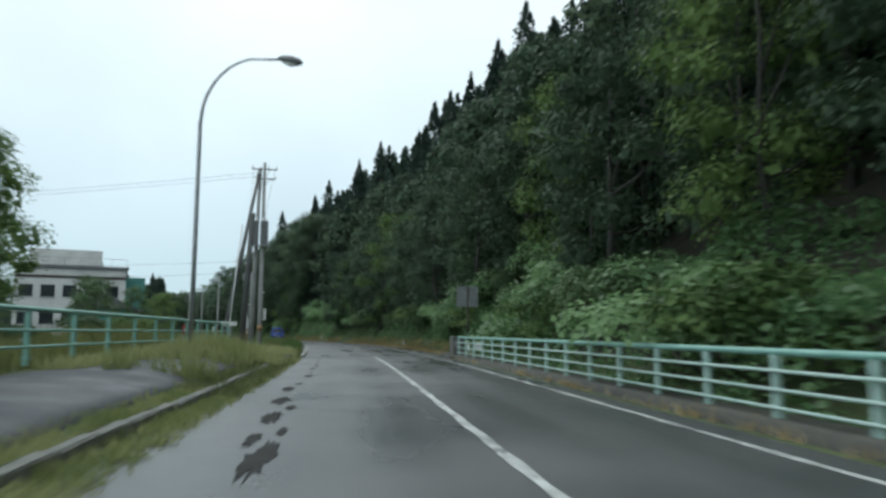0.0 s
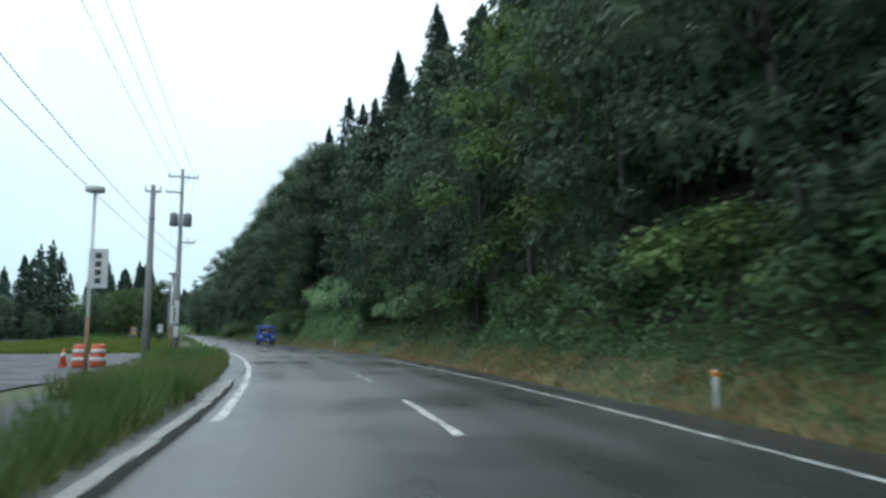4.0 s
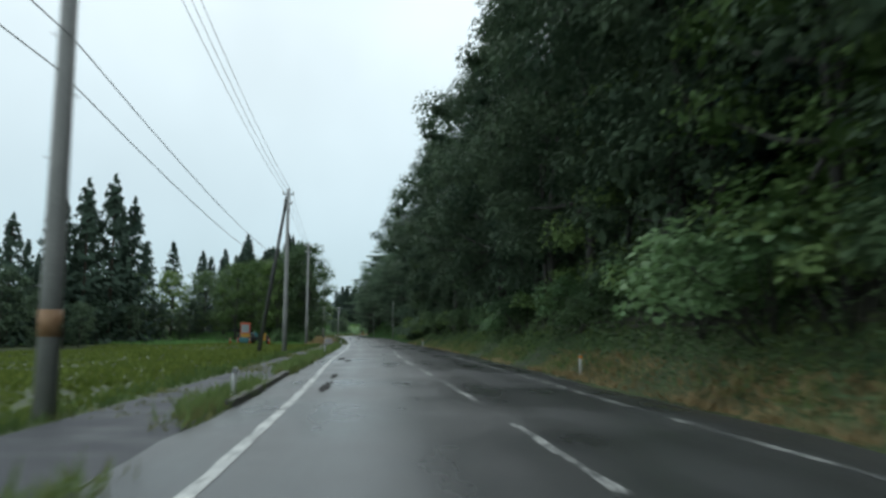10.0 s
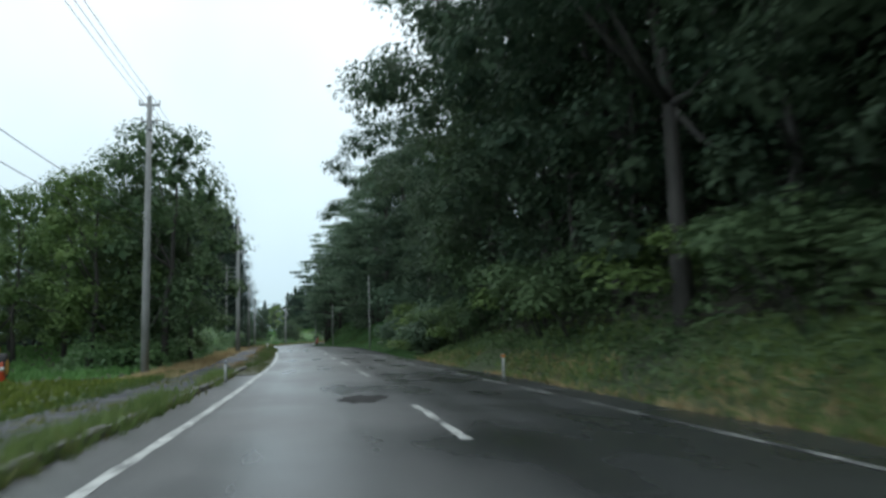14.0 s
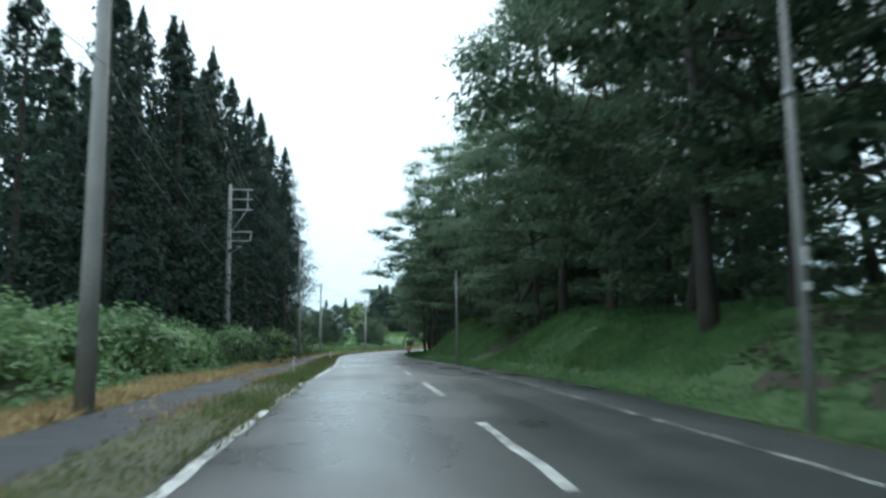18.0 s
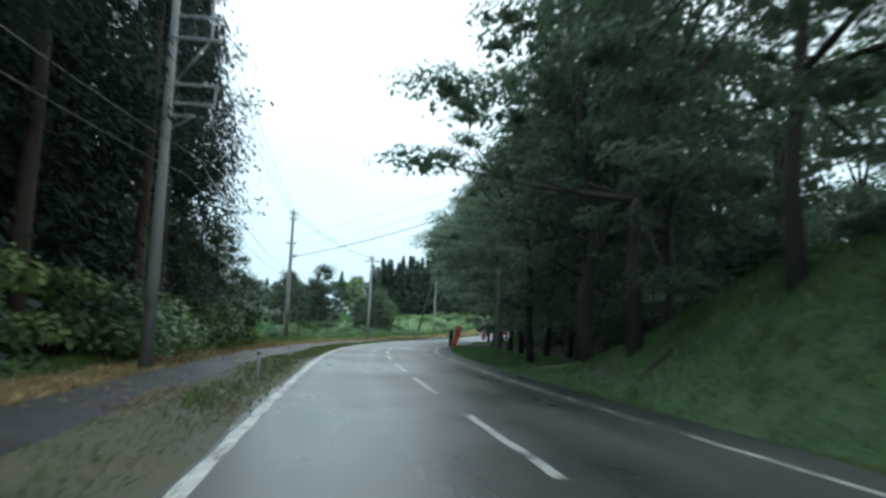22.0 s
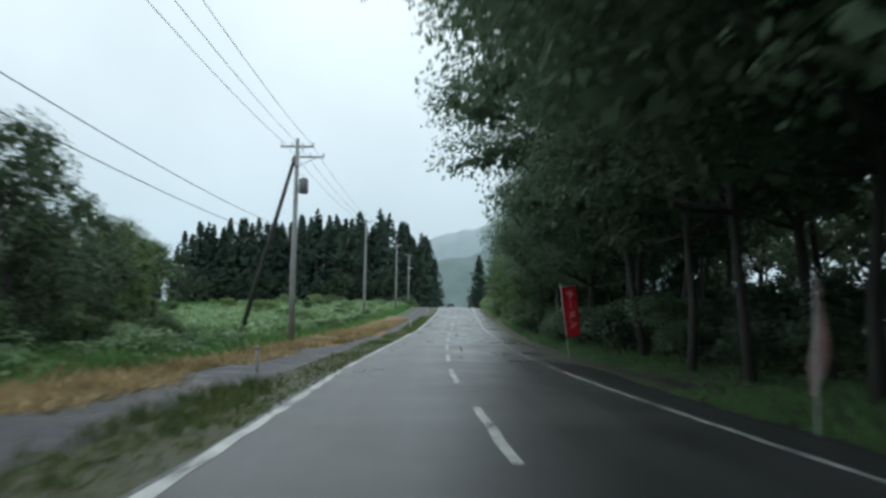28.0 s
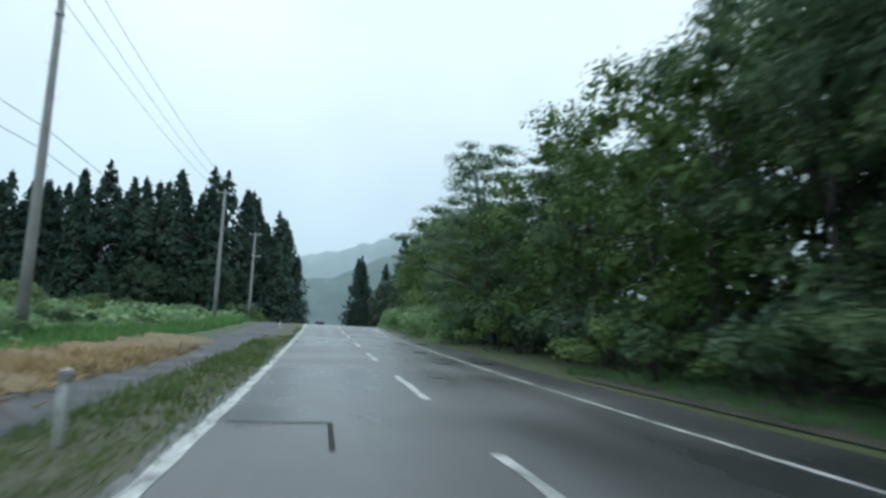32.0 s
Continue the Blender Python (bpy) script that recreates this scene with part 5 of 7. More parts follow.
creeper("weeds", 96, 122, -6.8, -4.0, 5000, 0.5, M_LEAF, "leafy weeds at the lay-by's edge", 41, (0.12, 0.06))
creeper("kudzu", 402, 450, -13, -8.8, 12000, 1.1, M_KUDZU, "kudzu over the roadside field", 25, K)
creeper("kudzu", 455, 600, -40, -10, 22000, 1.3, M_KUDZU, "kudzu hummocks over the field", 35, (0.42, 0.36))
creeper("kudzu", 522, 575, 5.4, 10, 12000, 2.6, M_KUDZU, "pale kudzu on the verge", 26, K)
creeper("undergrowth", 168, 290, 6.0, 9.5, 22000, 1.4, M_LEAF, "shady undergrowth at the slope's foot", 27, (0.2, 0.14))
creeper("undergrowth", 66, 262, 5.0, 6.9, 30000, 0.35, M_LEAF, "low weeds at the foot of the slope", 75, (0.13, 0.08))
creeper("undergrowth", 112, 138, 5.8, 9.5, 7000, 1.2, M_LEAF, "shady undergrowth at the slope's foot", 28, (0.2, 0.14))
creeper("undergrowth", 395, 522, 8.5, 13, 20000, 1.3, M_LEAF, "undergrowth below the trees", 29, (0.22, 0.15))

# ---- roadside poles and wires ----
def utility_pole(s, l, height, arms=(), pots=(), twin=False, label="", base=0.0, plates=(), steps=True, slim=1.0, wrap=False):
    """A tapering concrete pole. arms: (height, half length, offset); pots: (height, side) of transformer drums."""
    e = thing("utility_pole", spot(s, l, base), label, "utility pole", "utility poles along the road")
    part("shaft", tube([(0, 0, -0.6), (0, 0, 3), (0, 0, height)], [0.19 * slim, 0.17 * slim, 0.10 * slim], 12), M_POLE, e)
    if twin:
        part("shaft", tube([(-0.55, 0.15, -0.6), (-0.5, 0.12, 5), (-0.30, 0.1, height - 0.4)], [0.18, 0.16, 0.11], 12), M_POLE, e)
    if wrap:
        part("warning_wrap", tube([(0, 0, 1.35), (0, 0, 1.8)], 0.186, 12), M_SLEEVE, e, "faded yellow warning wrap")
    for z, half, off in arms:
        arm = part("crossarm", boxed(off - half, -0.05, z - 0.05, off + half, 0.05, z + 0.05, 0.008), M_STEEL, e)
        n = 3 if half < 0.9 else 4
        for i in range(n):
            x = off + half * (-0.95 + 1.9 * i / (n - 1))
            part("insulator", tube([(x, 0, z + 0.05), (x, 0, z + 0.12), (x, 0, z + 0.16), (x, 0, z + 0.2), (x, 0, z + 0.26)], [0.02, 0.055, 0.035, 0.05, 0.025], 8), M_WHITE, arm)
        part("brace", tube([(off + half * 0.5, 0, z - 0.03), (0, 0.02, z - 0.55)], 0.018, 5), M_STEEL, arm)
    for z, side in pots:
        pot = part("transformer", tube([(side * 0.42, 0, z - 0.45), (side * 0.42, 0, z - 0.42), (side * 0.42, 0, z + 0.35), (side * 0.42, 0, z + 0.42)], [0.22, 0.27, 0.27, 0.18], 14), M_TRAFO, e)
        part("bushing", tube([(side * 0.42, 0, z + 0.42), (side * 0.42, 0, z + 0.62)], [0.05, 0.03], 7), M_WHITE, pot)
        part("bracket", boxed(min(0, side * 0.2), -0.04, z - 0.3, max(0, side * 0.2), 0.04, z - 0.22), M_STEEL, pot)
    for z, w, h in plates:
        part("plate", boxed(-w / 2, -0.19 * slim - 0.05, z - h / 2, w / 2, -0.19 * slim - 0.02, z + h / 2, 0.005), M_WHITE, e, "white enamel plate")
    part("band", tube([(0, 0, height - 1.6), (0, 0, height - 1.5)], 0.15 * max(slim, 0.55), 10), M_STEEL, e)
    if steps:
        for i in range(8):
            z = 2.2 + i * (height - 3.2) / 8
            d = 0.26 if i % 2 else -0.26
            part("step_bolt", tube([(0, 0, z), (d, 0, z)], 0.012, 4), M_STEEL, e)
    return e


def stay_pole(s, l, top_s, top_l, top_z, label):
    """A leaning timber prop from the ground to a pole's head."""
    x, y = place(s, l)
    e = thing("stay_pole", Matrix.Translation((float(x), float(y), float(ground_z(s, l)))), label, "prop pole")
    tx, ty = place(top_s, top_l)
    tip = Vector((float(tx - x), float(ty - y), float(ground_z(top_s, top_l) - ground_z(s, l)) + top_z))
    part("prop", tube([tip * -0.04, tip * 0.5, tip], [0.16, 0.14, 0.10], 10), M_OLDWOOD, e)
    part("collar", tube([tip * 0.975, tip * 0.99], 0.15, 10), M_STEEL, e)
    return e


PL = "grey concrete utility pole with crossarms beside the footpath"
utility_pole(81.7, -6.98, 13.6, [(13.1, 0.9, 0), (12.4, 0.7, 0.1)], twin=True, wrap=True, label="twin concrete utility pole carrying a transformer platform", base=0)
platform = thing("transformer_platform", spot(81.7, -6.98, 7.5), "steel platform with two grey transformers on twin poles", "transformer")
part("deck", boxed(-1.0, -0.45, -0.06, 0.55, 0.5, 0.0), M_STEEL, platform)
for x in (-0.55, 0.12):
    tank = part("tank", boxed(x - 0.27, -0.42, 0.02, x + 0.27, -0.02, 1.75, 0.05), M_TRAFO, platform)
    for i in range(5):
        part("fin", boxed(x - 0.25 + 0.11 * i, -0.47, 0.15, x - 0.22 + 0.11 * i, -0.42, 1.6), M_TRAFO, tank)
    for d in (-0.12, 0.12):
        part("bushing", tube([(x + d, -0.2, 1.75), (x + d, -0.2, 1.85), (x + d, -0.2, 2.05)], [0.05, 0.06, 0.03], 8), M_WHITE, tank)
for x in (-0.95, 0.5):
    part("brace", tube([(x, -0.4, -0.03), (x * 0.35 - 0.1, -0.05, -0.8)], 0.03, 6), M_STEEL, platform)
stay_pole(75.0, -8.9, 81.7, -7.33, 13.0, "dark leaning prop pole against the twin pole")
old_pole = thing("wooden_pole", spot(71.0, -7.3), "weathered dark wooden pole overgrown at its foot", "utility pole")
part("shaft", tube([(0, 0, -0.5), (0.2, 0, 4.0), (0.42, 0, 8.0)], [0.18, 0.16, 0.14], 10), M_OLDWOOD, old_pole)
part("cap", tube([(0.42, 0, 8.0), (0.42, 0, 8.07)], [0.15, 0.1], 10), M_STEEL, old_pole)
utility_pole(117.2, -7.6, 8.2, [(7.9, 0.35, 0)], label="slim concrete pole beside the parking lot", steps=False)
utility_pole(131.9, -6.7, 12.1, [(11.55, 0.95, 0.05), (10.5, 0.55, -0.45), (7.2, 0.45, 0.5)], [(8.7, -1), (8.7, 1)], label="concrete utility pole with two drum transformers", plates=[(1.4, 0.3, 0.7), (3.1, 0.28, 0.55)])
utility_pole(175.2, -7.1, 11.9, [(11.6, 0.22, 0), (11.0, 0.2, 0)], label=PL, wrap=True)
utility_pole(216.9, -7.8, 12.0, [(11.6, 0.4, 0), (10.9, 0.3, 0)], label="concrete utility pole with a leaning prop beside it")
stay_pole(219.8, -10.0, 216.9, -7.9, 11.4, "dark leaning prop pole beside the field")
utility_pole(254.6, -8.6, 12.5, [(12.1, 0.45, 0), (11.3, 0.35, 0)], label="concrete utility pole rising among roadside trees")
utility_pole(289.0, -6.9, 12.3, [(8.9, 0.35, 0.3)], label=PL)
for s, l in ((319.9, -9.55), (349.5, -7.1)):
    e = utility_pole(s, l, 10.9, label="concrete pole with stacked side arms in front of cedars")
    for z, n in ((10.6, 1.35), (10.0, 1.35), (9.35, 1.35), (8.0, 1.35), (7.45, 1.25), (7.1, 0.75)):
        part("side_arm", boxed(0.1, -0.04, z - 0.035, n, 0.04, z + 0.035, 0.006), M_STEEL, e)
    part("drop_bar", boxed(1.02, -0.03, 9.35, 1.08, 0.03, 10.62), M_STEEL, e)
    part("drop_bar", boxed(1.24, -0.03, 7.45, 1.30, 0.03, 8.02), M_STEEL, e)
    part("diagonal", tube([(0.12, 0, 8.0), (1.0, 0, 9.3)], 0.03, 5), M_STEEL, e)
    part("diagonal", tube([(0.12, 0, 6.7), (0.7, 0, 7.08)], 0.025, 5), M_STEEL, e)
utility_pole(388.0, -9.1, 10.4, [(10.1, 0.35, 0.05), (9.6, 0.3, 0.05), (7.6, 0.4, 0), (6.6, 0.3, 0.2)], label="concrete utility pole at the bend beside the overgrown field", base=0.4)
utility_pole(411.9, -7.35, 9.9, [(9.2, 1.0, 0.15), (9.55, 0.35, 0)], [(8.0, 1)], label=PL, base=-0.3)
utility_pole(455.0, -8.6, 11.6, [(11.15, 0.95, 0), (10.55, 0.8, 0.75)], [(8.9, 1)], label="concrete utility pole with one transformer and a prop")
stay_pole(462.0, -13.5, 455, -8.7, 10.6, "dark leaning prop pole in the overgrown field")
utility_pole(502.9, -10.8, 12.2, [(11.9, 0.75, 0)], label=PL)
utility_pole(543, -10.5, 11.5, [(11.2, 0.7, 0)], label=PL)
utility_pole(574, -10.5, 11.5, [(11.2, 0.7, 0), (8.4, 0.5, 0.3)], label=PL)
PR = "slim grey concrete pole on the grassy verge"
for s, l, h, tag in ((284.4, 4.38, 6.2, True), (316.9, 3.8, 5.3, False), (360.4, 4.6, 5.4, False)):
    utility_pole(s, l, h, label=PR, plates=[(2.25, 0.07, 0.26), (1.82, 0.10, 0.12)] if tag else (), steps=False, slim=0.40, base=0.2)
utility_pole(471.5, 8.3, 6.4, label="slim grey pole before the dark trees", steps=False, slim=0.35)


def wires(a, b, lines, sag, label="thin black overhead wires strung between two poles", r=0.011):
    """A span between poles at a=(s, l) and b=(s, l). lines: (across at a, height at a, across at b, height at b)."""
    xa, ya = place(*a)
    xb, yb = place(*b)
    za, zb = float(ground_z(*a)), float(ground_z(*b))
    p0, p1 = Vector((float(xa), float(ya), za)), Vector((float(xb), float(yb), zb))
    side = (p1 - p0).cross(Vector((0, 0, 1))).normalized()
    e = thing("overhead_wires", Matrix.Translation(p0), label, "power line", "wire spans along the road")
    for ax, ah, bx, bh in lines:
        q0, q1 = side * ax + Vector((0, 0, ah)), (p1 - p0) + side * bx + Vector((0, 0, bh))
        pts = [q0.lerp(q1, t / 10) - Vector((0, 0, sag * 4 * (t / 10) * (1 - t / 10))) for t in range(11)]
        part("wire", tube(pts, r, 4, cap=False), M_DARK, e)


CH = [((81.7, -6.98), 13.1), ((131.9, -6.7), 11.6), ((175.2, -7.1), 11.6), ((216.9, -7.8), 11.6), ((254.6, -8.6), 12.1), ((289.0, -6.9), 11.9), ((319.9, -8.7), 10.6), ((349.5, -6.3), 10.6),
      ((388.0, -9.1), 10.4), ((411.9, -7.35), 9.1), ((455.0, -8.6), 11.2), ((502.9, -10.8), 12.0), ((543, -10.5), 11.3), ((574, -10.5), 11.3)]
for (a, ha), (b, hb) in zip(CH, CH[1:]):
    wide = 0.28 if 170 < a[0] < 400 else 0.75
    lines = [(x, ha + 0.15, x, hb + 0.15) for x in (-wide, 0.0, wide)]
    lines += [(0.1, ha * 0.56, 0.1, hb * 0.56), (-0.1, ha * 0.51, -0.1, hb * 0.51)]
    wires(a, b, lines, 0.55)
wires((81.7, -6.98), (112.0, -75.0), [(0, 12.9, 0, 11.5), (0.3, 12.7, 0.3, 11.2)], 0.9)
wires((81.7, -6.98), (96.0, -42.0), [(0, 6.4, 0, 7.0), (0, 5.6, 0, 6.0)], 0.5)
wires((388.0, -9.1), (372.0, 14.0), [(0, 7.6, 0, 13.2), (0, 8.4, 0, 14.6)], 0.6, "black service wires crossing over the road")
wires((388.0, -9.1), (372.0, 14.0), [(0.2, 6.8, 0.2, 12.6)], 0.7, "thick black cable slung across the road", 0.03)

# ---- lamps, signs, marker posts ----
lamp = thing("street_lamp", spot(53.8, -7.0, 0.05), "tall grey tapered street lamp with a curved arm", "street lamp")
curve = [(0, 0, -0.3), (0, 0, 4.0), (0, 0, 8.2)] + [(2.1 - 2.1 * math.cos(a), 0, 8.2 + 2.55 * math.sin(a)) for a in np.linspace(0.25, 1.35, 7)] + [(2.7, 0, 10.74)]
part("mast", tube(curve, [0.09, 0.08, 0.07] + [0.06 - 0.003 * i for i in range(7)] + [0.045], 10), M_STEEL, lamp)
head_bm = tube([(2.65, 0, 10.78), (2.8, 0, 10.78), (3.1, 0, 10.74), (3.4, 0, 10.68), (3.55, 0, 10.65)], [0.05, 0.12, 0.17, 0.14, 0.05], 10)
lamp_head = part("lamp_head", head_bm, M_TRAFO, lamp)
part("glass", tube([(2.85, 0, 10.66), (3.1, 0, 10.60), (3.35, 0, 10.58)], [0.06, 0.11, 0.06], 8), M_WHITE, lamp_head)
part("base_flange", tube([(0, 0, 0.0), (0, 0, 0.08)], 0.2, 10), M_STEEL, lamp)


def sign_lamp(s, l, zsign, ztop, label):
    e = thing("sign_post", spot(s, l), label, "sign post")
    part("post", tube([(0, 0, -0.3), (0, 0, ztop)], 0.045, 8), M_WHITE, e)
    part("sleeve", tube([(0, 0, 0.0), (0, 0, 1.7)], 0.055, 8), M_SLEEVE, e, "faded orange lower sleeve")
    board = part("board", boxed(-0.05, -0.08, zsign - 0.52, 0.43, -0.03, zsign + 0.52, 0.01), M_WHITE, e)
    for i in range(4):
        part("lettering_bar", boxed(0.12, -0.086, zsign + 0.26 - 0.22 * i, 0.27, -0.081, zsign + 0.40 - 0.22 * i), M_INK, board)
    part("dish", tube([(0, 0, ztop), (0, 0, ztop + 0.03), (0, 0, ztop + 0.16), (0, 0, ztop + 0.2)], [0.06, 0.24, 0.26, 0.1], 14), M_WHITE, e)


sign_lamp(101.4, -7.2, 3.0, 5.0, "white post with a boxed white sign and dish lamp")
sign_lamp(128.7, -7.0, 2.4, 4.8, "white post with a boxed white sign beside the pole")

board = thing("road_sign", spot(72.0, 6.1), "grey road sign seen from its unpainted back", "road sign")
part("post", tube([(0, 0, -1.2), (0, 0, 4.05)], 0.05, 8), M_RUST, board)
for i in range(4):
    panel = part("panel", boxed(-0.68, 0.06, 2.86 + 0.315 * i, 0.68, 0.09, 3.165 + 0.315 * i, 0.006), M_SIGNBACK, board)
    part("rail", boxed(-0.6, 0.03, 3.13 + 0.315 * i, 0.6, 0.06, 3.16 + 0.315 * i), M_STEEL, panel)
board.matrix_basis = board.matrix_basis @ pose(0, 0, float(road_z(72) - ground_z(72, 6.1)))

notice = thing("notice_board", spot(165.2, -8.35, 0.5, 10, 0.85), "white notice board on two dark legs in the grass", "notice board")
for x in (-0.2, 0.2):
    part("leg", boxed(x - 0.03, -0.03, -0.9, x + 0.03, 0.03, 1.2), M_RUST, notice)
face = part("panel", boxed(-0.28, -0.06, 0.95, 0.28, -0.03, 2.0, 0.01), M_WHITE, notice)
for i in range(7):
    part("lettering_bar", boxed(-0.2, -0.066, 1.86 - 0.11 * i, 0.2 - 0.07 * (i % 3), -0.061, 1.885 - 0.11 * i), M_RED if i == 0 else M_SIGNBACK, face)


def marker_post(s, l, mat, lean=0.0):
    e = thing("marker_post", spot(s, l) @ pose(0, 0, 0, 0, lean, 0), "slim white roadside marker post with a reflector", "marker post", "roadside marker posts")
    part("post", tube([(0, 0, -0.2), (0, 0, 0.72), (0, 0, 0.76)], [0.045, 0.045, 0.03], 8), M_WHITE, e)
    part("reflector", tube([(0, -0.07, 0.69), (0, 0.07, 0.69)], 0.055, 10), mat, e, "round orange reflector")


for s, l, lean in ((123.8, -4.6, 3), (131.0, -4.15, 5), (146.5, -4.4, 0), (178.0, -4.6, 3), (209.0, -4.5, 0), (246, -4.4, 0), (304.6, -4.5, 0), (347.8, -3.95, 0), (434.5, -5.4, 0), (485.4, -3.95, 0), (530, -4.4, 0)):
    marker_post(s, l, M_SIGNBACK, lean)
for s, l in ((139.9, 5.3), (92, 5.0), (186, 5.0), (243.5, 4.5)):
    marker_post(s, l, M_ORANGE)


def cone(s, l, group):
    e = thing("traffic_cone", spot(s, l, 0.06), "worn orange traffic cone standing on damp ground", "traffic cone", group)
    part("base", boxed(-0.19, -0.19, 0, 0.19, 0.19, 0.035, 0.01), M_REDORANGE, e)
    part("body", tube([(0, 0, 0.03), (0, 0, 0.68), (0, 0, 0.7)], [0.14, 0.035, 0.02], 12), M_REDORANGE, e)
    part("sleeve", tube([(0, 0, 0.38), (0, 0, 0.52)], [0.095, 0.072], 12), M_WHITE, e, "white reflective sleeve")


cone(111.6, -9.95, "cones at the parking lot")
for s, l in ((111.2, -9.3), (111.0, -8.65)):
    drum = thing("traffic_drum", spot(s, l, 0.05), "red and white striped plastic drum at the parking lot", "traffic drum", "drums at the parking lot")
    shell = part("shell", tube([(0, 0, 0.0), (0, 0, 0.05), (0, 0, 0.78), (0, 0, 0.84)], [0.27, 0.29, 0.25, 0.2], 16), M_REDORANGE, drum)
    for z in (0.22, 0.52):
        part("band", tube([(0, 0, z), (0, 0, z + 0.14)], [0.294 - 0.055 * z, 0.294 - 0.055 * (z + 0.14)], 16), M_WHITE, shell, "dull white band")
    part("foot", boxed(-0.3, -0.3, -0.04, 0.3, 0.3, 0.0, 0.01), M_DARK, drum)
for s, l in ((250.2, -17.0), (249.6, -16.1), (249.0, -14.7), (249.8, -12.6)):
    cone(s, l, "cones round the tractor")


def banner(s, l, z0, z1, width, mat, label, turn=0, lean=0, words="", twist=0.25):
    e = thing("banner", spot(s, l) @ pose(0, 0, 0, 0, lean, turn), label, "banner", "banners along the grove")
    part("pole", tube([(0, 0, -0.3), (0, 0, z1 + 0.15)], 0.015, 6), M_WHITE, e)
    part("top_rod", tube([(-0.03, 0, z1 + 0.02), (width + 0.03, 0, z1 + 0.02)], 0.01, 6), M_WHITE, e)
    bm = bmesh.new()
    rows, cols = 14, 5
    vs = [[bm.verts.new((width * (j / cols) * (1 - 0.12 * (1 - i / rows) * twist * 2), 0.10 * twist * math.sin(5.5 * i / rows + 2.2 * j / cols) * (1.3 - i / rows), z0 + (z1 - z0) * i / rows)) for j in range(cols + 1)] for i in range(rows + 1)]
    for i in range(rows):
        for j in range(cols):
            bm.faces.new((vs[i][j], vs[i][j + 1], vs[i + 1][j + 1], vs[i + 1][j])).smooth = True
    bmesh.ops.solidify(bm, geom=bm.faces[:], thickness=0.004)
    cloth = part("cloth", bm, mat, e)
    for i, ch in enumerate(words):
        cu = bpy.data.curves.new("lettering", "FONT")
        cu.body, cu.size, cu.align_x, cu.align_y, cu.extrude = ch, 0.34, "CENTER", "CENTER", 0.003
        cu.materials.append(M_WHITE)
        tx = new("lettering", cu)
        bpy.context.view_layer.update()
        me = bpy.data.meshes.new_from_object(tx.evaluated_get(bpy.context.evaluated_depsgraph_get()))
        bpy.data.objects.remove(tx)
        o = new("lettering", me)
        o.parent = cloth
        o.matrix_basis = pose(width * 0.5, -0.075, z1 - 0.34 - 0.40 * i, 90, 0, 0)
    return e


banner(443.8, 4.9, 0.95, 2.95, 0.62, M_RED, "red shop banner with white vertical writing at the grove", 8, -7, "ラ｜メン", 0.12)
banner(410.9, 5.62, 0.62, 2.55, 0.46, M_PINK, "faded pink and white banner twisted on its pole", 20, 8, "", 1.2)
banner(423.7, 4.25, 0.55, 2.1, 0.30, M_PINK, "narrow faded banner hanging limp at the grove", 40, 3, "", 1.0)
M_FADED = material("faded_orange_banner_cloth", (0.42, 0.085, 0.06), (0.66, 0.25, 0.19), 3.5, 40, (0.7, 0.85), 0.1, translucent=0.25)
slack = banner(387.0, 4.15, 0.35, 2.0, 0.5, M_FADED, "faded orange-red banner sagging askew at the bend", 15, 14, "", 0.9)
for i in range(3):
    part("lettering_bar", boxed(0.12, -0.055, 1.72 + 0.07 * i, 0.40, -0.045, 1.75 + 0.07 * i), M_WHITE, slack)
banner(389.2, 4.3, 0.2, 1.3, 0.12, M_PINK, "narrow pale banner hanging limp at the bend", 30, 4, "", 1.0)
banner(391.0, 4.0, 0.1, 1.5, 0.55, M_RUST, "dark rust-brown banner drooping at the bend", 25, -6, "", 1.1)
banner(398.6, 6.9, 1.0, 2.2, 0.32, M_RED, "small red banner in the grove's shade", 30, 0, "", 0.6)


# ---- bridge railings ----
def railing(name, s0, s1, l, z_of, post_step, bars, height, label, bar_mat):
    e = thing(name, Matrix.Identity(4), label, "railing")
    n = int((s1 - s0) / post_step)
    for i in range(n + 1):
        s = s0 + i * (s1 - s0) / n
        x, y = place(s, l)
        z = z_of(s)
        p = part("post", boxed(-0.05, -0.06, -0.15, 0.05, 0.06, height - 0.04, 0.008), bar_mat, e)
        p.matrix_basis = pose(float(x), float(y), z, 0, 0, heading(s))
        part("foot_plate", boxed(-0.09, -0.1, 0.0, 0.09, 0.1, 0.02), M_GREEN, p)
    for k, (zb, r) in enumerate(bars):
        pts = []
        for s in np.linspace(s0 - 0.2, s1 + 0.2, int((s1 - s0) / 2) + 1):
            x, y = place(s, l + (-0.07 if l > 0 else 0.07) * (k < len(bars) - 1))
            pts.append((float(x), float(y), z_of(s) + zb))
        part("handrail" if k == len(bars) - 1 else "bar", tube(pts, r, 8), M_GREEN if k == len(bars) - 1 else bar_mat, e)
    return e


railing("bridge_railing", 6, 66.6, 4.55, lambda s: float(road_z(s)) + 0.06, 2.05, [(0.16, 0.028), (0.42, 0.028), (0.69, 0.028), (0.96, 0.055)], 0.96, "pale green steel bridge railing with four bars", M_MINT)
railing("sidewalk_railing", 6, 73.4, -8.35, lambda s: float(road_z(s)) + 0.68, 2.6, [(0.25, 0.03), (0.6, 0.03), (1.05, 0.055)], 1.05, "green steel railing along the bridge sidewalk", M_GREEN)
strip("bridge_parapet", np.arange(4, 68, 2.0), [4.1, 4.12, 4.95, 4.97], lambda s, l: float(road_z(s)) + (0.08 if 4.11 < l < 4.96 else -0.3), M_MOSS, "mossy concrete bridge kerb under the railing", "kerb")
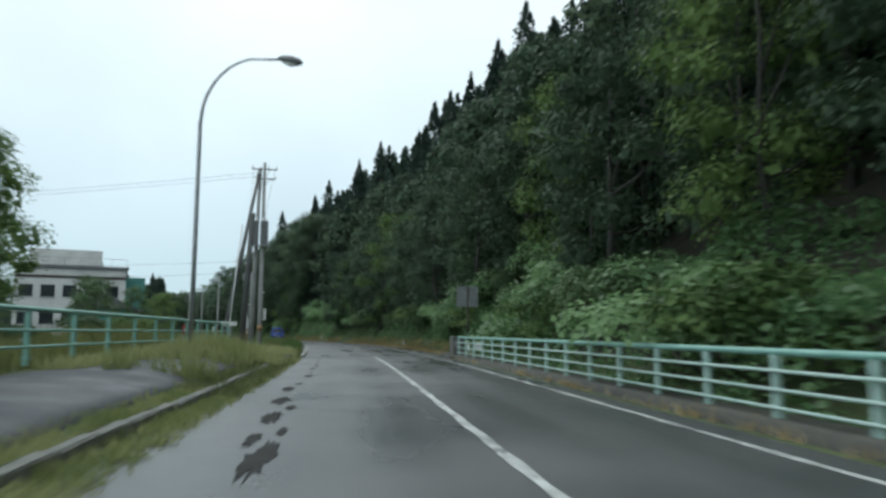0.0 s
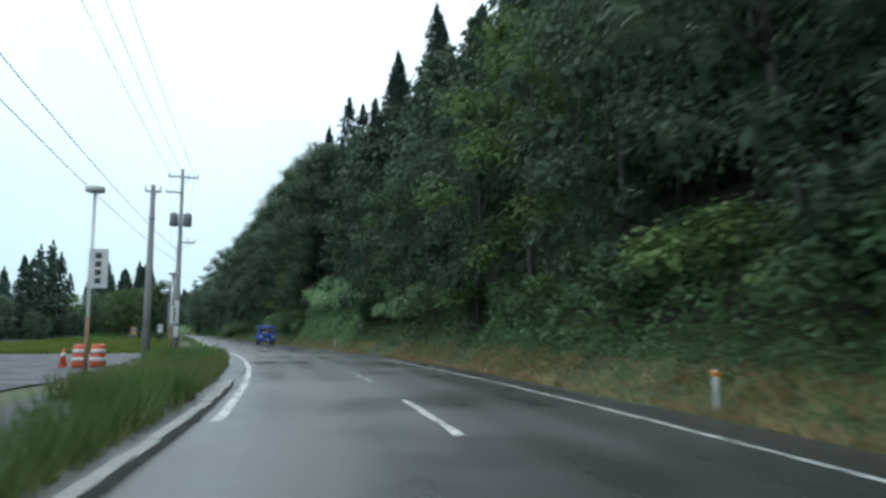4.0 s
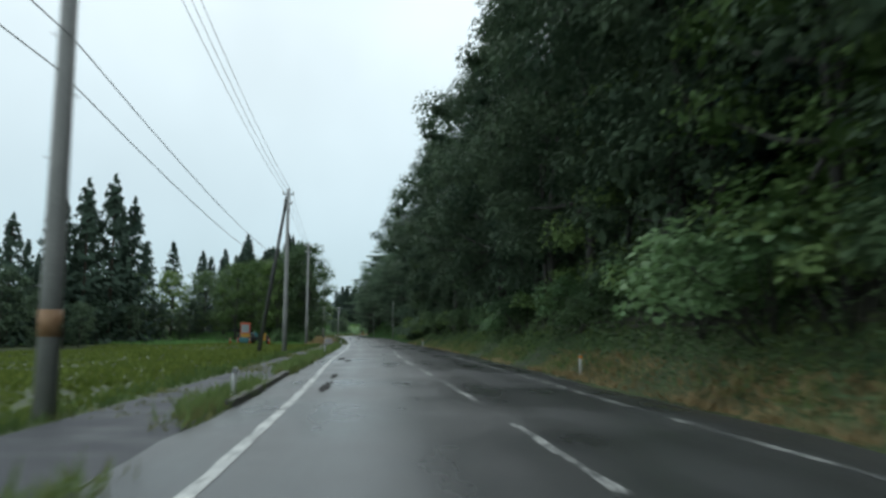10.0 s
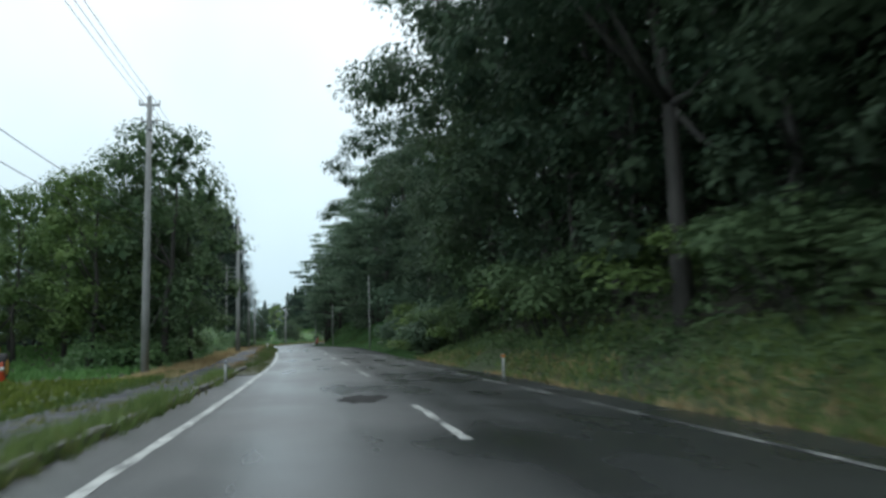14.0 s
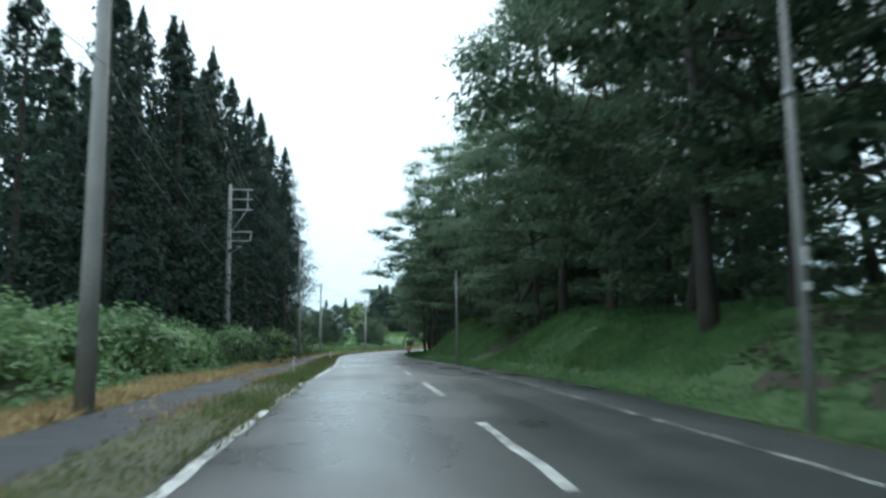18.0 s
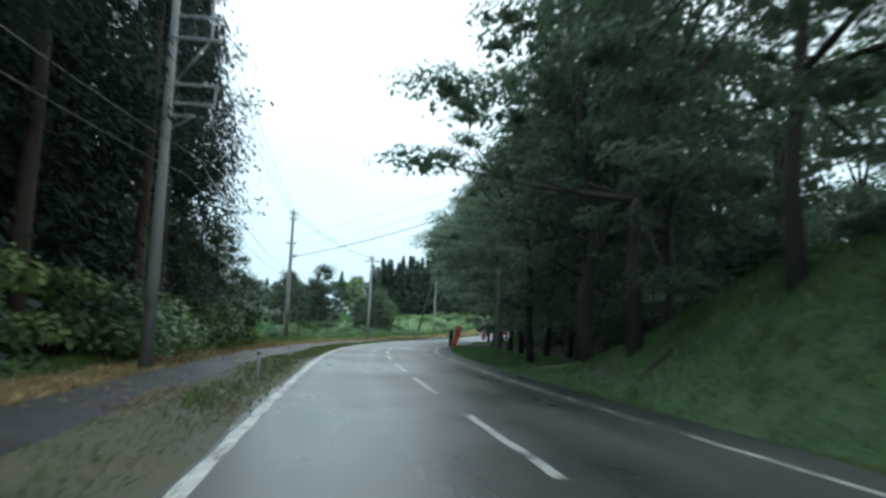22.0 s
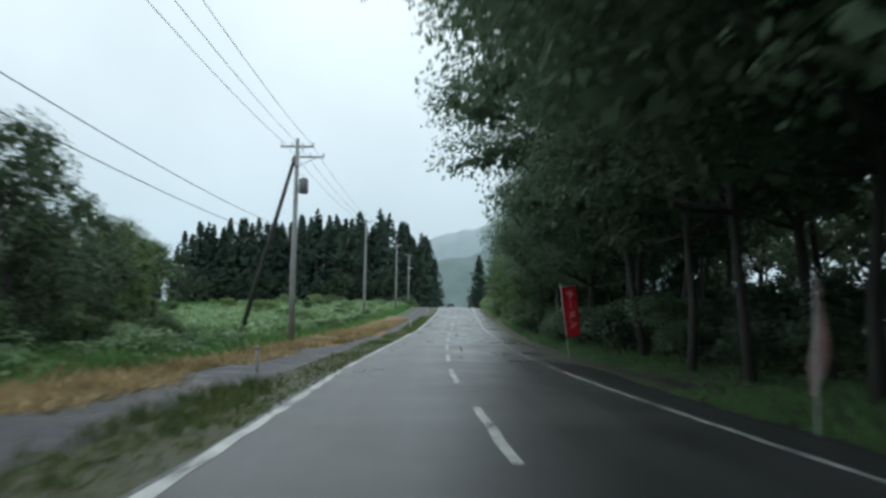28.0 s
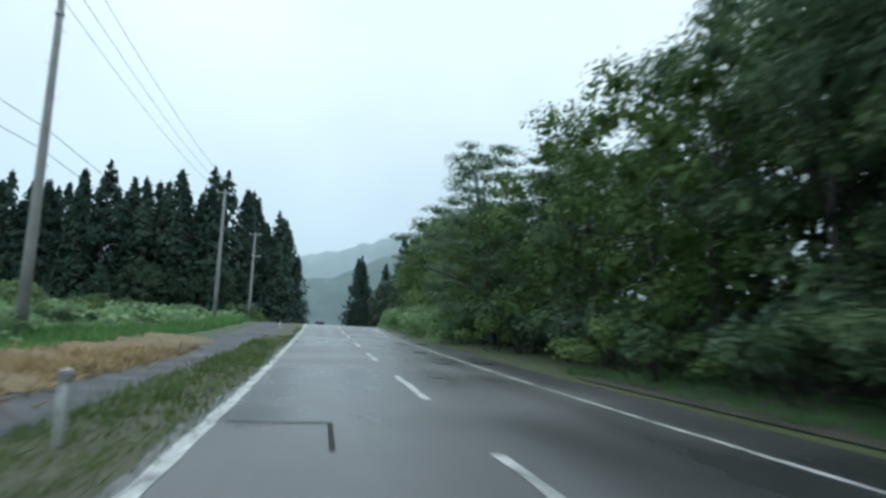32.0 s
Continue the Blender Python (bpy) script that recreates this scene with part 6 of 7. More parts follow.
strip("sidewalk", np.arange(4, 69, 2.0), [-8.0, -7.98, -7.2, -6.5, -5.9, -5.4, -4.92, -4.9], lambda s, l: float(ground_z(s, l)) + (0.06 if -7.99 < l < -4.91 else -0.3), M_PATH, "damp grey asphalt sidewalk on the bridge approach", "sidewalk")
end = thing("bridge_end_post", spot(67.5, 4.6), "weathered concrete end post of the bridge", "bridge post")
part("block", boxed(-0.32, -0.5, -0.4, 0.32, 0.5, 1.15, 0.03), M_KERB, end)
part("name_plate", boxed(-0.2, -0.515, 0.6, 0.2, -0.505, 0.9, 0.004), M_SIGNBACK, end)
panelb = thing("railing_notice", spot(62.5, 4.75, 0.35), "white board fixed behind the bridge railing", "board")
part("board", boxed(-0.02, -1.2, 0.2, 0.02, 1.2, 0.55, 0.008), M_WHITE, panelb)
part("board", boxed(-0.02, 2.2, 0.1, 0.02, 3.0, 0.6, 0.008), M_WHITE, panelb)

rb = np.random.default_rng(33)
for s, l, k in ((68.9, 4.35, 0.30), (69.8, 4.75, 0.22), (67.2, 3.95, 0.26), (70.8, 4.6, 0.18), (65.6, 4.0, 0.2)):
    rubble = thing("concrete_lump", spot(s, l, 0.0, float(rb.uniform(0, 360))), "broken lump of old concrete beside the bridge end", "rubble", "rubble at the bridge end")
    bm = boxed(-k, -k * 0.7, -0.12, k, k * 0.7, k * 0.8, 0.03)
    for v in bm.verts:
        v.co += 0.25 * k * Vector(noise.noise_vector(v.co * 3.0 + Vector((s, l, 0))))
    part("lump", bm, M_KERB, rubble)
sward("bridge_weeds", 8, 66, 4.02, 4.3, 2600, 0.22, 0.026, M_STRAW, "dry grass along the bridge kerb", 64, 0.6, tuft=7, patchy=0.5)

# ---- marks on the asphalt ----
strip("expansion_joint", [66.05, 66.2], [-3.6, -1.8, 0, 1.8, 3.6], lambda s, l: camber(s, l) + 0.009, M_PATCH, "dark steel joint across the road at the bridge end", "road joint")


def patch(s, l, ds, dl, label="dark wet patch on the asphalt"):
    r = np.random.default_rng(int(s * 10))
    n = 26
    ring = [(s + ds * math.cos(a) * k, l + dl * math.sin(a) * k) for a, k in zip(np.linspace(0, 2 * math.pi, n, endpoint=False), 0.5 + 0.35 * np.abs(np.sin(np.arange(n) * 1.3 + s)) + r.uniform(-0.15, 0.35, n))]
    pts = [(*[float(v) for v in place(*q)], float(camber(*q)) + 0.008) for q in ring]
    tagged(new("asphalt_patch", mesh_of("asphalt_patch", pts, [tuple(range(n))[::-1]], M_PATCH)), label, "road patch", "", "structure")


for s, l, ds, dl in ((38.9, -2.8, 1.0, 0.15), (41.7, -2.9, 0.8, 0.2), (40.3, -2.62, 0.5, 0.1), (35.2, -2.55, 1.3, 0.17), (36.6, -2.8, 0.7, 0.1), (37.2, -2.5, 0.5, 0.08), (44.6, -3.0, 0.8, 0.16), (46.3, -2.85, 0.4, 0.1), (49.6, -2.78, 0.6, 0.15), (51.6, -2.8, 0.3, 0.08), (53.9, -2.85, 0.5, 0.1), (55.3, -2.75, 0.5, 0.09), (57.6, -2.8, 0.5, 0.08), (60.2, -2.8, 0.4, 0.07), (63.0, -2.8, 0.5, 0.08),
                     (203, -3.25, 2.4, 0.25), (200, -2.85, 1.9, 0.2), (236.4, -0.5, 1.1, 0.6), (471.4, 0.58, 2.2, 0.10), (471.8, -0.37, 0.5, 0.12), (443.3, 0.55, 0.35, 0.12), (450.6, 0.75, 2.4, 0.06), (453.5, 0.75, 0.5, 0.1), (182, -2.95, 2.4, 0.14), (187, -2.95, 1.8, 0.12)):
    patch(s, l, ds, dl)
for s0, s1, l0, l1 in ((487.3, 487.37, -2.77, -1.55), (485.5, 487.3, -1.61, -1.55), (477.0, 477.06, -2.44, -1.64), (477.0, 479.6, -1.68, -1.64), (479.6, 479.66, -2.44, -1.64)):
    strip("repair_seam", np.linspace(s0, s1, 4), [l0, l1], lambda s, l: camber(s, l) + 0.008, M_PATCH, "thin tarred repair seam in the asphalt", "road patch")

# ---- kerb stones ----
kerb = tagged(new("kerb"), "mossy concrete kerb stones between road and footpath", "kerb", kind="structure")
stone_meshes = []
for i in range(4):
    bm = boxed(-0.09, -0.585, -0.25, 0.09, 0.585, 0.12, 0.02)
    for v in bm.verts:
        v.co += Vector((random.uniform(-0.012, 0.012), 0, random.uniform(-0.015, 0.012)))
    me = bpy.data.meshes.new("kerb_stone")
    bm.to_mesh(me)
    bm.free()
    me.materials.append(M_CONC if i < 2 else M_KERB)
    stone_meshes.append(me)


def kerb_run(s0, s1, l_of, pick, z_up):
    for i, s in enumerate(np.arange(s0, s1, 1.2)):
        l = l_of(s)
        x, y = place(s, l)
        o = new("kerb_stone", stone_meshes[pick + i % 2])
        o.parent = kerb
        o.matrix_basis = pose(float(x), float(y), float(road_z(s)) + z_up + random.uniform(-0.015, 0.015), random.uniform(-0.6, 0.6), random.uniform(-1.5, 1.5), heading(s) + random.uniform(-0.7, 0.7))


kerb_run(34, 66, lambda s: -4.4 - 0.04 * math.sin(s / 4), 2, 0.03)
kerb_run(66, 100, lambda s: -3.62 - 0.1 * math.sin(s / 9), 0, -0.04)
kerb_run(134, 168.6, lambda s: line_l(s) - 1.08, 2, -0.03)
kerb_run(177.6, 256, lambda s: line_l(s) - 1.08, 2, -0.03)

# ---- buildings beyond the bridge ----
hall = thing("white_building", spot(126.5, -27.6, 0, 6, 0.85), "white two-storey building with a flat roof and railing", "building")
body = part("wall", boxed(-6.5, -8, -0.5, 6.5, 8, 9.6, 0.05), M_WALL, hall)
part("roof", boxed(-6.8, -8.3, 9.6, 6.8, 8.3, 10.0, 0.04), M_ROOF, hall)
part("upper_storey", boxed(-5.0, -6.5, 10.0, 3.5, 6.5, 12.2, 0.05), M_WALL, hall)
for z in (2.4, 5.9):
    for i in range(5):
        for face_y in (-8.0,):
            x = -5.2 + 2.5 * i
            w = part("window", boxed(x - 0.8, face_y - 0.05, z, x + 0.8, face_y + 0.02, z + 1.5, 0.01), M_GLASS, hall)
            part("sill", boxed(x - 0.9, face_y - 0.12, z - 0.08, x + 0.9, face_y - 0.02, z), M_CONC, w)
    for i in range(5):
        y = -6.2 + 3.1 * i
        w = part("window", boxed(6.48, y - 0.9, z, 6.55, y + 0.9, z + 1.5, 0.01), M_GLASS, hall)
        part("sill", boxed(6.5, y - 1.0, z - 0.08, 6.62, y + 1.0, z), M_CONC, w)
for i in range(8):
    part("railing_post", tube([(-6.6 + 1.88 * i, -8.2, 10.0), (-6.6 + 1.88 * i, -8.2, 11.0)], 0.03, 5), M_STEEL, hall)
part("railing_bar", tube([(-6.6, -8.2, 11.0), (6.6, -8.2, 11.0)], 0.03, 5), M_STEEL, hall)
part("stripe", boxed(-6.56, -8.07, 8.3, 6.56, -8.01, 8.65), M_RUST, hall, "faded red stripe under the roof")
wing = part("wing", boxed(6.52, -3.0, 4.4, 9.3, 7.0, 9.0, 0.04), M_SHED, hall, "dark teal sheet-metal wing")
part("lower_wall", boxed(6.52, -2.4, -0.5, 8.9, 6.8, 4.4, 0.02), M_CONC, wing, "grey wall under the wing")
part("eave", boxed(5.2, -9.2, 4.2, 9.6, -3.02, 4.4, 0.02), M_ROOF, hall, "grey canopy over the entrance")

railing_sign = thing("railing_sign", spot(59.0, -8.25, 0, 0), "small red warning plate on the sidewalk railing", "sign")
part("plate", boxed(-0.03, -0.26, 0.75, -0.01, 0.26, 1.15, 0.004), M_RED, railing_sign)
part("backing", boxed(-0.09, -0.05, 0.28, -0.035, 0.05, 1.1, 0.004), M_STEEL, railing_sign)
part("symbol_bar", boxed(-0.008, -0.10, 0.84, -0.004, 0.10, 1.0), M_WHITE, railing_sign)
conduit = thing("cable_conduit", spot(74.0, -8.3, 0.0), "white cable conduit rising from a pale steel box", "conduit")
part("pedestal", boxed(-0.10, -0.10, -0.3, 0.10, 0.10, 1.62, 0.01), M_STEEL, conduit)
part("box", boxed(-0.5, -0.14, 1.62, 0.42, 0.14, 1.86, 0.02), M_WHITE, conduit)
part("pipe", tube([(0.0, 0.0, 1.86), (0.22, 0.5, 5.0), (0.45, 1.0, 8.0)], 0.045, 8), M_WHITE, conduit)
shed = thing("green_shed", spot(94, -20.0, 0, 8, 0.9), "green sheet-metal shed with a grey roof", "shed")
part("wall", boxed(-2.6, -3.2, -0.3, 2.6, 3.2, 3.4, 0.02), M_SHED, shed)
roof_bm = bmesh.new()
rv = [roof_bm.verts.new(p) for p in ((-2.9, -3.5, 3.4), (2.9, -3.5, 3.4), (2.9, 3.5, 3.4), (-2.9, 3.5, 3.4), (0, -3.5, 4.9), (0, 3.5, 4.9))]
for f in ((0, 1, 4), (2, 3, 5), (1, 2, 5, 4), (3, 0, 4, 5), (3, 2, 1, 0)):
    roof_bm.faces.new([rv[i] for i in f])
part("roof", roof_bm, M_ROOF, shed)
part("door", boxed(-0.8, -3.25, 0, 0.8, -3.19, 2.3, 0.01), M_SIGNBACK, shed)


# ---- vehicles ----
def wheel(parent, x, y, r, w, rim_mat):
    t = part("wheel", tube([(x - w / 2, y, r), (x - w / 2 + 0.03, y, r), (x + w / 2 - 0.03, y, r), (x + w / 2, y, r)], [r * 0.9, r, r, r * 0.9], 20), M_RUBBER, parent)
    part("rim", tube([(x - w / 2 - 0.01, y, r), (x + w / 2 + 0.01, y, r)], r * 0.55, 14), rim_mat, t)
    return t


def side_profile(prof, half, bevel, taper=None):
    """A closed (y, z) outline drawn out across x, with softened edges."""
    bm = bmesh.new()
    lv = [[bm.verts.new((sx * half * (taper(y, z) if taper else 1.0), y, z)) for y, z in prof] for sx in (-1, 1)]
    bm.faces.new(lv[0])
    bm.faces.new(lv[1][::-1])
    for i in range(len(prof)):
        j = (i + 1) % len(prof)
        bm.faces.new((lv[0][j], lv[0][i], lv[1][i], lv[1][j]))
    bmesh.ops.bevel(bm, geom=list(bm.edges), offset=bevel, segments=2, affect="EDGES", profile=0.5)
    return bm


TRUCK_S, TRUCK_L = 161.8, 2.45
truck = thing("flatbed_truck", pose(*[float(v) for v in place(TRUCK_S, TRUCK_L)], float(camber(TRUCK_S, TRUCK_L)) + 0.005, 0, 0, heading(TRUCK_S)),
              "bright blue double-cab flatbed truck on the wet road", "truck")
cab_outline = [(0.10, 0.60), (0.02, 0.74), (0.0, 1.10), (0.10, 1.24), (0.50, 1.93), (0.66, 2.02), (2.26, 2.02), (2.36, 1.94), (2.36, 0.60),
               (1.20, 0.60), (1.12, 0.84), (0.94, 0.98), (0.60, 0.98), (0.42, 0.84), (0.36, 0.60)]
shell = part("cab", side_profile(cab_outline, 0.85, 0.025, lambda y, z: 0.94 if z > 1.85 else 1.0), M_BLUE, truck)
for f in shell.data.polygons:
    f.use_smooth = f.area < 0.02
ws = bmesh.new()
q = [ws.verts.new(p) for p in ((-0.79, 0.115, 1.285), (0.79, 0.115, 1.285), (0.74, 0.465, 1.89), (-0.74, 0.465, 1.89))]
ws.faces.new(q)
bmesh.ops.solidify(ws, geom=ws.faces[:], thickness=-0.02)
screen = part("windscreen", ws, M_GLASS, shell)
part("dash_paper", boxed(-0.6, 0.105, 1.30, 0.05, 0.12, 1.36), M_WHITE, screen, "pale papers behind the windscreen")
for x0 in (-0.55, 0.12):
    part("wiper", tube([(x0, 0.085, 1.27), (x0 + 0.5, 0.10, 1.30)], 0.012, 4), M_DARK, shell)
part("cowl", boxed(-0.8, 0.03, 1.20, 0.8, 0.10, 1.255, 0.01), M_DARK, shell)
grille = part("grille", boxed(-0.42, -0.012, 0.80, 0.42, 0.03, 0.98, 0.01), M_CARBLUE, shell)
for z in (0.83, 0.88, 0.93):
    part("grille_bar", boxed(-0.40, -0.022, z, 0.40, -0.008, z + 0.022), M_BLUE, grille)
part("badge", boxed(-0.10, -0.012, 1.03, 0.10, 0.004, 1.06, 0.004), M_STEEL, shell)
bumper = part("bumper", boxed(-0.86, -0.10, 0.46, 0.86, 0.16, 0.70, 0.03), M_BLUE, truck)
part("bumper_gap", boxed(-0.80, -0.03, 0.70, 0.80, 0.05, 0.76), M_DARK, bumper)
for x in (-0.55, 0.55):
    part("fog_recess", boxed(x - 0.13, -0.108, 0.53, x + 0.13, -0.09, 0.63, 0.008), M_DARK, bumper)
plate = part("number_plate", boxed(-0.17, -0.115, 0.50, 0.17, -0.102, 0.67, 0.003), M_WHITE, bumper)
part("lettering_bar", boxed(-0.12, -0.119, 0.545, 0.12, -0.1155, 0.60), M_INK, plate)
for sx in (-1, 1):
    lamp_unit = part("headlight", boxed(sx * 0.66 - 0.17, -0.02, 0.78, sx * 0.66 + 0.17, 0.10, 1.0, 0.035), M_STEEL, shell, "clear headlight with a chrome bowl")
    for x, r in ((0.60, 0.07), (0.73, 0.06)):
        part("bulb_glass", tube([(sx * x, -0.03, 0.88), (sx * x, 0.0, 0.88)], [r * 0.7, r], 12), M_WHITE, lamp_unit)
    part("side_marker", boxed(sx * 0.852 - 0.012, 0.05, 0.80, sx * 0.852 + 0.012, 0.30, 0.96, 0.008), M_WHITE, shell, "white corner lamp")
    for y0, y1, lift in ((0.66, 1.32, 0.0), (1.50, 2.14, 0.04)):
        win = part("side_window", boxed(sx * 0.838 - 0.02, y0, 1.30 + lift, sx * 0.838 + 0.02, y1, 1.84, 0.012), M_GLASS, shell)
        # pale strip added for the sky's reflection along the window's top
        part("visor", boxed(sx * 0.842 - 0.024, y0, 1.75, sx * 0.842 + 0.024, y1, 1.86, 0.008), M_PANE, win, "pale strip painted as sky reflection in the pane")
    for y in (1.36, 2.20):
        part("door_handle", boxed(sx * 0.855 - 0.02, y, 1.13, sx * 0.855 + 0.02, y + 0.12, 1.17, 0.006), M_DARK, shell)
    part("door_seam", boxed(sx * 0.851 - 0.004, 1.40, 0.64, sx * 0.851 + 0.004, 1.412, 1.9), M_DARK, shell)
    stalk = part("mirror_arm", tube([(sx * 0.84, 0.50, 1.20), (sx * 0.99, 0.40, 1.32), (sx * 0.99, 0.40, 1.72)], 0.015, 6), M_DARK, shell)
    part("mirror", boxed(sx * 0.99 - 0.09, 0.36, 1.36, sx * 0.99 + 0.09, 0.44, 1.68, 0.03), M_DARK, stalk)
    part("mudguard", boxed(sx * 0.72 - 0.12, 4.12, 0.25, sx * 0.72 + 0.12, 4.15, 0.62, 0.005), M_RUBBER, truck)
    for y in (0.78, 3.70):
        wheel(truck, sx * 0.72, y, 0.33, 0.2, M_STEEL)
part("chassis", boxed(-0.38, 0.2, 0.40, 0.38, 4.7, 0.62, 0.02), M_DARK, truck)
part("fuel_tank", boxed(-0.80, 2.45, 0.38, -0.45, 3.15, 0.66, 0.04), M_DARK, truck)
part("bed_floor", boxed(-0.84, 2.44, 0.74, 0.84, 4.80, 0.82, 0.01), M_BLUE, truck)
for sx in (-1, 1):
    board = part("side_gate", boxed(sx * 0.84 - 0.02, 2.48, 0.80, sx * 0.84 + 0.02, 4.80, 1.17, 0.01), M_BLUE, truck)
    part("rail", boxed(sx * 0.865 - 0.008, 2.5, 0.95, sx * 0.865 + 0.008, 4.78, 0.98), M_BLUE, board)
    part("headboard_post", boxed(sx * 0.81 - 0.03, 2.42, 0.82, sx * 0.81 + 0.03, 2.48, 2.10, 0.008), M_BLUE, truck)
part("tail_gate", boxed(-0.82, 4.78, 0.80, 0.82, 4.82, 1.17, 0.01), M_BLUE, truck)
for z in (1.3, 1.7, 2.04):
    part("headboard_bar", boxed(-0.79, 2.43, z, 0.79, 2.47, z + 0.05, 0.006), M_BLUE, truck)
x, y = place(TRUCK_S + 2.95, TRUCK_L - 0.45)
bundle = thing("cloth_bundle", pose(float(x), float(y), float(camber(TRUCK_S, TRUCK_L)) + 0.826, 0, 0, heading(TRUCK_S)), "crumpled white cloth heaped in the truck bed", "bundle")
bm = bmesh.new()
bmesh.ops.create_icosphere(bm, subdivisions=3, radius=0.3)
for v in bm.verts:
    k = 1 + 0.28 * noise.noise(v.co * 6.0) + 0.12 * noise.noise(v.co * 15.0)
    v.co = Vector((v.co.x * k, v.co.y * 1.35 * k, max(0.0, (v.co.z + 0.2) * k)))
part("cloth", bm, M_WHITE, bundle)


def far_car(s, l, turn, paint, label):
    e = thing("car", pose(*[float(v) for v in place(s, l)], float(camber(s, l)) + 0.005, 0, 0, heading(s) + turn), label, "car")
    bm = bmesh.new()
    prof = [(-2.0, 0.3), (-2.05, 0.75), (-1.75, 0.95), (-1.35, 1.42), (0.35, 1.48), (1.05, 0.98), (1.95, 0.8), (2.0, 0.3)]
    lv = [[bm.verts.new((x * (1 if z < 1.0 else 0.82), y, z)) for y, z in prof] for x in (-0.82, 0.82)]
    bm.faces.new(lv[0])
    bm.faces.new(lv[1][::-1])
    for i in range(len(prof)):
        j = (i + 1) % len(prof)
        bm.faces.new((lv[0][j], lv[0][i], lv[1][i], lv[1][j]))
    bmesh.ops.bevel(bm, geom=list(bm.edges), offset=0.06, segments=2, affect="EDGES", profile=0.5)
    b = part("body", bm, paint, e)
    part("rear_window", boxed(-0.6, -1.72, 1.0, 0.6, -1.5, 1.36, 0.04), M_GLASS, b)
    part("windscreen", boxed(-0.6, 0.4, 1.0, 0.6, 0.72, 1.36, 0.04), M_GLASS, b)
    part("number_plate", boxed(-0.17, -2.07, 0.55, 0.17, -2.04, 0.7), M_WHITE, b)
    for sx in (-1, 1):
        part("tail_light", boxed(sx * 0.66 - 0.12, -2.06, 0.75, sx * 0.66 + 0.12, -1.98, 0.9, 0.01), M_RED, b)
        part("side_window", boxed(sx * 0.7 - 0.06, -1.1, 1.0, sx * 0.7 + 0.06, 0.3, 1.36, 0.02), M_GLASS, b)
        for y in (-1.25, 1.25):
            wheel(e, sx * 0.74, y, 0.31, 0.2, M_STEEL)
    return e


far_car(604, -1.6, 0, M_CARBLUE, "dark blue car driving away in the near lane")

tractor = thing("tractor", spot(251, -14.9, 0.02, 6), "orange farm tractor with a glazed cab parked on the grass", "tractor")
part("chassis", boxed(-1.0, -0.3, 0.45, 0.9, 1.6, 0.8, 0.05), M_DARK, tractor)
part("body", boxed(-1.1, -0.35, 0.75, 0.0, 0.9, 1.2, 0.08), M_YELLOW, tractor)
part("hood", boxed(-0.05, -0.1, 0.7, 0.85, 1.7, 1.3, 0.12), M_TEAL, tractor)
tcab = part("cab", boxed(-1.08, -0.4, 1.18, -0.02, 0.8, 1.3, 0.03), M_REDORANGE, tractor)
for x, y in ((-1.04, -0.36), (-0.06, -0.36), (-1.04, 0.76), (-0.06, 0.76)):
    part("pillar", boxed(x - 0.045, y - 0.045, 1.25, x + 0.045, y + 0.045, 2.3, 0.015), M_REDORANGE, tcab)
part("roof", boxed(-1.15, -0.48, 2.28, 0.05, 0.88, 2.42, 0.06), M_REDORANGE, tcab)
part("rear_window", boxed(-1.0, -0.38, 1.3, -0.1, -0.35, 2.26), M_PANE, tcab)
part("side_window", boxed(-0.08, -0.3, 1.3, -0.05, 0.7, 2.26), M_PANE, tcab)
part("side_window", boxed(-1.05, -0.3, 1.3, -1.02, 0.7, 2.26), M_PANE, tcab)
part("implement", boxed(-1.2, -1.2, 0.12, -0.15, -0.5, 0.72, 0.1), M_TEAL, tractor, "teal tiller hung low behind the tractor")
for i in range(5):
    part("tine", boxed(-1.1 + 0.21 * i, -1.1, -0.02, -1.04 + 0.21 * i, -0.7, 0.16), M_RUST, tractor)
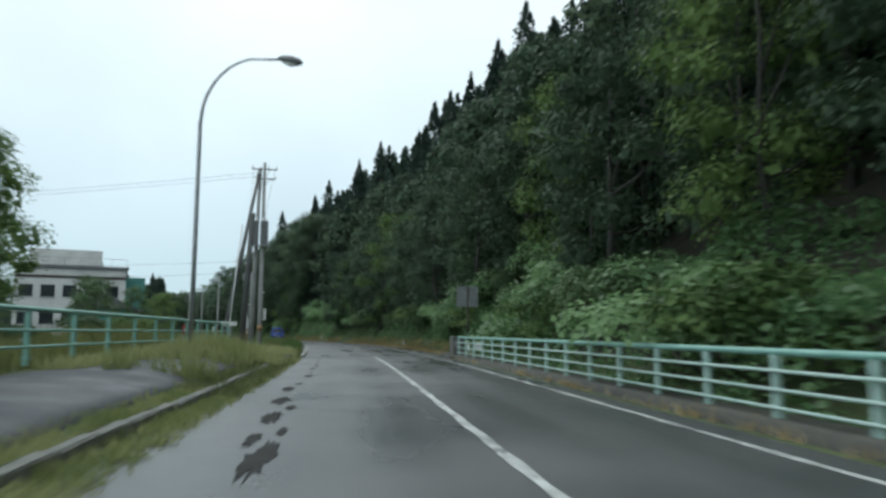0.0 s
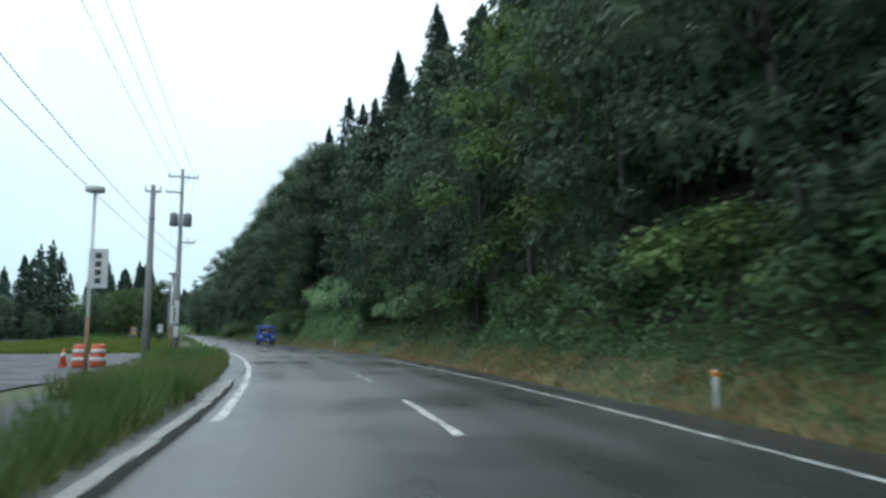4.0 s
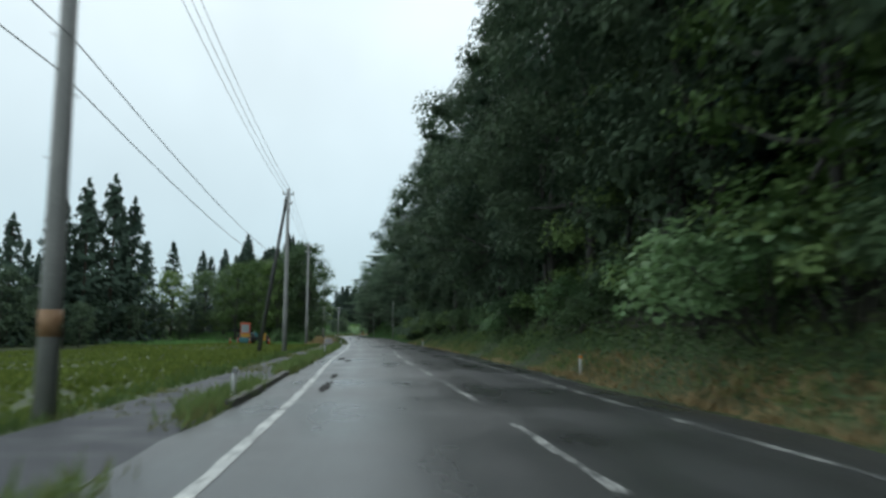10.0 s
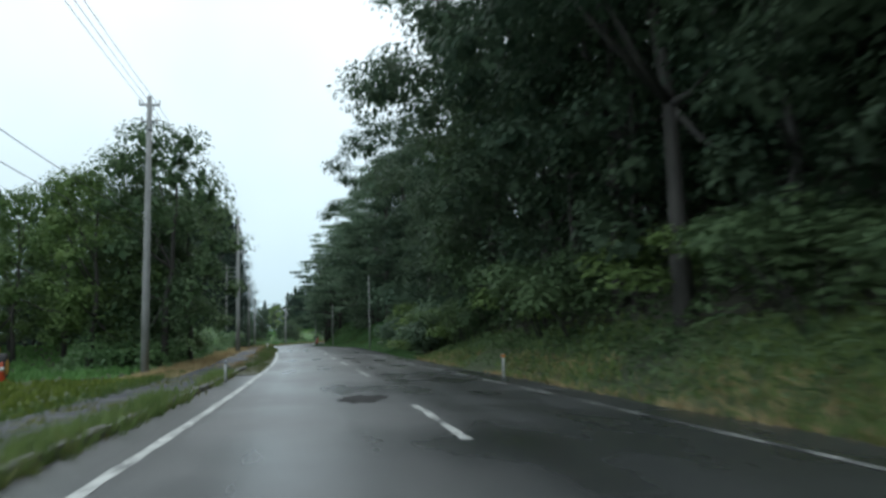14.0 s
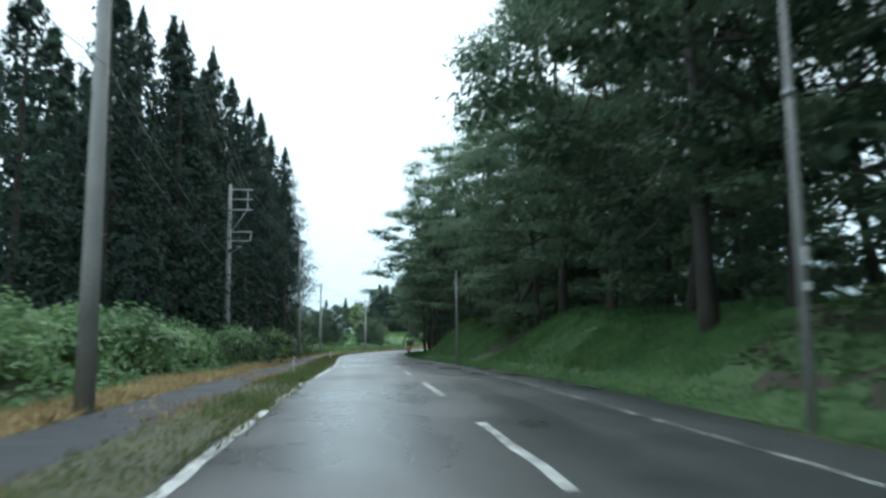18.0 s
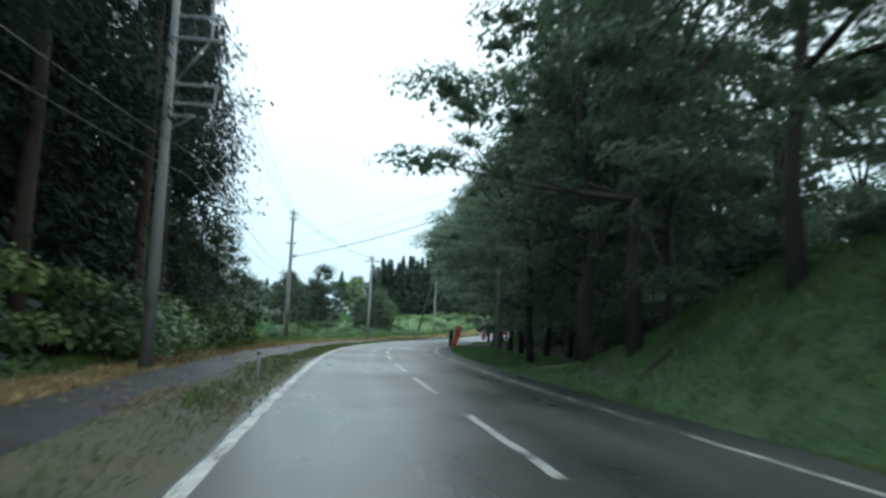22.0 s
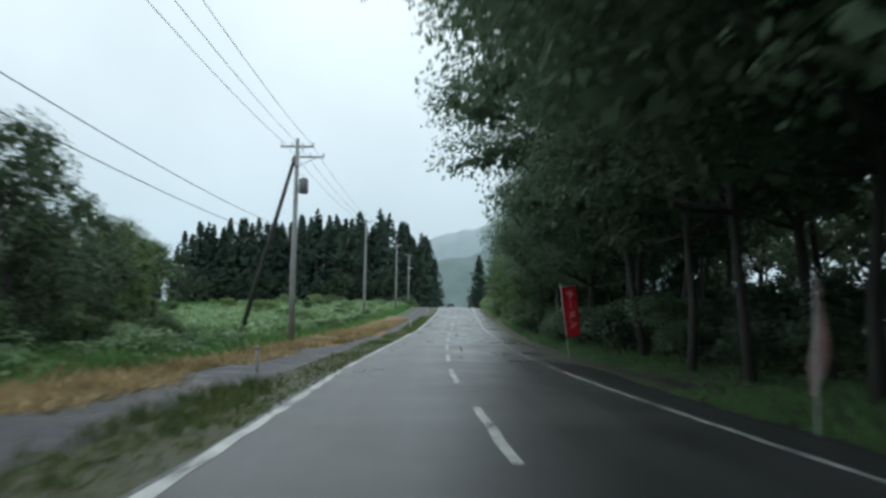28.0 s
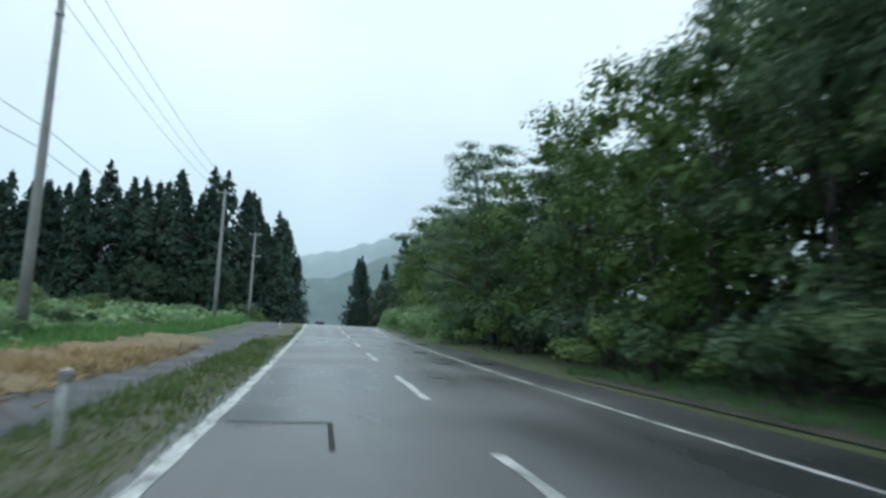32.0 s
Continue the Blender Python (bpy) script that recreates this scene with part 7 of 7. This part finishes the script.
for x, r in ((-1.25, 0.62), (0.3, 0.62)):
    wheel(tractor, x, 0.0, r, 0.36, M_YELLOW)
for x in (-0.9, 0.5):
    wheel(tractor, x, 1.8, 0.4, 0.24, M_YELLOW)
cart = thing("farm_cart", spot(250.6, -13.1, 0.02, 10), "small yellow farm cart with one dark wheel in the grass", "cart")
part("side_board", boxed(-0.3, -0.25, 0.35, 0.0, 0.9, 1.25, 0.04), M_YELLOW, cart)
part("drawbar", tube([(-0.15, -0.2, 0.4), (-0.5, -1.0, 0.35)], 0.04, 6), M_RUST, cart)
wheel(cart, 0.22, 0.1, 0.52, 0.3, M_YELLOW)

# ---- far wooded hills ----
def far_hill(name, s_mid, ridge, depth, mat, seed, label):
    """A long hill across the road's end; ridge gives its height along l."""
    nx, ny = 120, 12
    verts, faces = [], []
    lo, hi = ridge[0][0], ridge[-1][0]
    for i in range(nx + 1):
        l = lo + (hi - lo) * i / nx
        top = float(np.interp(l, [p[0] for p in ridge], [p[1] for p in ridge]))
        for j in range(ny + 1):
            v = j / ny - 0.5
            x, y = place(s_mid + v * depth, l)
            z = top * math.cos(math.pi * v) ** 1.2 * (1 + 0.035 * noise.noise((l / 34.0, v * 6, seed)) + 0.015 * noise.noise((l / 7.0, v * 20, seed))) - 12
            verts.append((float(x), float(y), z))
    w = ny + 1
    for i in range(nx):
        for j in range(ny):
            k = i * w + j
            faces.append((k, k + w, k + w + 1, k + 1))
    tagged(new(name, mesh_of(name, verts, faces, mat, True)), label, "hills", kind="structure")


# both hills carry their haze in the base colour
far_hill("backdrop_hills", 2700, [(-640, 0), (-420, 110), (-200, 235), (-50, 300), (60, 320), (140, 350), (250, 385), (390, 402), (560, 400), (760, 260), (950, 0)], 900, M_HILL, 3, "wooded ridge with pale haze painted into its colour")
far_hill("backdrop_foothill", 1500, [(-300, 0), (-160, 70), (-20, 112), (20, 118), (60, 138), (95, 154), (130, 164), (240, 170), (380, 90), (480, 0)], 420, M_NEARHILL, 8, "wooded foothill with haze painted into its grey-green colour")
